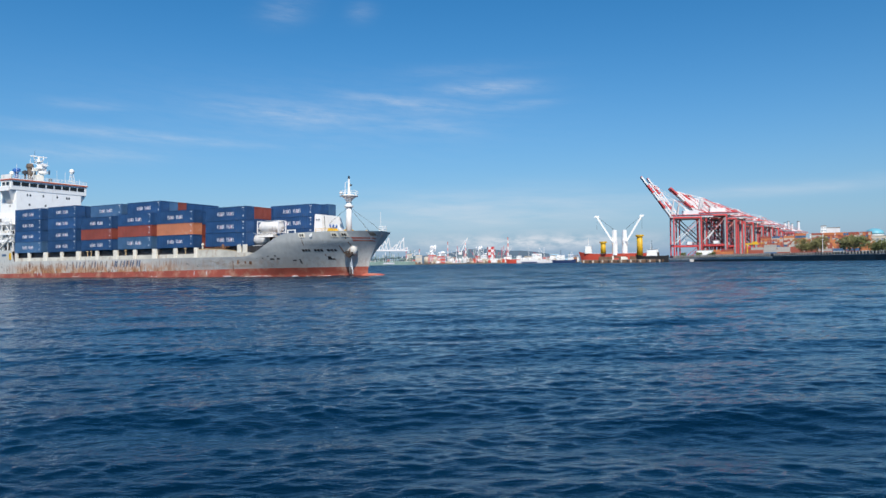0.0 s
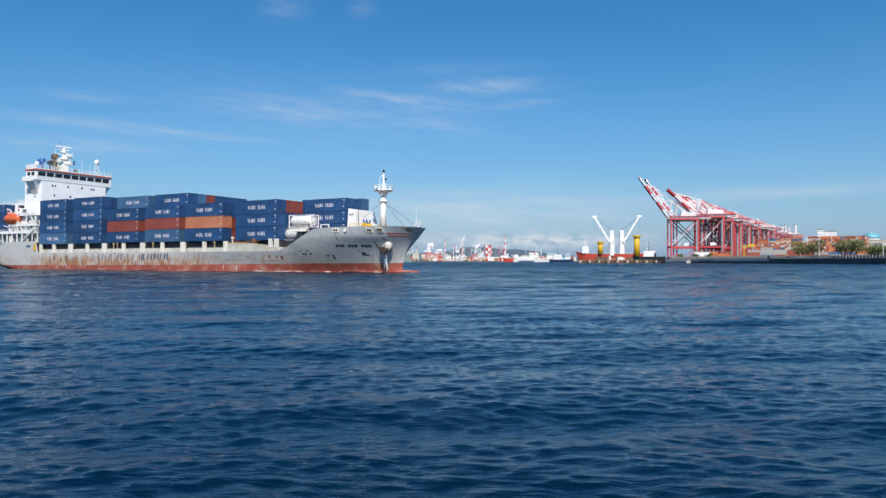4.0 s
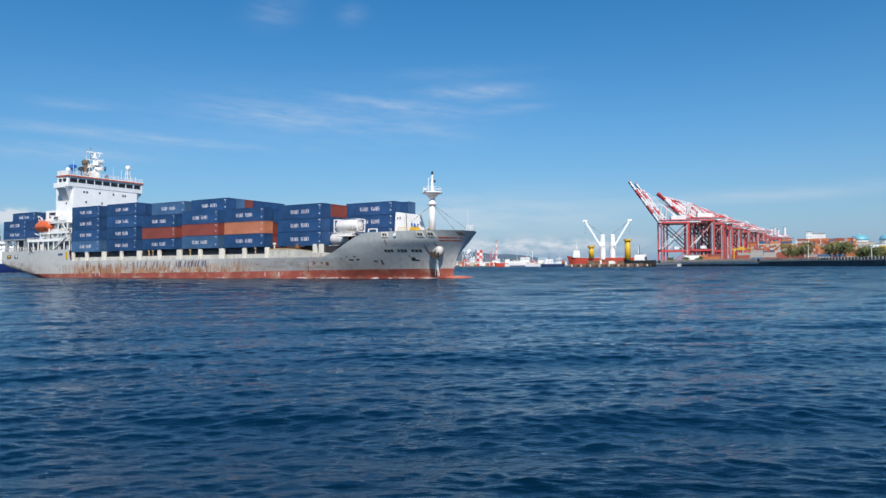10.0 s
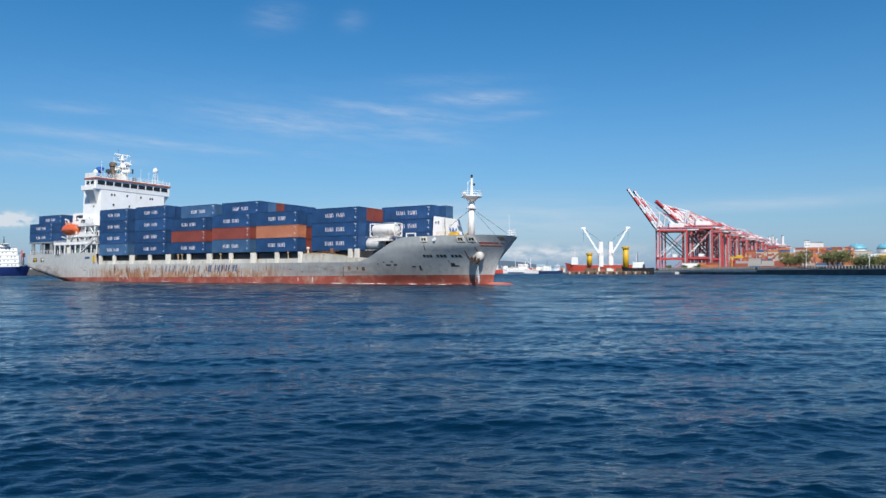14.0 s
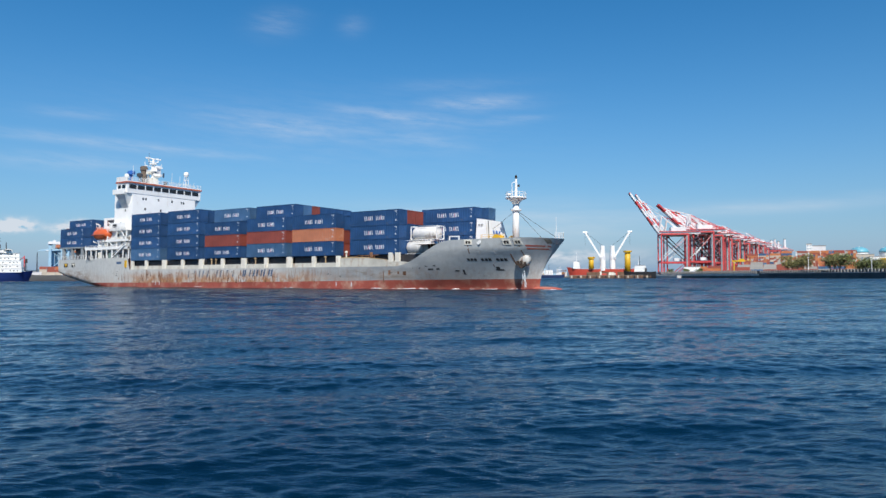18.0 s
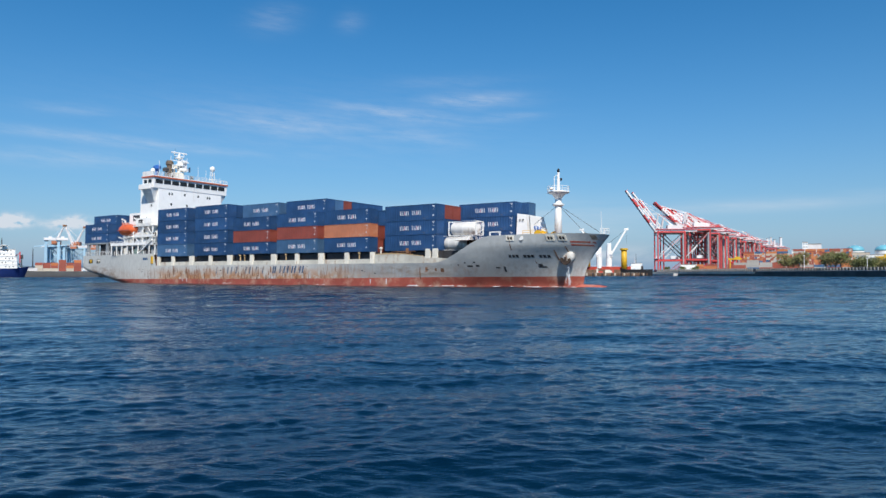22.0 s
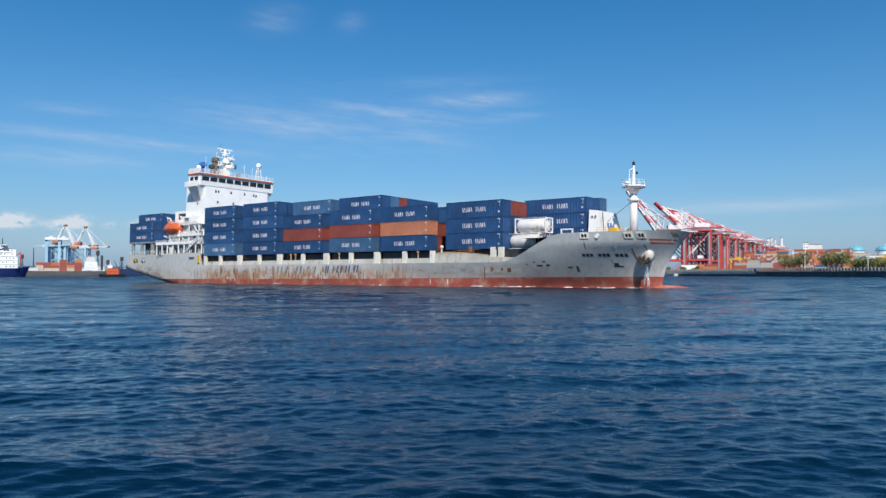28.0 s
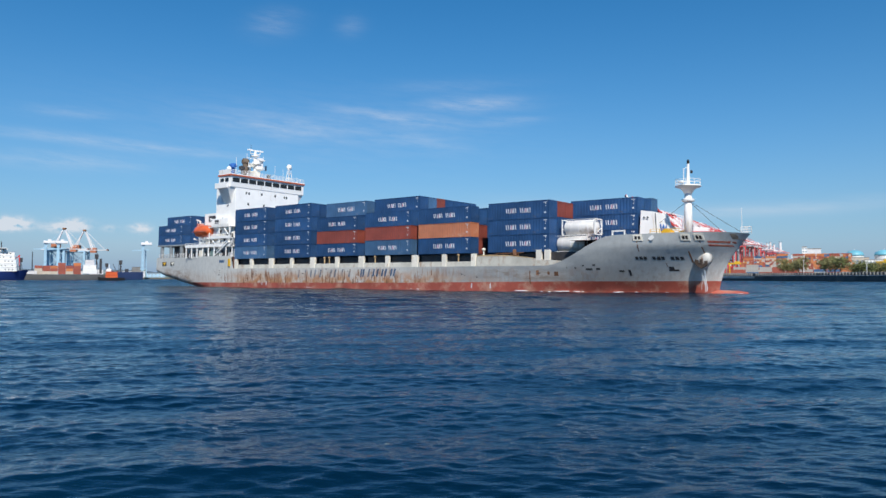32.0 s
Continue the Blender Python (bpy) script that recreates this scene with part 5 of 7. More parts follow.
PALE_CONCRETE = material("sun_bleached_concrete", (0.52, 0.51, 0.48), 0.85, 0, 0.15, 0.12, 0.05, 1.0, (0.20, 0.19, 0.18), 0.15, (0.3, 0.3, 0.3), 0.3)
# sea wall with pale cap and a row of posts
wall_dir = (WALL_B - WALL_A).normalized()
wall_len = (WALL_B - WALL_A).length
WALL_POSE = Matrix.Translation(WALL_A) @ Matrix.Rotation(math.atan2(wall_dir.y, wall_dir.x), 4, "Z")
sea_wall = tagged(new("sea_wall"), "long dark stained concrete sea wall with a pale cap", "wall", kind="structure")
sea_wall.matrix_basis = WALL_POSE
random.seed(21)
x = 0.0
while x < wall_len:
    w = random.uniform(9, 15)
    w = min(w, wall_len - x)
    near = x > wall_len * 0.52
    top = 4.5 if near else 2.3
    part("wall_block", Solid().box(x + 0.06, x + w - 0.06, -random.uniform(0.0, 0.25), 3.0, -3, top, 0.05), CONCRETE_DARK, sea_wall)
    if near:
        part("cap_stone", Solid().box(x + 0.04, x + w - 0.04, -0.4, 3.2, top, top + 0.5, 0.05), PALE_CONCRETE, sea_wall, "pale concrete cap")
    else:
        part("cap_stone", Solid().box(x + 0.04, x + w - 0.04, -0.6, 3.2, top, top + 2.1, 0.05), PALE_CONCRETE, sea_wall, "pale concrete cap")
    x += w
part("pale_apron", Solid().box(0, 90, -6, -0.7, -2, 2.9, 0.2), PALE_CONCRETE, sea_wall, "pale concrete apron at the end of the mole")
fence = tagged(new("post_fence"), "row of pale concrete posts along the sea wall", "fence")
fence.matrix_basis = WALL_POSE
post = Solid().box(-0.7, 0.7, -0.5, 0.5, 0, 3.4, 0.08).mesh("fence_post", CONCRETE)
k = 0
for i in range(112):
    x = 30 + i * 3.85
    near = x > wall_len * 0.52
    ob = part("fence_post", post, None, fence)
    ob.location = (x, 2.0 + (2.5 if near else 0), (4.4 if not near else LAND))
# dark sheet added behind the posts so the gaps between them read dark
part("fence_screen", Solid().box(30, 30 + 150 * 2.85, 5.2, 5.5, LAND, LAND + 3.3), DARK, fence, "dark sheet added behind the posts to darken their gaps")
part("fence_rail", Solid().box(30, 30 + 150 * 2.85, 2.4, 2.6, LAND + 1.0, LAND + 1.3), DARK, fence)


# ---- ship-to-shore cranes ----
def bands(a, b, w, h, colours, parent, name, length=7.0):
    a, b = Vector(a), Vector(b)
    n = max(2, round((b - a).length / length))
    for i in range(n):
        p, q = a.lerp(b, i / n), a.lerp(b, (i + 1) / n)
        part(name, Solid().beam(p, q, w, h, (0, 1, 0)), colours[i % 2], parent)


def quay_crane(label, group, boom, angle, height=60.0, gauge=34.0, leg_mat=RED, back=18.0, width=18.0, banded=True):
    """Boom to -x, raised by angle; legs at x 0 and gauge; y along the quay."""
    ob = tagged(new("quay_crane"), label, "crane", group)
    hw = width / 2
    for x in (0, gauge):
        for y in (-hw, hw):
            part("leg", Solid().beam((x, y, 1.5), (x, y, height), 1.55 if banded else 3.0, 1.55 if banded else 3.0), leg_mat, ob)
            part("bogie", Solid().box(x - 1.5, x + 1.5, y - 4.5, y + 4.5, 0, 1.6, 0.1), DARK, ob)
        part("sill_beam", Solid().beam((x, -hw, 3), (x, hw, 3), 1.6, 2.2), leg_mat, ob)
        part("cross_beam", Solid().beam((x, -hw, height - 2), (x, hw, height - 2), 1.5, 2.4), leg_mat, ob)
        part("cross_beam", Solid().beam((x, -hw, height * 0.32), (x, hw, height * 0.32), 1.4, 2.0), PINKISH if banded else leg_mat, ob)
    for y in (-hw, hw):
        part("portal_beam", Solid().beam((0, y, height * 0.30), (gauge, y, height * 0.30), 1.5, 2.2), leg_mat, ob)
        part("portal_beam", Solid().beam((0, y, height - 1), (gauge, y, height - 1), 1.4, 2.0), leg_mat, ob)
        part("brace", Solid().beam((0, y, height * 0.95), (gauge, y, height * 0.34), 0.9), DARK if banded else leg_mat, ob)
        part("brace", Solid().beam((0, y, height * 0.34), (gauge * 0.5, y, height * 0.64), 0.8), CRANE_WHITE if banded else leg_mat, ob)
        part("brace", Solid().beam((gauge, y, height * 0.28), (gauge * 0.5, y, height * 0.02), 0.7), leg_mat, ob)
        part("brace", Solid().beam((gauge * 0.5, y, height * 0.64), (gauge, y, height * 0.95), 0.8), PINKISH if banded else leg_mat, ob)
        part("stair_tower", Solid().beam((gauge + 2.2, y * 0.6, 2), (gauge + 2.2, y * 0.6, height), 1.0), CRANE_WHITE if banded and y > 0 else DARK if banded else leg_mat, ob)
    for y in (-3.2, 3.2):
        part("girder", Solid().beam((-2, y, height + 1), (gauge + back, y, height + 1), 1.1, 2.6), CRANE_WHITE, ob)
    part("machinery_house", Solid().box(gauge * 0.4, gauge * 0.4 + (20 if banded else 10), -4.5, 4.5, height + 2.5, height + 8.5, 0.2), CRANE_WHITE if banded else ORANGE, ob, "large machinery house")
    part("walkway", Solid().box(-2, gauge + back, -5.4, -4.6, height + 2.4, height + 3.2), RED if banded else CRANE_WHITE, ob)
    if banded:
        # dark strip put below the girder as its shaded underside
        part("festoon", Solid().box(4, gauge + 6, -5.6, -4.7, height - 3.2, height - 0.4), DARK, ob, "dark strip standing in for the girder's shaded underside")
        part("lift_shaft", Solid().box(gauge - 3.4, gauge - 1.6, -hw - 1.5, -hw + 0.3, 2, height * 0.92), GREY_STEEL, ob)
        part("checker_house", Solid().box(gauge * 0.45, gauge * 0.45 + 7, -hw - 2, -hw + 3, height * 0.33, height * 0.33 + 4, 0.2), CRANE_WHITE, ob)
    part("trolley_cab", Solid().box(2, 5.5, -1.6, 1.6, height - 4.5, height - 1.2, 0.2), DARK, ob)
    if not banded:
        part("trolley_house", Solid().box(-14, -6, -3.5, 3.5, height - 2.5, height + 4.5, 0.2), ORANGE, ob, "orange trolley house")
        part("apex_head", Solid().box(0.8, 5.2, -2, 2, height + 28.5, height + 31, 0.2), RUSTY, ob)
    apex = Vector((3, 0, height + (24 if banded else 31)))
    for y in (-4, 4):
        part("apex_leg", Solid().beam((-1 if banded else -9, y, height + 2), apex, 1.3), CRANE_WHITE, ob)
        part("apex_leg", Solid().beam((gauge * 0.8, y, height + 2), apex, 1.1), CRANE_WHITE, ob)
    part("back_stay", Solid().beam(apex, (gauge + back - 2, 0, height + 2), 0.5), leg_mat, ob)
    part("counterweight", Solid().box(gauge + back - 4, gauge + back, -3.5, 3.5, height - 1, height + 2.5, 0.1), leg_mat, ob)
    c, s = math.cos(radians(angle)), math.sin(radians(angle))
    tip = Vector((-2 - boom * c, 0, height + 1 + boom * s))
    for y in (-2.6, 2.6):
        if banded:
            bands((-2, y, height + 1), (tip.x, y, tip.z), 1.9, 3.4, (CRANE_WHITE, RED), ob, "boom_section", 12.0)
        else:
            part("boom", Solid().beam((-2, y, height + 1), (tip.x, y, tip.z), 0.9, 2.3, (0, 1, 0)), CRANE_WHITE, ob)
    for t in (0.1, 0.25, 0.4, 0.55, 0.7, 0.85, 0.98):
        p = Vector((-2, 0, height + 1)).lerp(tip, t)
        part("boom_tie", Solid().beam(p + Vector((0, -2.6, 0)), p + Vector((0, 2.6, 0)), 0.8), RED if banded else CRANE_WHITE, ob)
    if banded:
        d = Vector((s, 0, c)) * 5.0
        root = Vector((-2, 0, height + 1))
        part("boom_chord", Solid().beam(root.lerp(tip, 0.05) + d, root.lerp(tip, 0.8) + d * 0.7, 1.3), CRANE_WHITE, ob)
        for k in range(10):
            t0, t1 = 0.05 + k * 0.075, 0.05 + (k + 1) * 0.075
            part("boom_lattice", Solid().beam(root.lerp(tip, t0) + (d if k % 2 else d * 0), root.lerp(tip, t1) + (d * 0 if k % 2 else d), 1.0), RED if k > 5 or k == 2 else CRANE_WHITE, ob)
    for t in (0.45, 0.9):
        p = Vector((-2, 0, height + 2)).lerp(tip, t)
        part("fore_stay", Solid().beam(apex, p, 0.45), CRANE_WHITE, ob)
    part("boom_tip", Solid().box(tip.x - 1.0, tip.x + 1.0, -3.2, 3.2, tip.z - 1.0, tip.z + 1.0, 0.1), RED if banded else ORANGE, ob)
    return ob


RED_CRANE = "red and white ship-to-shore gantry crane with its boom raised"
lead = quay_crane(RED_CRANE, "red quay cranes", 66, 55, 56.0, 36.0)
lead.matrix_basis = facing(16.15, 1050, LAND, 14)
# brighter copy of the crane red, with sunlight put into the colour
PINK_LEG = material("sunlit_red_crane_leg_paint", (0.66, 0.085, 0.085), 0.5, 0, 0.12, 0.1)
second = quay_crane(RED_CRANE, "red quay cranes", 51, 45.5)
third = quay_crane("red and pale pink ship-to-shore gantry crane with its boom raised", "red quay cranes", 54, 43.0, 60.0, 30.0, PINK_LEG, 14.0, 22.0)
for i, (a, d) in enumerate(((17.95, 1080), (18.35, 1105), (18.7, 1130), (19.05, 1160), (19.35, 1190), (19.95, 1245), (20.25, 1270), (20.5, 1300), (21.05, 1355), (21.6, 1410), (21.95, 1460), (22.35, 1520), (23.0, 1640), (23.6, 1760))):
    m = facing(a + (0.1, -0.12, 0.06, 0.14, -0.1)[i % 5], d, LAND, (14, 11, 17, 13)[i % 4]) @ Matrix.Diagonal((1, 1, 1 - 0.0135 * i + (0.0, 0.025, -0.02)[i % 3], 1))
    if i < 2:
        (second, third)[i].matrix_basis = m
    else:
        copy_thing((second, third, second)[i % 3], m)


copy_thing(lead, facing(16.55, 1076, LAND, 14))
for i, (a, d) in enumerate(((18.15, 1095), (18.9, 1147), (19.65, 1222), (20.8, 1335))):
    copy_thing((third, second)[i % 2], facing(a, d, LAND, (12, 16)[i % 2]) @ Matrix.Diagonal((1, 1, 0.985 - 0.035 * i, 1)))


# ---- things on the terminal ----
def yard_stack(m, tiers, colours):
    """A row-end of stacked boxes: each box lies on the one below."""
    ob = tagged(new("container_stack"), "stack of orange and red shipping containers in the yard", "container stack", "yard stacks")
    ob.matrix_basis = m
    for k in range(tiers):
        part("stacked_container", YARD[colours[k % len(colours)]], None, ob).location = (0, 0, k * 2.6)
    return ob


def yard_box(mat):
    """A far-off box whose ribbed long side is drawn up in one piece."""
    ring = [(6.1, -1.22), (6.1, 1.22), (-6.1, 1.22), (-6.1, -1.22)]
    for i in range(18):
        x = -5.7 + i * 0.65
        ring += [(x, -1.22), (x + 0.08, -1.15), (x + 0.3, -1.15), (x + 0.38, -1.22)]
    n = len(ring)
    s = Solid().add([(x, y, z) for z in (0.0, 2.59) for x, y in ring], [tuple(range(n - 1, -1, -1)), tuple(range(n, 2 * n))] + [(i, (i + 1) % n, (i + 1) % n + n, i + n) for i in range(n)])
    return s.mesh("stacked_container", mat)


YARD_TONES = {"o": material("orange_yard_box", (0.55, 0.19, 0.07), 0.6), "r": material("rust_red_yard_box", (0.34, 0.085, 0.055), 0.6), "g": material("grey_yard_box", (0.42, 0.40, 0.37), 0.6), "b": BLUE_PALE, "k": BUFF}
YARD = {k: yard_box(m) for k, m in YARD_TONES.items()}
random.seed(33)
for row, (d, lo, hi, across) in enumerate(((860, 3, 5, False), (905, 6, 8, True), (960, 8, 10, True), (1010, 10, 11, False))):
    a = 21.9 + 0.2 * row
    n = lo
    while a < 29.2:
        n = min(hi, max(lo, n + random.choice((-1, 0, 0, 0, 1))))
        if across:      # box ends toward the water
            yard_stack(facing(a, d, LAND, 90), n, [random.choice("oooorrrrrggbk") for _ in range(n)])
            a += math.degrees(2.75 / d) * random.choice((1, 1, 1, 1, 1, 1, 1, 3))
        else:
            if not (row == 0 and 22.0 < a < 22.6):
                yard_stack(facing(a, d, LAND, random.choice((0, 0, 2))), n, [random.choice("oorrrrrggkb") for _ in range(n)])
            a += math.degrees(12.9 / d) * random.choice((1, 1, 1, 1.4))
for a in (19.1, 19.5, 20.0, 20.5, 21.0, 21.4):
    yard_stack(facing(a, 985, LAND), random.randint(2, 4), [random.choice("oorrr") for _ in range(4)])


def yard_gantry(m):
    ob = tagged(new("yard_gantry"), "yellow rubber-tyred yard gantry crane", "crane")
    ob.matrix_basis = m
    for x in (-8, 8):
        for y in (-4, 4):
            part("leg", Solid().beam((x, y, 1.2), (x, y, 15), 1.0), YELLOW, ob)
            part("wheel", Solid().lathe((x, y, 0.8), [(0.8, -0.4), (0.8, 0.4)], 12, "y"), BLACK, ob)
        part("sill", Solid().beam((x, -4.5, 1.8), (x, 4.5, 1.8), 0.8), YELLOW, ob)
    for y in (-4, 4):
        part("girder", Solid().beam((-10, y, 15.6), (10, y, 15.6), 1.0, 1.8), YELLOW, ob)
    part("trolley", Solid().box(-3, 3, -4.5, 4.5, 16.4, 18.2, 0.1), YELLOW, ob)
    part("cab", Solid().box(-4, -2, -1, 1, 12.5, 14.7, 0.1), CRANE_WHITE, ob)
    return ob


yard_gantry(facing(21.75, 930, LAND))
yard_gantry(facing(31.0, 900, LAND))


def block_building(name, label, m, w, d, h, mat, storeys, bays, roof=None, category="building"):
    """A plain block with its storeys of windows and a roof edge."""
    ob = tagged(new(name), label, category)
    ob.matrix_basis = m
    part("wall", Solid().box(-w / 2, w / 2, 0, d, 0, h), mat, ob)
    part("roof", Solid().box(-w / 2 - 0.3, w / 2 + 0.3, -0.3, d + 0.3, h, h + max(0.5, h * 0.03)), roof or CONCRETE, ob)
    if storeys:
        fh, bw_ = h / storeys, w / bays
        pane = Solid().box(-bw_ * 0.3, bw_ * 0.3, -0.12, 0.05, 0, fh * 0.42).mesh("window", PALE_GLASS)
        for i in range(storeys):
            for j in range(bays):
                part("window", pane, None, ob).location = (-w / 2 + (j + 0.5) * bw_, 0, fh * (i + 0.35))
    return ob


block_building("office_block", "large white office block behind the container yard", facing(26.72, 1800, LAND), 26, 30, 62, CRANE_WHITE, 0, 5)
block_building("office_block", "white stair tower of the office block", facing(26.12, 1795, LAND), 10.5, 25, 66, WHITE, 10, 2)
block_building("store_house", "low white harbour building beside the cranes", facing(18.4, 960, LAND), 19, 12, 9.5, WHITE, 0, 1)
block_building("store_house", "low pale block behind the yard", facing(25.4, 1780, LAND), 8, 14, 50, CRANE_WHITE, 8, 2)
for a, d, w, h, mat in ((29.2, 880, 22, 9, BUFF), (30.0, 900, 18, 12, WHITE), (31.3, 860, 20, 10, BUFF), (28.4, 900, 14, 7, BUFF), (29.3, 1050, 26, 24, BUFF), (30.3, 1040, 20, 21, WHITE), (31.6, 1050, 30, 22, BUFF), (32.6, 860, 24, 13, WHITE), (29.6, 820, 12, 5, WHITE)):
    block_building("harbour_building", "low buff and white harbour building", facing(a, d, LAND), w, 12, h, mat, 2, 5)
block_building("yellow_shed", "yellow-fronted shed among the buildings", facing(30.75, 910, LAND), 7, 10, 15, YELLOW, 0, 1)
for a in (29.15, 30.85):
    ob = tagged(new("domed_tank"), "round white store with a teal domed roof", "building", "domed stores")
    ob.matrix_basis = facing(a, 1250, LAND)
    part("wall", Solid().lathe((0, 0, 0), [(12.0, 0), (12.0, 31.6), (12.3, 31.8)], 28), WHITE, ob)
    part("dome", Solid().lathe((0, 0, 31.8), [(12.6, 0), (12.0, 2.2), (10.4, 4.8), (7.4, 7.0), (4.2, 8.0), (0.4, 8.4)], 28), TEAL, ob, "teal domed roof", True)
    for k in range(8):
        t = 2 * math.pi * k / 8
        part("rib", Solid().beam((12.2 * math.cos(t), 12.2 * math.sin(t), 33.4), (7.4 * math.cos(t), 7.4 * math.sin(t), 38.9), 0.35), CRANE_WHITE, ob)
    part("finial", Solid().tube((0, 0, 39.8), (0, 0, 42), 0.5, 0.2, 8), CRANE_WHITE, ob)


def chimney(label, m, h, r, colours, step):
    ob = tagged(new("chimney"), label, "chimney")
    ob.matrix_basis = m
    n = max(1, round(h / step))
    for i in range(n):
        r0, r1 = r * (1 - 0.35 * i / n), r * (1 - 0.35 * (i + 1) / n)
        part("shaft_section", Solid().tube((0, 0, h * i / n), (0, 0, h * (i + 1) / n), r0, r1, 14), colours[i % len(colours)], ob)
    part("rim", Solid().lathe((0, 0, h - 1), [(r * 0.6, 0), (r * 0.75, 0.3), (r * 0.75, 1.2), (r * 0.5, 1.3)], 14), DARK, ob)
    return ob


for a, d, h in ((23.72, 2500, 108), (23.95, 2520, 112), (24.18, 2500, 104)):
    chimney("slender white and red banded chimney", facing(a, d, LAND), h, 4.5, (CRANE_WHITE, CRANE_WHITE, RED), 22)
chimney("broad plain white concrete chimney", facing(24.58, 2400, LAND), 106, 5.5, (CRANE_WHITE,), 60)
chimney("tall red and white striped chimney", facing(3.98, 2300, 2.6), 78, 3.0, (CRANE_WHITE, PINKISH), 10)
for a, h in ((-0.65, 66), (0.72, 66), (-2.85, 44)):
    chimney("thin red and white striped chimney", facing(a, 2300, 2.6), h, 2.2, (PINKISH, CRANE_WHITE), 9)


# ---- trees ----
def tree(m, height, spread, seed, tone=LEAF):
    rng = random.Random(seed)
    ob = tagged(new("tree"), "bushy green harbour tree", "tree", "trees along the sea wall")
    ob.matrix_basis = m
    tr = Solid().tube((0, 0, 0), (0.2, 0.1, height * 0.5), 0.35, 0.2, 8)
    centres = []
    for i in range(9):
        t = rng.uniform(0, 6.283)
        r = spread * rng.uniform(0.25, 0.75)
        tip = Vector((math.cos(t) * r, math.sin(t) * r, height * rng.uniform(0.45, 0.88)))
        tr.tube((0.1, 0, height * rng.uniform(0.2, 0.45)), tip, 0.16, 0.05, 6)
        centres.append(tip)
    part("trunk", tr, BARK, ob)
    crown = Solid()
    for c in centres:
        for k in range(120):
            d = Vector((rng.gauss(0, 1), rng.gauss(0, 1), rng.gauss(0, 0.7)))
            p = c + d * spread * 0.27
            if p.z < height * 0.22:
                continue
            s = rng.uniform(0.25, 0.6)
            u = Vector((rng.gauss(0, 1), rng.gauss(0, 1), rng.gauss(0, 1))).normalized()
            v = u.orthogonal().normalized()
            w = u.cross(v)
            crown.add([p - v * s - w * s * 0.6, p + v * s - w * s * 0.5, p + v * s * 0.8 + w * s * 0.7 + u * s * 0.2, p - v * s * 0.7 + w * s * 0.6], [(0, 1, 2, 3)])
    part("crown", crown, tone, ob, "uneven leafy crown")
    return ob


def wall_distance(azimuth):
    """How far off the sea wall lies on that bearing."""
    d = bearing(azimuth, 1.0)
    n = Vector((-wall_dir.y, wall_dir.x, 0))
    return WALL_A.dot(n) / d.dot(n)


LEAF_OLIVE = material("olive_tree_foliage", (0.28, 0.255, 0.10), 0.7, 0, 0.3, 0.5, islands=True)
random.seed(8)
for i, a in enumerate((24.75, 25.05, 25.35, 25.7, 25.95, 27.4, 27.65, 27.95, 28.25, 29.3, 29.6, 30.1, 30.6, 31.2, 31.9, 32.6, 33.2)):
    big = 16.0 if a < 28.5 else 10.5
    tree(facing(a, wall_distance(a) + random.uniform(15, 40), LAND), random.uniform(big - 1.5, big + 2.5), random.uniform(5.8, 8.2), 100 + i, LEAF_OLIVE if i in (0, 3, 4, 5, 7, 9, 12, 14) else LEAF)
for i, a in enumerate((16.9, 18.0, 18.9)):
    tree(facing(a, wall_distance(a) + 20, LAND), 7.0, 3.4, 60 + i)
for a, h in ((26.05, 14), (29.85, 10)):
    ob = tagged(new("light_pole"), "slim pale lamp standard on the sea wall", "street lamp")
    ob.matrix_basis = facing(a, wall_distance(a) + 8, LAND)
    part("pole", Solid().tube((0, 0, 0), (0, 0, h), 0.28, 0.18, 8), CRANE_WHITE, ob)
    part("lamp_head", Solid().box(-0.9, 0.9, -0.4, 0.4, h, h + 0.5, 0.08), CRANE_WHITE, ob)


# ---- moored and distant craft ----
def hull_form(length, beam, depth, mat_hull, name="hull", flare=1.0, rake=0.06, below=1.0):
    """A simple ship's hull along x, stem to +x, sheer rising forward."""
    rows_s, rows_p = [], []
    n = 22
    for i in range(n + 1):
        t = i / n
        x = -length / 2 + length * t
        b = beam / 2 * (min(1.0, 0.72 + t * 2.4)) * (1 - max(0.0, (t - 0.72) / 0.28) ** 2.2) ** 0.8 if t < 1 else 0.02
        top = depth * (1 + 0.28 * max(0, (t - 0.78) / 0.22) ** 1.5 + 0.06 * max(0, (0.12 - t) / 0.12))
        rs = []
        for j in range(5):
            v = j / 4
            z = -below + (top + below) * v
            rs.append((x + rake * length * v * max(0, (t - 0.8) / 0.2), -b * (0.72 + 0.28 * v ** 0.7) - 0.01, z))
        rows_s.append(rs)
        rows_p.append([(p[0], -p[1], p[2]) for p in rs][::-1])
    s = Solid().grid(rows_s).grid(rows_p)
    s.grid([[r[-1] for r in rows_s], [r[0] for r in rows_p]])
    s.add([*rows_s[0], *rows_p[0]], [tuple(range(10))])
    return s


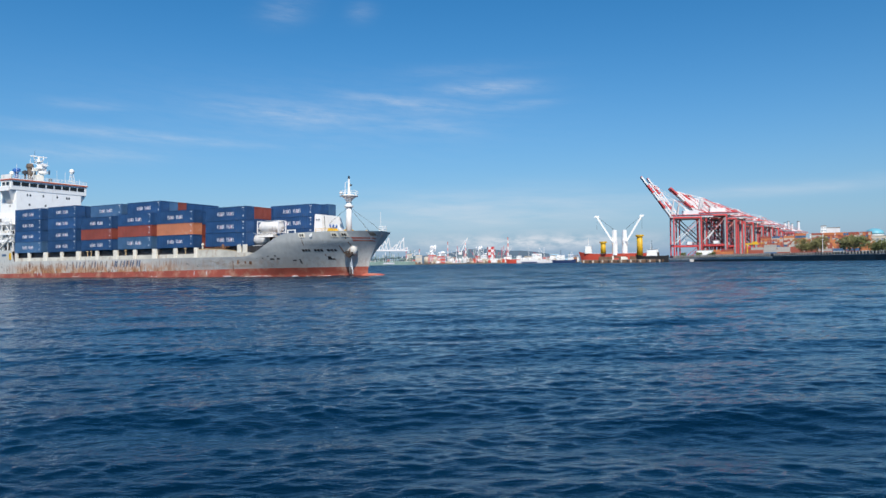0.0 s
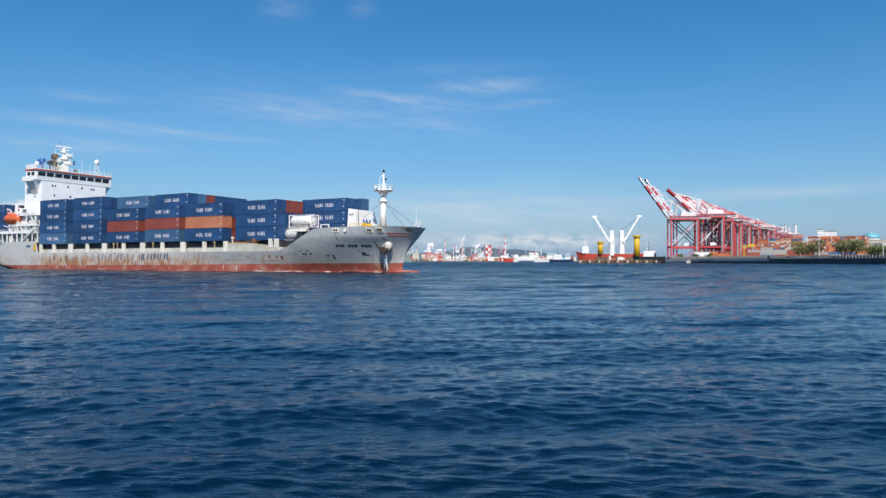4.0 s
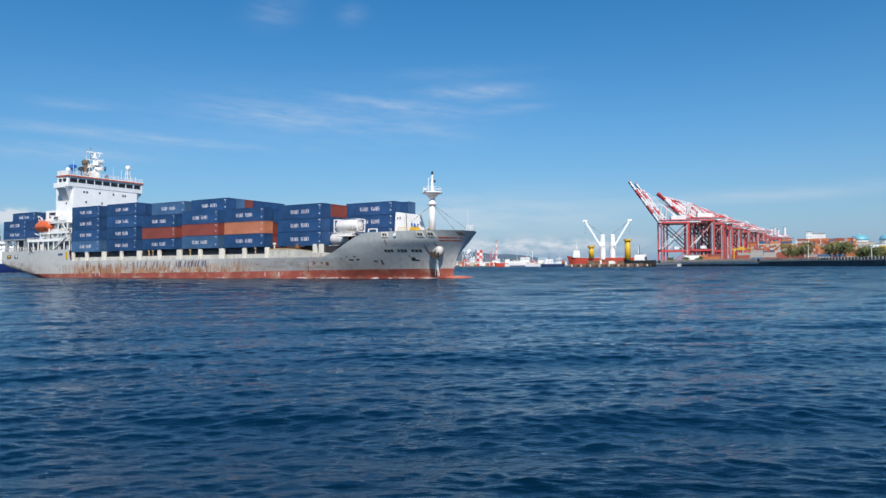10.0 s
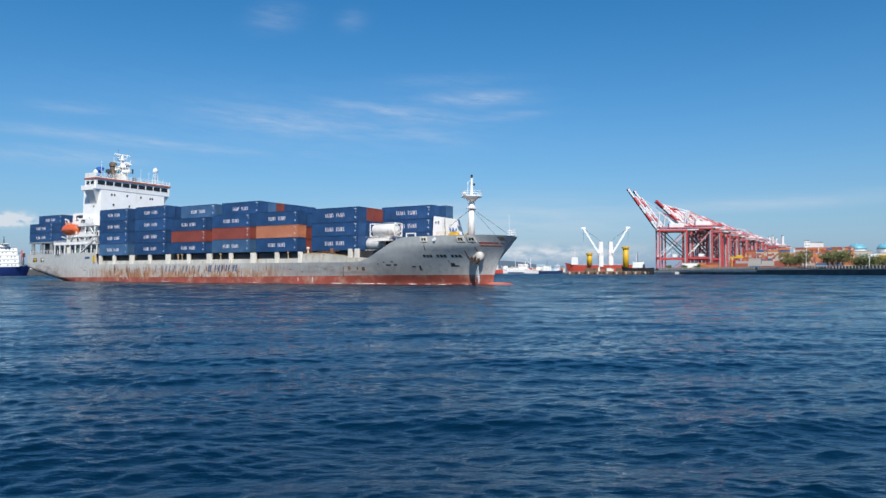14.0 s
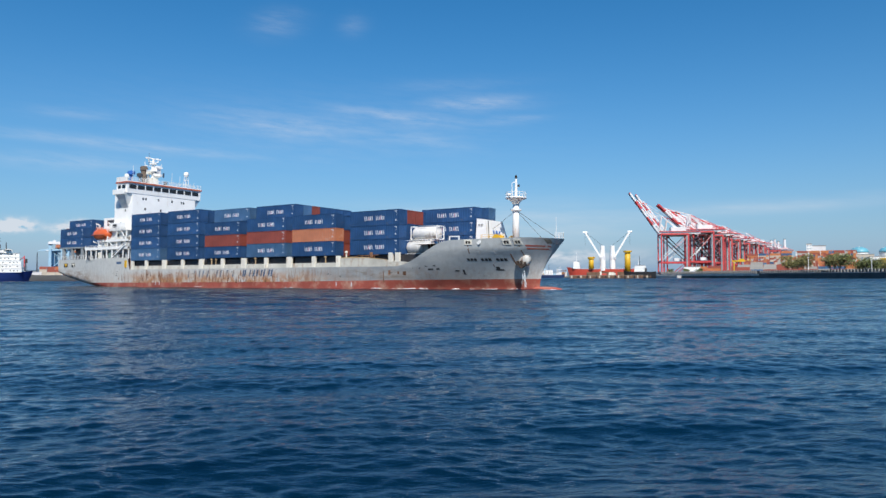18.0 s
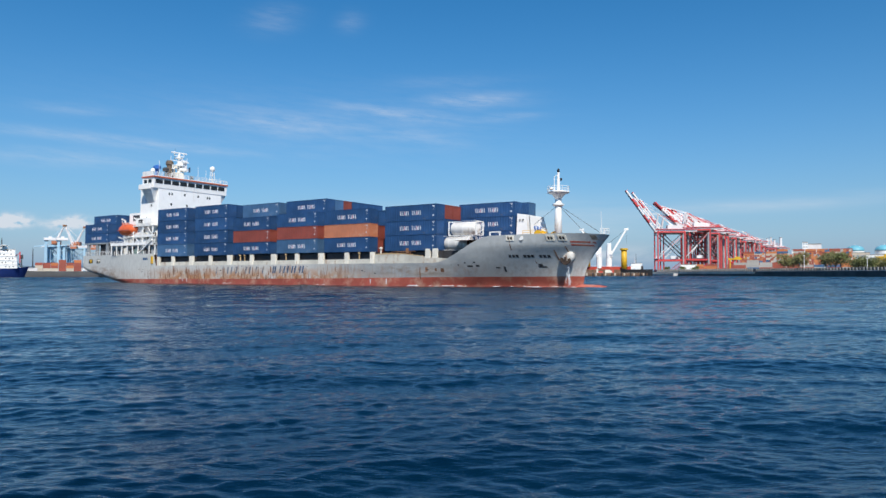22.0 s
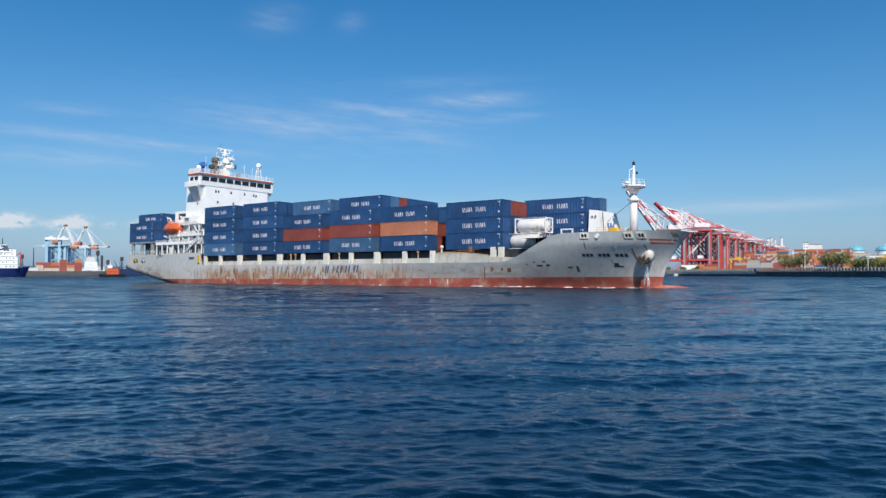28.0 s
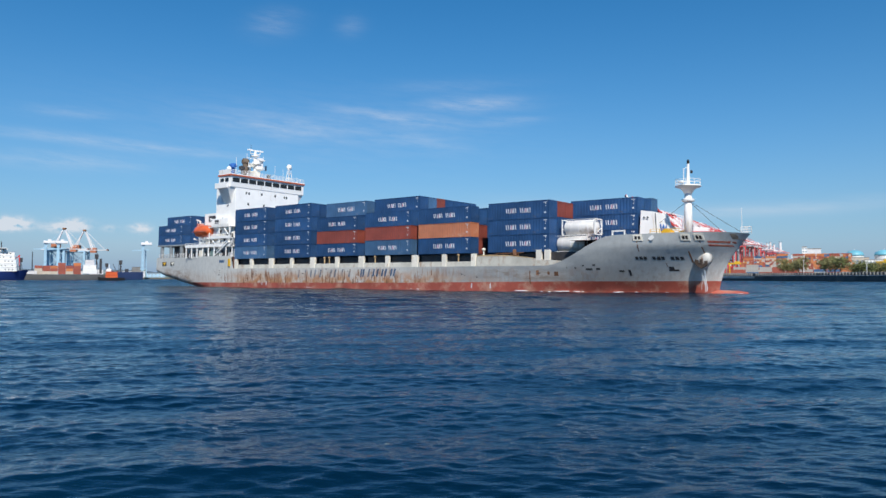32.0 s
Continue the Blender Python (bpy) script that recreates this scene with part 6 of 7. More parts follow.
def superstructure(parent, x0, x1, beam, z0, levels, lift=2.7, mat=WHITE, step=0.0):
    for k in range(levels):
        inset = 0.25 * k
        blk = part("deckhouse", Solid().box(x0 + step * k + inset, x1 - inset, -beam / 2 + inset, beam / 2 - inset, z0 + k * lift, z0 + (k + 1) * lift - 0.12, 0.08), mat, parent)
        n = max(3, int((beam - 2) / 2.2))
        for j in range(n):
            if (j * 7 + k * 3) % 5 in (1, 3):
                continue
            y = -beam / 2 + 1.2 + j * (beam - 2.4) / (n - 1) - 0.4
            part("window", Solid().box(x1 - inset - 0.02, x1 - inset + 0.06, y, y + 0.8, z0 + k * lift + 1.1, z0 + k * lift + 1.9), GLASS, blk)
        m = max(2, int((x1 - x0) / 2.6))
        for j in range(m):
            if (j * 5 + k * 2) % 4 == 1:
                continue
            xx = x0 + step * k + inset + 0.8 + j * (x1 - x0 - 2 * inset - 1.6) / m
            part("window", Solid().box(xx, xx + 0.8, -beam / 2 + inset - 0.06, -beam / 2 + inset + 0.02, z0 + k * lift + 1.1, z0 + k * lift + 1.9), GLASS, blk)
        part("deck_edge", Solid().box(x0 + step * k + inset - 0.5, x1 - inset + 0.5, -beam / 2 - 0.4 + inset, beam / 2 + 0.4 - inset, z0 + (k + 1) * lift - 0.12, z0 + (k + 1) * lift), mat, parent)


def vessel(name, label, m, length, beam, depth, hull_mat, category="ship"):
    ob = tagged(new(name), label, category)
    ob.matrix_basis = m
    part("hull", hull_form(length, beam, depth, hull_mat), hull_mat, ob, "", True)
    return ob


def mast_of(parent, x, y, z0, z1, mat=WHITE, r=0.3):
    part("mast", Solid().tube((x, y, z0), (x, y, z1), r, r * 0.5, 8).beam((x, y - 2, z0 + (z1 - z0) * 0.75), (x, y + 2, z0 + (z1 - z0) * 0.75), r * 0.7), mat, parent)


# heavy-lift ship: orange-red hull, two white deck cranes, yellow columns
D = 900.0
NAVY = material("navy_hull_paint", (0.02, 0.045, 0.13), 0.5, 0, 0.12, 0.1)
RED_HULL = material("orange_red_hull_paint", (0.56, 0.075, 0.045), 0.5, 0, 0.12, 0.1)
WOODY = material("brown_timber_and_rust", (0.20, 0.115, 0.07), 0.8, 0, 0.3, 0.3)
lifter = vessel("heavy_lift_ship", "orange-red heavy-lift ship with two white deck cranes", facing(12.1, D, 0, 180), 78, 16, 10.8, RED_HULL)
superstructure(lifter, 28, 36, 13, 11.5, 3, 3.0, WHITE)
mast_of(lifter, 32, 0, 20.5, 31.0)
part("pipe_rail", rail((-36, 6.5, 10.9), (26, 7.5, 10.9), 1.4, 2.5), CRANE_WHITE, lifter)
part("hull_band", Solid().box(-41, 20, 8.0, 8.3, 3.0, 7.5), WOODY, lifter, "brown rubbing band")


def deck_crane(m, out, label):
    ob = tagged(new("deck_crane"), label, "crane", "white deck cranes")
    ob.matrix_basis = m
    part("pedestal", Solid().lathe((0, 0, 0), [(3.3, 0), (3.2, 14), (2.9, 20), (2.6, 29), (2.3, 29.4)], 8), WHITE, ob, "white crane pedestal")
    part("crane_house", Solid().box(-2.4 - (1.4 if out < 0 else 0), 2.4 + (1.4 if out > 0 else 0), -3, 3, 13.0, 18.0, 0.3), CRANE_WHITE, ob)
    tip = Vector((out * 20, 0, 45.5))
    for y in (-1.4, 1.4):
        part("jib", Solid().beam((out * 2.0, y, 15.5), (tip.x, y * 0.5, tip.z), 2.0, 5.6, (0, 1, 0)), WHITE, ob, "white box jib")
    part("jib_head", Solid().box(tip.x - 2.6, tip.x + 2.6, -1.5, 1.5, tip.z - 1.0, tip.z + 1.2, 0.2), WHITE, ob)
    for y in (-0.8, 0.8):
        part("hoist_wire", Solid().beam((0, y, 29.5), (tip.x, y, tip.z), 0.25), DARK, ob)
    part("fall_wire", Solid().beam((tip.x, 0, tip.z), (tip.x, 0, 30), 0.2), DARK, ob)
    return ob


deck_crane(facing(12.0, D - 6, 9), -1, "white deck crane with its jib raised over the bow")
deck_crane(facing(12.72, D - 4, 9), 1, "white deck crane with its jib raised over the stern")
for a, w, z0, h in ((11.15, 3.1, 11.0, 14.0), (13.82, 3.5, 6.5, 25.5)):
    ob = tagged(new("yellow_column"), "yellow transition piece standing on deck", "steel column", "yellow columns")
    ob.matrix_basis = facing(a, D - 8, z0)
    part("shaft", Solid().tube((0, 0, 0), (0, 0, h), w, w * 0.92, 20), YELLOW, ob, "", True)
    part("gallery", Solid().lathe((0, 0, h - 2.0), [(w * 0.9, 0), (w * 1.35, 0.2), (w * 1.35, 1.0), (w * 0.9, 1.1)], 20), YELLOW, ob)
    part("gallery_rail", Solid().lathe((0, 0, h - 0.9), [(w * 1.32, 0), (w * 1.35, 0), (w * 1.35, 1.1), (w * 1.32, 1.1)], 20), YELLOW, ob)
pontoon = tagged(new("work_barge"), "long low timber-decked work barge", "barge")
pontoon.matrix_basis = facing(12.6, D - 24, 0)
part("hull", Solid().hexa([(-44, -6, -1), (44, -6, -1), (44, 6, -1), (-44, 6, -1), (-48, -7, 3.4), (46, -7, 3.4), (46, 7, 3.4), (-48, 7, 3.4)]), WOODY, pontoon)
part("deck", Solid().box(-47.5, 45.5, -6.8, 6.8, 3.42, 3.7), CONCRETE, pontoon)
random.seed(5)
for i in range(26):
    x = -45 + i * 3.5
    part("fender", Solid().box(x, x + 1.6, -7.5, -6.5, 0.4, 3.2, 0.15), BUFF if i % 3 == 0 else WOODY if i % 3 == 1 else BLACK, pontoon)
for i in range(9):
    x = random.uniform(-20, 40)
    part("deck_cargo", Solid().box(x, x + random.uniform(2, 6), -4, 3, 3.7, 3.7 + random.uniform(1.5, 5), 0.1), random.choice((WOODY, CREAM, DARK, RED_HULL)), pontoon)
tug = vessel("harbour_tug", "dark-hulled harbour tug with a white wheelhouse", facing(14.75, D - 26, 0, 180), 34, 9, 7.4, BLACK, "tugboat")
superstructure(tug, -4, 7, 7, 6.0, 3, 2.8, WHITE)
mast_of(tug, 1, 0, 14, 25, DARK, 0.35)
part("funnel", Solid().box(-7, -4.5, -2, 2, 4.4, 11.5, 0.2), DARK, tug)
grey = vessel("grey_workboat", "pale grey workboat moored behind the tug", facing(14.6, D + 30, 0, 180), 34, 11, 7, CRANE_WHITE, "ship")
superstructure(grey, -9, 5, 9, 7, 3, 2.9, WHITE)
mast_of(grey, 0, 0, 15.6, 24.0)

# ---- far harbour ----
random.seed(14)
FAR = 1650.0


def smoke(m, n, w, h, seed):
    rng = random.Random(seed)
    s = Solid()
    for i in range(n):
        t = rng.random()
        r = rng.uniform(0.10, 0.20) * w * (0.4 + 0.7 * t)
        c = (rng.gauss(0, 0.25) * w + t * w * 0.5, rng.gauss(0, 2), t * h)
        s.lathe(c, [(r * 0.3, -r), (r * 0.85, -r * 0.55), (r, 0), (r * 0.8, r * 0.6), (r * 0.25, r * 0.95)], 10)
    ob = tagged(new("steam_cloud", s.mesh("steam_cloud", STEAM, True)), "white steam billowing over the works", "steam", kind="stuff")
    ob.matrix_basis = m
    return ob


smoke(facing(-2.0, 2350, 22), 110, 22, 34, 1)
smoke(facing(-1.3, 2380, 18), 70, 20, 20, 2)
smoke(facing(1.7, 2350, 24), 70, 13, 30, 3)
smoke(facing(2.15, 2360, 16), 40, 12, 16, 4)
works = tagged(new("floating_dock"), "grey-green dredging plant with a white lattice boom", "floating plant")
works.matrix_basis = facing(-4.9, FAR - 60, 0)
part("pontoon", Solid().box(-55, 48, -8, 8, -1, 7.5, 0.3), GREEN_GREY, works)
part("pontoon_side", Solid().box(-20, 3, -8.3, -7.9, 2.5, 5.5), LETTER_WHITE, works, "pale panel on the side")
for i in range(44):
    x = -54 + i * 2.3
    h = random.uniform(8, 22) if i < 30 else random.uniform(4, 12)
    part("frame_post", Solid().beam((x, random.uniform(-5, 5), 7.5), (x + random.uniform(-2, 2), random.uniform(-5, 5), 7.5 + h), 0.9), random.choice((GREEN_GREY, GREEN_GREY, CRANE_WHITE)), works)
    part("frame_deck", Solid().box(x - 2.2, x + 2.2, -6, 6, 7.5 + h * 0.5, 7.5 + h * 0.5 + 1.0), GREEN_GREY, works)
part("boom", Solid().beam((-42, 0, 32), (34, 0, 31), 3.0, 3.0), CRANE_WHITE, works, "white lattice boom")
for i in range(9):
    x = -38 + i * 7
    part("boom_lattice", Solid().beam((x, 0, 32), (x + 6 + i, 0, 38 + (i % 4) * 7), 1.5).beam((x + 6 + i, 0, 38 + (i % 4) * 7), (x + 13, 0, 32), 1.5), CRANE_WHITE, works)
part("house", Solid().box(-58, -48, -5, 5, 7.5, 22, 0.3), WHITE, works)
part("launch", hull_form(12, 4, 2.4, WHITE), WHITE, works)

tank = tagged(new("chequered_tank"), "red and white chequered gas holder", "tank")
tank.matrix_basis = facing(2.68, 2250, 2.6)
for i in range(4):
    for j in range(8):
        t0, t1 = 2 * math.pi * j / 8, 2 * math.pi * (j + 1) / 8
        r, z0, z1 = 12.5, 14 + i * 8.5, 14 + (i + 1) * 8.5
        part("panel", Solid().hexa([(r * math.cos(t0), r * math.sin(t0), z0), (r * math.cos(t1), r * math.sin(t1), z0), (0.9 * r * math.cos(t1), 0.9 * r * math.sin(t1), z0), (0.9 * r * math.cos(t0), 0.9 * r * math.sin(t0), z0),
                                    (r * math.cos(t0), r * math.sin(t0), z1), (r * math.cos(t1), r * math.sin(t1), z1), (0.9 * r * math.cos(t1), 0.9 * r * math.sin(t1), z1), (0.9 * r * math.cos(t0), 0.9 * r * math.sin(t0), z1)]),
             RED if (i + j) % 2 else CRANE_WHITE, tank)
part("base", Solid().tube((0, 0, 0), (0, 0, 14), 12, 12, 18), CRANE_WHITE, tank)
jib = tagged(new("slewing_crane"), "white slewing dock crane with a raised jib", "crane")
jib.matrix_basis = facing(0.3, 1950, 2.6)
for x, y in ((-6, -4), (6, -4), (6, 4), (-6, 4)):
    part("leg", Solid().beam((x, y, 0), (x * 0.4, y * 0.4, 22), 1.6), GREEN_GREY, jib)
part("cab", Solid().box(-5, 5, -4, 4, 22, 29, 0.4), CRANE_WHITE, jib)
part("jib", Solid().beam((2, 0, 27), (20, 0, 66), 1.8), CRANE_WHITE, jib)
part("stay", Solid().beam((-3, 0, 40), (20, 0, 66), 0.6).beam((-3, 0, 29), (-3, 0, 40), 1.2), CRANE_WHITE, jib)

for i in range(26):
    a = random.uniform(-4.2, 9)
    d = random.uniform(1980, 2250)
    h = random.uniform(16, 44)
    ob = tagged(new("dock_mast"), "slim red and white dockside mast or derrick", "mast", "dockside masts")
    ob.matrix_basis = facing(a, d, 2.6)
    part("post", Solid().beam((0, 0, 0), (0, 0, h), 1.2), random.choice((CRANE_WHITE, RED, GREEN_GREY)), ob)
    part("arm", Solid().beam((0, 0, h * 0.55), (random.choice((-1, 1)) * random.uniform(6, 16), 0, h * random.uniform(0.8, 1.15)), 0.9), random.choice((CRANE_WHITE, RED, CRANE_WHITE)), ob)
    part("house", Solid().box(-4, 4, -3, 3, 0, h * 0.3, 0.2), random.choice((CRANE_WHITE, BUFF, RED_HULL)), ob)

for i in range(44):     # hoists, pipe frames and stacked plant in front of the sheds
    a = random.uniform(-5.5, 9.3)
    ob = tagged(new("dock_plant"), "pale rusty dockside hoist and pipe frame", "plant", "dockside plant")
    ob.matrix_basis = facing(a, random.uniform(1930, 2080), 2.6)
    w, h = random.uniform(4, 14), random.uniform(5, 20)
    fr = Solid()
    for x in (-w / 2, 0, w / 2):
        fr.beam((x, 0, 0), (x * 0.8, 0, h), 0.8)
    fr.beam((-w / 2, 0, h * 0.6), (w / 2, 0, h), 0.7).beam((-w / 2, 0, h * 0.95), (w / 2, 0, h * 0.95), 0.9)
    part("frame", fr, random.choice((CRANE_WHITE, CRANE_WHITE, BUFF, RUSTY, GREY_STEEL, RED)), ob)
    part("cabin", Solid().box(-w * 0.4, w * 0.3, -2, 3, 0, h * random.uniform(0.25, 0.7), 0.1), random.choice((BUFF, CRANE_WHITE, WHITE, RUSTY, DARK)), ob)

# sheds, tanks and low works along the far quays
SHED_TONES = (BUFF, CRANE_WHITE, WHITE, CONCRETE, RED_HULL, GREEN_GREY, WOODY, PALE_BLUE)
for i in range(46):
    a = -19 + i * 0.74 + random.uniform(-0.2, 0.2)
    d = 1350 + (a + 19) * 38 + random.uniform(30, 240)
    if a < -6:
        d += 120
    w, h = random.uniform(14, 38), random.uniform(7, 19) * (1.5 if a > -4 else 1.0)
    block_building("quay_shed", "low pale and rust-coloured quayside shed", facing(a, d, 2.6), w, 18, h, random.choice(SHED_TONES), 2, 6)
for i in range(12):
    a = random.uniform(-3, 9)
    ob = tagged(new("storage_tank"), "round pale storage tank on the far shore", "tank", "far storage tanks")
    ob.matrix_basis = facing(a, random.uniform(2150, 2300), 2.6)
    r, h = random.uniform(7, 11), random.uniform(10, 20)
    part("shell", Solid().tube((0, 0, 0), (0, 0, h), r, r, 20), random.choice((CRANE_WHITE, WHITE, BUFF)), ob, "", True)
    part("roof", Solid().lathe((0, 0, h), [(r * 1.01, 0), (r * 0.6, 1.6), (0.3, 2.3)], 20), CONCRETE, ob, "", True)
red_ship = vessel("red_cargo_ship", "red and white cargo ship lying at the far quay", facing(4.5, 1720, 0, 180), 38, 12, 9, RED_HULL)
superstructure(red_ship, -15, -4, 11, 9, 3, 2.8, WHITE)
mast_of(red_ship, -10, 0, 17, 26, RED)
mast_of(red_ship, 10, 0, 9, 20, CRANE_WHITE)
ferry = vessel("white_ferry", "white ferry with a blue hull band", facing(5.7, 1640, 0), 62, 10, 7, CRANE_WHITE)
part("band", Solid().box(-20, 14, -5.3, -5.0, 1.0, 3.0), NAVY, ferry)
superstructure(ferry, -24, 16, 9, 7, 2, 2.8, WHITE)
superstructure(ferry, -14, 2, 8, 12.6, 1, 2.8, BUFF)
mast_of(ferry, -4, 0, 11, 40, CRANE_WHITE, 0.5)
red2 = vessel("pale_coaster", "small pale grey coaster with white upper works", facing(7.0, 1700, 0, 180), 34, 10, 6, CRANE_WHITE)
superstructure(red2, -14, -4, 9, 7, 3, 2.9, WHITE)
coaster = vessel("dark_coaster", "dark-hulled coaster with white wheelhouse", facing(8.2, 1250, 0), 38, 9, 5.0, NAVY)
superstructure(coaster, -12, 2, 8, 5, 3, 2.8, WHITE)
mast_of(coaster, -5, 0, 13, 22, DARK, 0.35)

# ---- shore to port side of the view: moored ships and pale blue cranes ----
bulk = vessel("blue_cargo_ship", "deep blue cargo ship with white accommodation block", facing(-31.9, 705, 0), 64, 20, 7.0, material("deep_blue_hull_paint", (0.012, 0.035, 0.17), 0.5, 0, 0.12, 0.1))
superstructure(bulk, 2, 27, 18, 7.2, 3, 3.3, WHITE)
superstructure(bulk, 6, 25.5, 16, 17.1, 2, 3.0, WHITE)
superstructure(bulk, 9, 20, 18, 23.1, 1, 2.6, WHITE)
part("bridge_wing", Solid().box(15, 19, -11.5, 11.5, 25.6, 26.2, 0.1), WHITE, bulk)
part("after_mast", Solid().beam((10.5, 0, 26), (10.5, 0, 37), 0.6).beam((8.6, 0, 33), (12.4, 0, 33), 0.4).beam((9.2, 0, 35), (11.8, 0, 35), 0.35), DARK, bulk)
part("foredeck", Solid().box(24, 28.5, -6, 6, 6.5, 12, 0.2), WHITE, bulk)
mast_of(bulk, 16, 0, 26, 32, DARK, 0.5)
part("funnel", Solid().box(6, 12, -3, 3, 25, 30, 0.3), DARK, bulk)
part("cargo_crane", Solid().beam((29, 0, 9), (29, 0, 21), 0.8).beam((29, 0, 20), (22, 0, 15), 0.6), RED, bulk)

feeder = vessel("feeder_ship", "grey feeder ship loaded with orange and brown containers", facing(-27.0, 770, 0, 180), 66, 13, 5.2, material("grey_feeder_hull_paint", (0.13, 0.13, 0.13), 0.6, 0, 0.15, 0.1))
part("bow_bulwark", Solid().hexa([(20, -6, 5), (33, -1.5, 6), (33, 1.5, 6), (20, 6, 5), (20, -6.4, 8.2), (36, -1.8, 9.0), (36, 1.8, 9.0), (20, 6.4, 8.2)]), CRANE_WHITE, feeder)
superstructure(feeder, -29, -17, 12, 6, 3, 2.7, WHITE)
superstructure(feeder, -27, -19, 11, 14.1, 2, 2.4, CRANE_WHITE)
part("funnel", Solid().box(-33.5, -31.5, -2, 2, 6, 20, 0.2), DARK, feeder)
mast_of(feeder, 24, 0, 8, 26, DARK, 0.55)
mast_of(feeder, -29.5, 0, 19, 25, DARK, 0.4)
random.seed(77)
FEEDER_POSE = facing(-27.0, 770, 0, 180)
for i in range(12):
    n = random.choice((2, 3, 3, 4))
    st = yard_stack(FEEDER_POSE @ pose(-12.6 + i % 6 * 6.3, (4.3, 1.2)[i // 6], 5.3), n, [random.choice("orrrrbk") for _ in range(n)])
    for c in st.children:
        c.scale = (0.5, 1, 1)
    tagged(st, "short stack of orange and brown boxes on the feeder ship", "container stack", "boxes on the feeder ship")
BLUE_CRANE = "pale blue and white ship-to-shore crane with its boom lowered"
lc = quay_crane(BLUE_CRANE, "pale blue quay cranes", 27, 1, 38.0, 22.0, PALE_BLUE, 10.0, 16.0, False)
for i, (a, d, turn) in enumerate(((-26.75, 1160, 160), (-25.5, 1190, 160))):
    m = facing(a, d, 2.6, turn)
    if i == 0:
        lc.matrix_basis = m
    else:
        copy_thing(lc, m)
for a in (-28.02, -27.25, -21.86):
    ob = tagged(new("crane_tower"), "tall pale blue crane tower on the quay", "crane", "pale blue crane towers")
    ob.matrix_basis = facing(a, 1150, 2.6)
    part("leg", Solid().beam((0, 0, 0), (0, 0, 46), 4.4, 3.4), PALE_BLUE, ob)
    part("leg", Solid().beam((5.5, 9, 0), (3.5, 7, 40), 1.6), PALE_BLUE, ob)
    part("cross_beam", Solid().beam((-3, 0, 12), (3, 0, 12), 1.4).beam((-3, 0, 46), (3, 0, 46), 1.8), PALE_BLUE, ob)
    part("head", Solid().box(-2.5, 12, -4, 4, 46.5, 50, 0.3).box(3, 7, -3, 3, 50, 52, 0.2), CRANE_WHITE, ob)
    part("arm", Solid().beam((-14, 0, 38), (10, 0, 40), 1.4), PALE_BLUE, ob)
otug = vessel("orange_tug", "small tug with an orange and white house", facing(-23.85, 620, 0, 180), 18, 6.5, 2.2, BLACK, "tugboat")
superstructure(otug, -4, 4.5, 5, 2.2, 2, 2.3, LIFEBOAT)
part("wheelhouse", Solid().box(0.5, 4, -2, 2, 6.8, 9.0, 0.15), WHITE, otug)
mast_of(otug, 2, 0, 9, 12.5)
dark2 = vessel("navy_coaster", "navy-hulled coaster moored under the cranes", facing(-22.9, 900, 0, 180), 34, 9, 8.5, NAVY)
superstructure(dark2, -14, -5, 8, 8.5, 2, 2.8, CONCRETE)
part("deck_gear", Solid().beam((10, 0, 8), (14, 0, 17), 0.7).beam((10, 0, 8), (5, 0, 15), 0.6).box(-2, 2, -3, 3, 8.4, 12, 0.2), DARK, dark2)
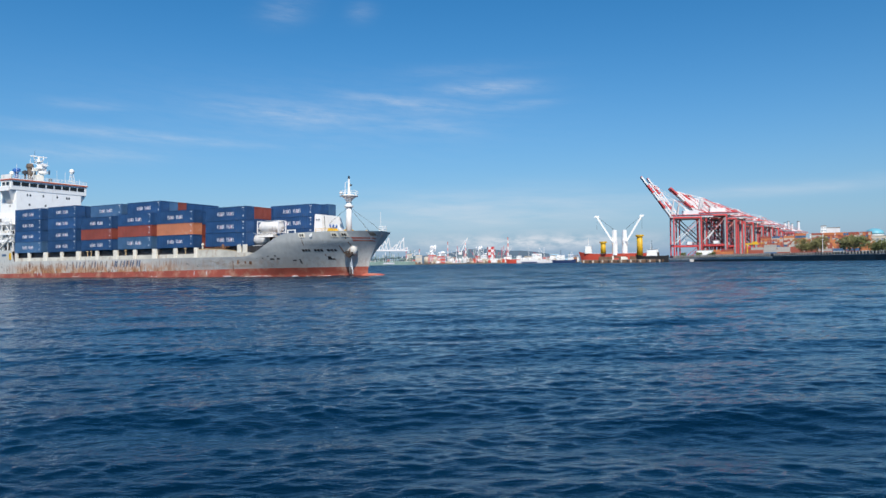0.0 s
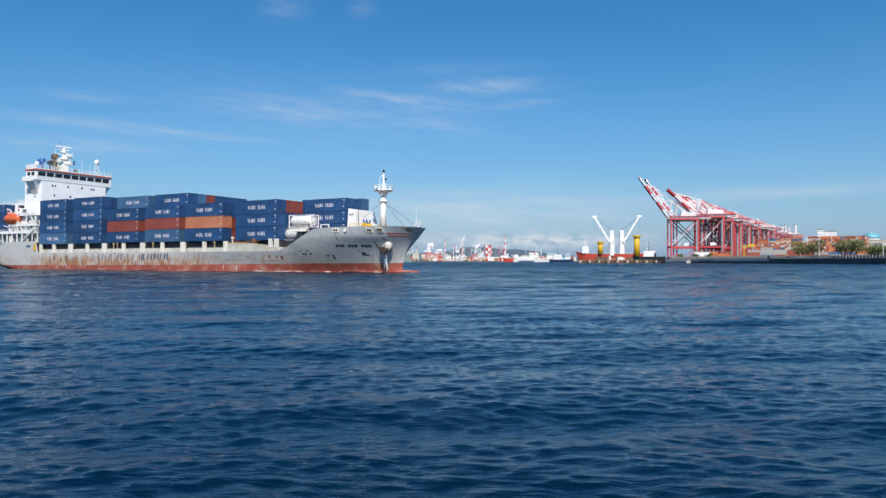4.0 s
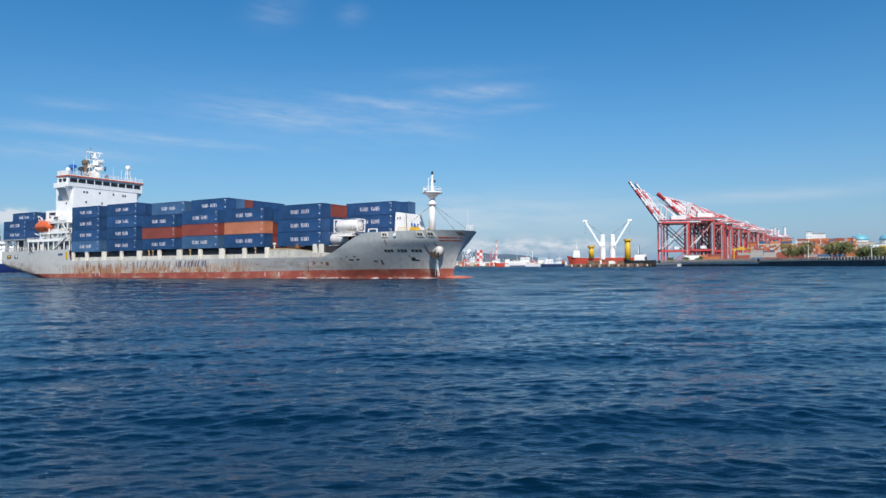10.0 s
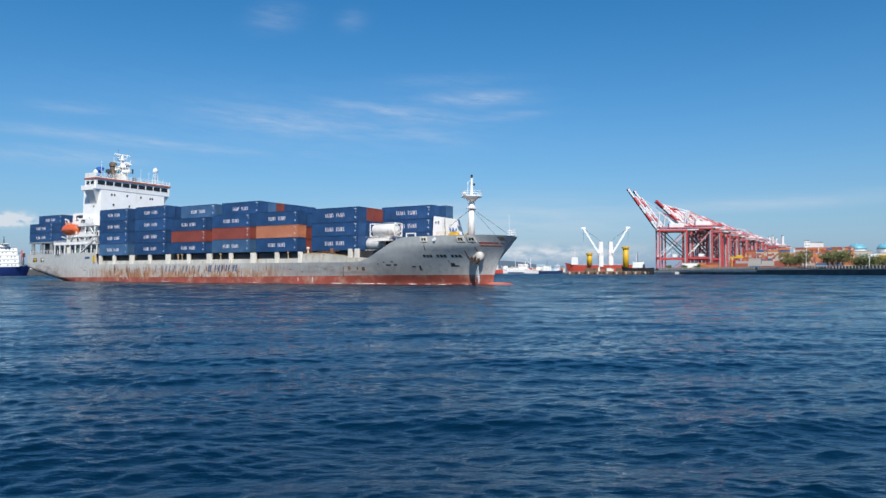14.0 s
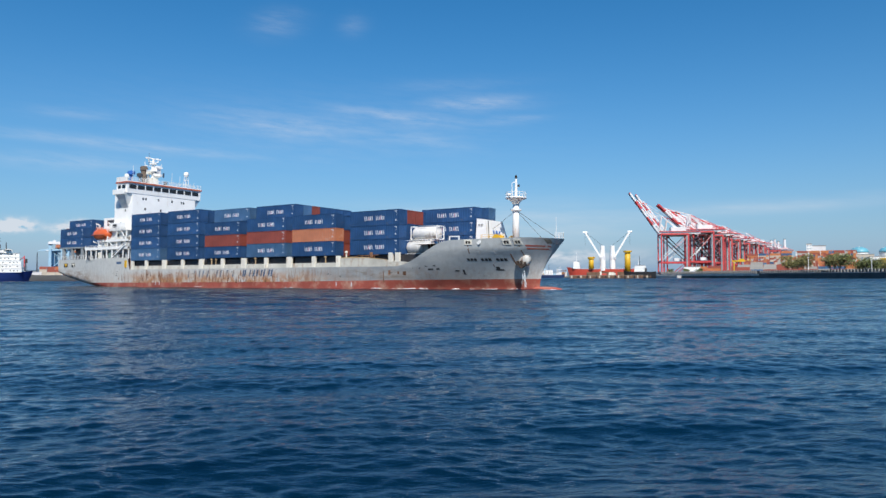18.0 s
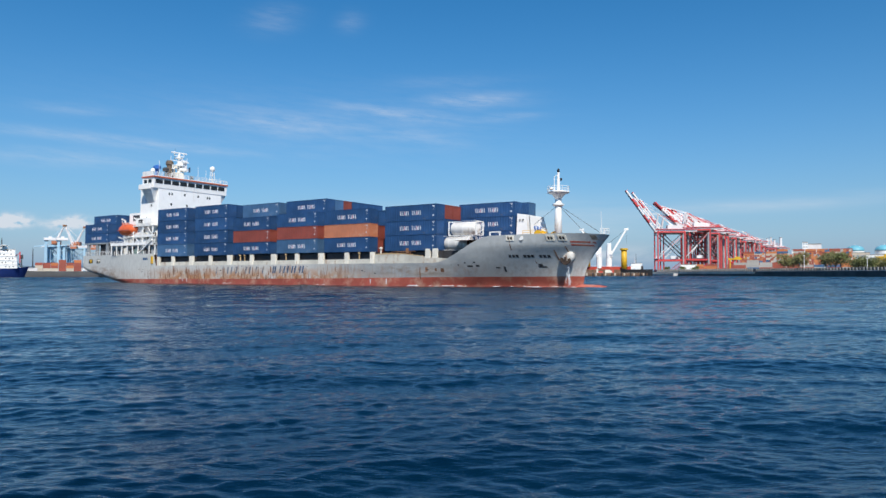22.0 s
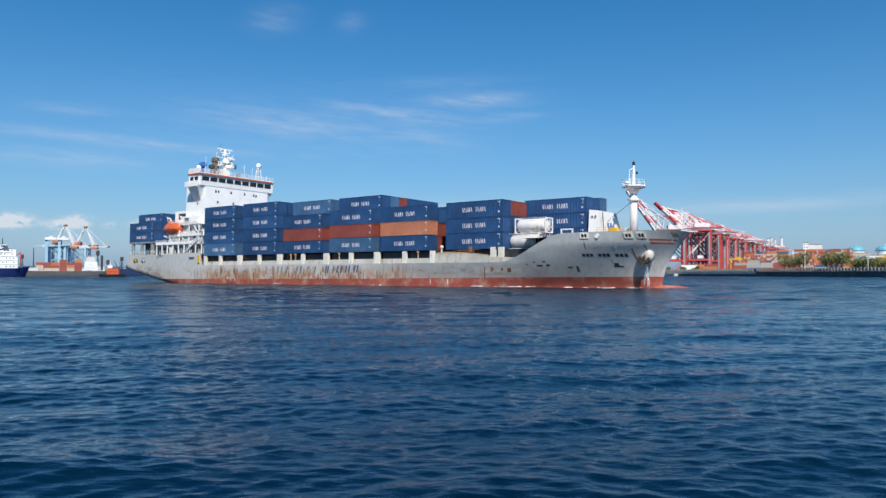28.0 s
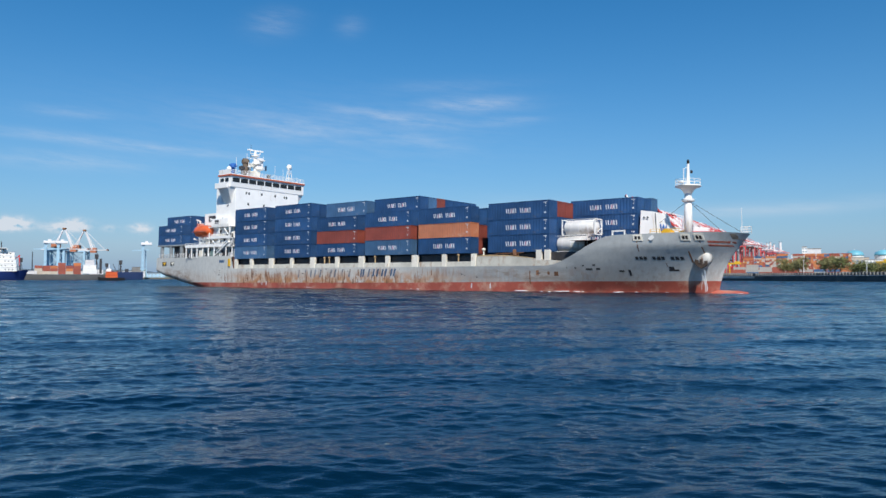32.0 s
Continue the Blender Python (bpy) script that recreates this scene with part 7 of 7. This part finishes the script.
for a, d, top in ((-24.85, 880, 27), (-24.2, 980, 19), (-29.45, 1000, 25), (-23.3, 940, 22)):
    ob = tagged(new("harbour_mast"), "dark steel light mast on the quay", "mast", "dark masts on the quay")
    ob.matrix_basis = facing(a, d, 0)
    part("pole", Solid().tube((0, 0, 0), (0, 0, top), 0.8, 0.5, 8), DARK, ob)
    part("lamp_frame", Solid().box(-1.8, 1.8, -0.8, 0.8, top - 4.5, top + 0.4, 0.1), DARK, ob)
    part("stay", Solid().beam((0, 0, top * 0.8), (4, 0, 2.6), 0.3), DARK, ob)
grey2 = vessel("grey_workboat", "grey workboat with a low wheelhouse beside the quay", facing(-24.6, 860, 0), 30, 8, 5.5, CONCRETE_DARK, "boat")
superstructure(grey2, -9, 3, 7, 5.5, 2, 2.6, CRANE_WHITE)
block_building("quay_shed", "pale green-white shed behind the quay", facing(-22.45, 1000, 2.6), 26, 14, 7.5, CRANE_WHITE, 2, 5)
mast_of(dark2, 8, 0, 9, 20, DARK, 0.35)
for i in range(24):
    a = -40 + i * 0.9 + random.uniform(-0.2, 0.2)
    block_building("quay_shed", "low grey and buff shed behind the quay", facing(a, 1250 + random.uniform(0, 250), 2.6), random.uniform(12, 30), 16, random.uniform(6, 15), random.choice((BUFF, CRANE_WHITE, CONCRETE, GREEN_GREY, PALE_BLUE)), 2, 5)


# ---- what moves ----
SHIP_WAY = [(t, pose(x, y, 0, -0.89, 0.10, turn)) for t, x, y, turn in (
    (0, -62.94, 178.92, -30.00), (2, -58.70, 177.41, -30.50), (4, -54.46, 175.85, -31.01), (6, -50.22, 174.24, -31.53), (8, -46.00, 172.57, -32.08), (10, -41.80, 170.83, -32.64), (12, -37.60, 169.03, -33.22), (14, -33.43, 167.15, -33.81), (16, -29.27, 165.20, -34.43), (18, -25.13, 163.16, -35.07), (20, -21.02, 161.05, -35.73), (22, -16.93, 158.84, -36.41), (24, -12.87, 156.54, -37.11), (26, -8.83, 154.13, -37.83), (28, -4.83, 151.63, -38.58), (30, -0.86, 149.02, -39.36), (32, 3.08, 146.30, -40.16))]


def motions():
    walk(ship, SHIP_WAY)
    for ob, m in MOVERS:
        walk(ob, [(t, w @ m) for t, w in SHIP_WAY])
    walk(water, [(0, pose(-12, 0, 0)), (16, pose(0, 0, 0)), (32, pose(12, 0, 0))])


motions()
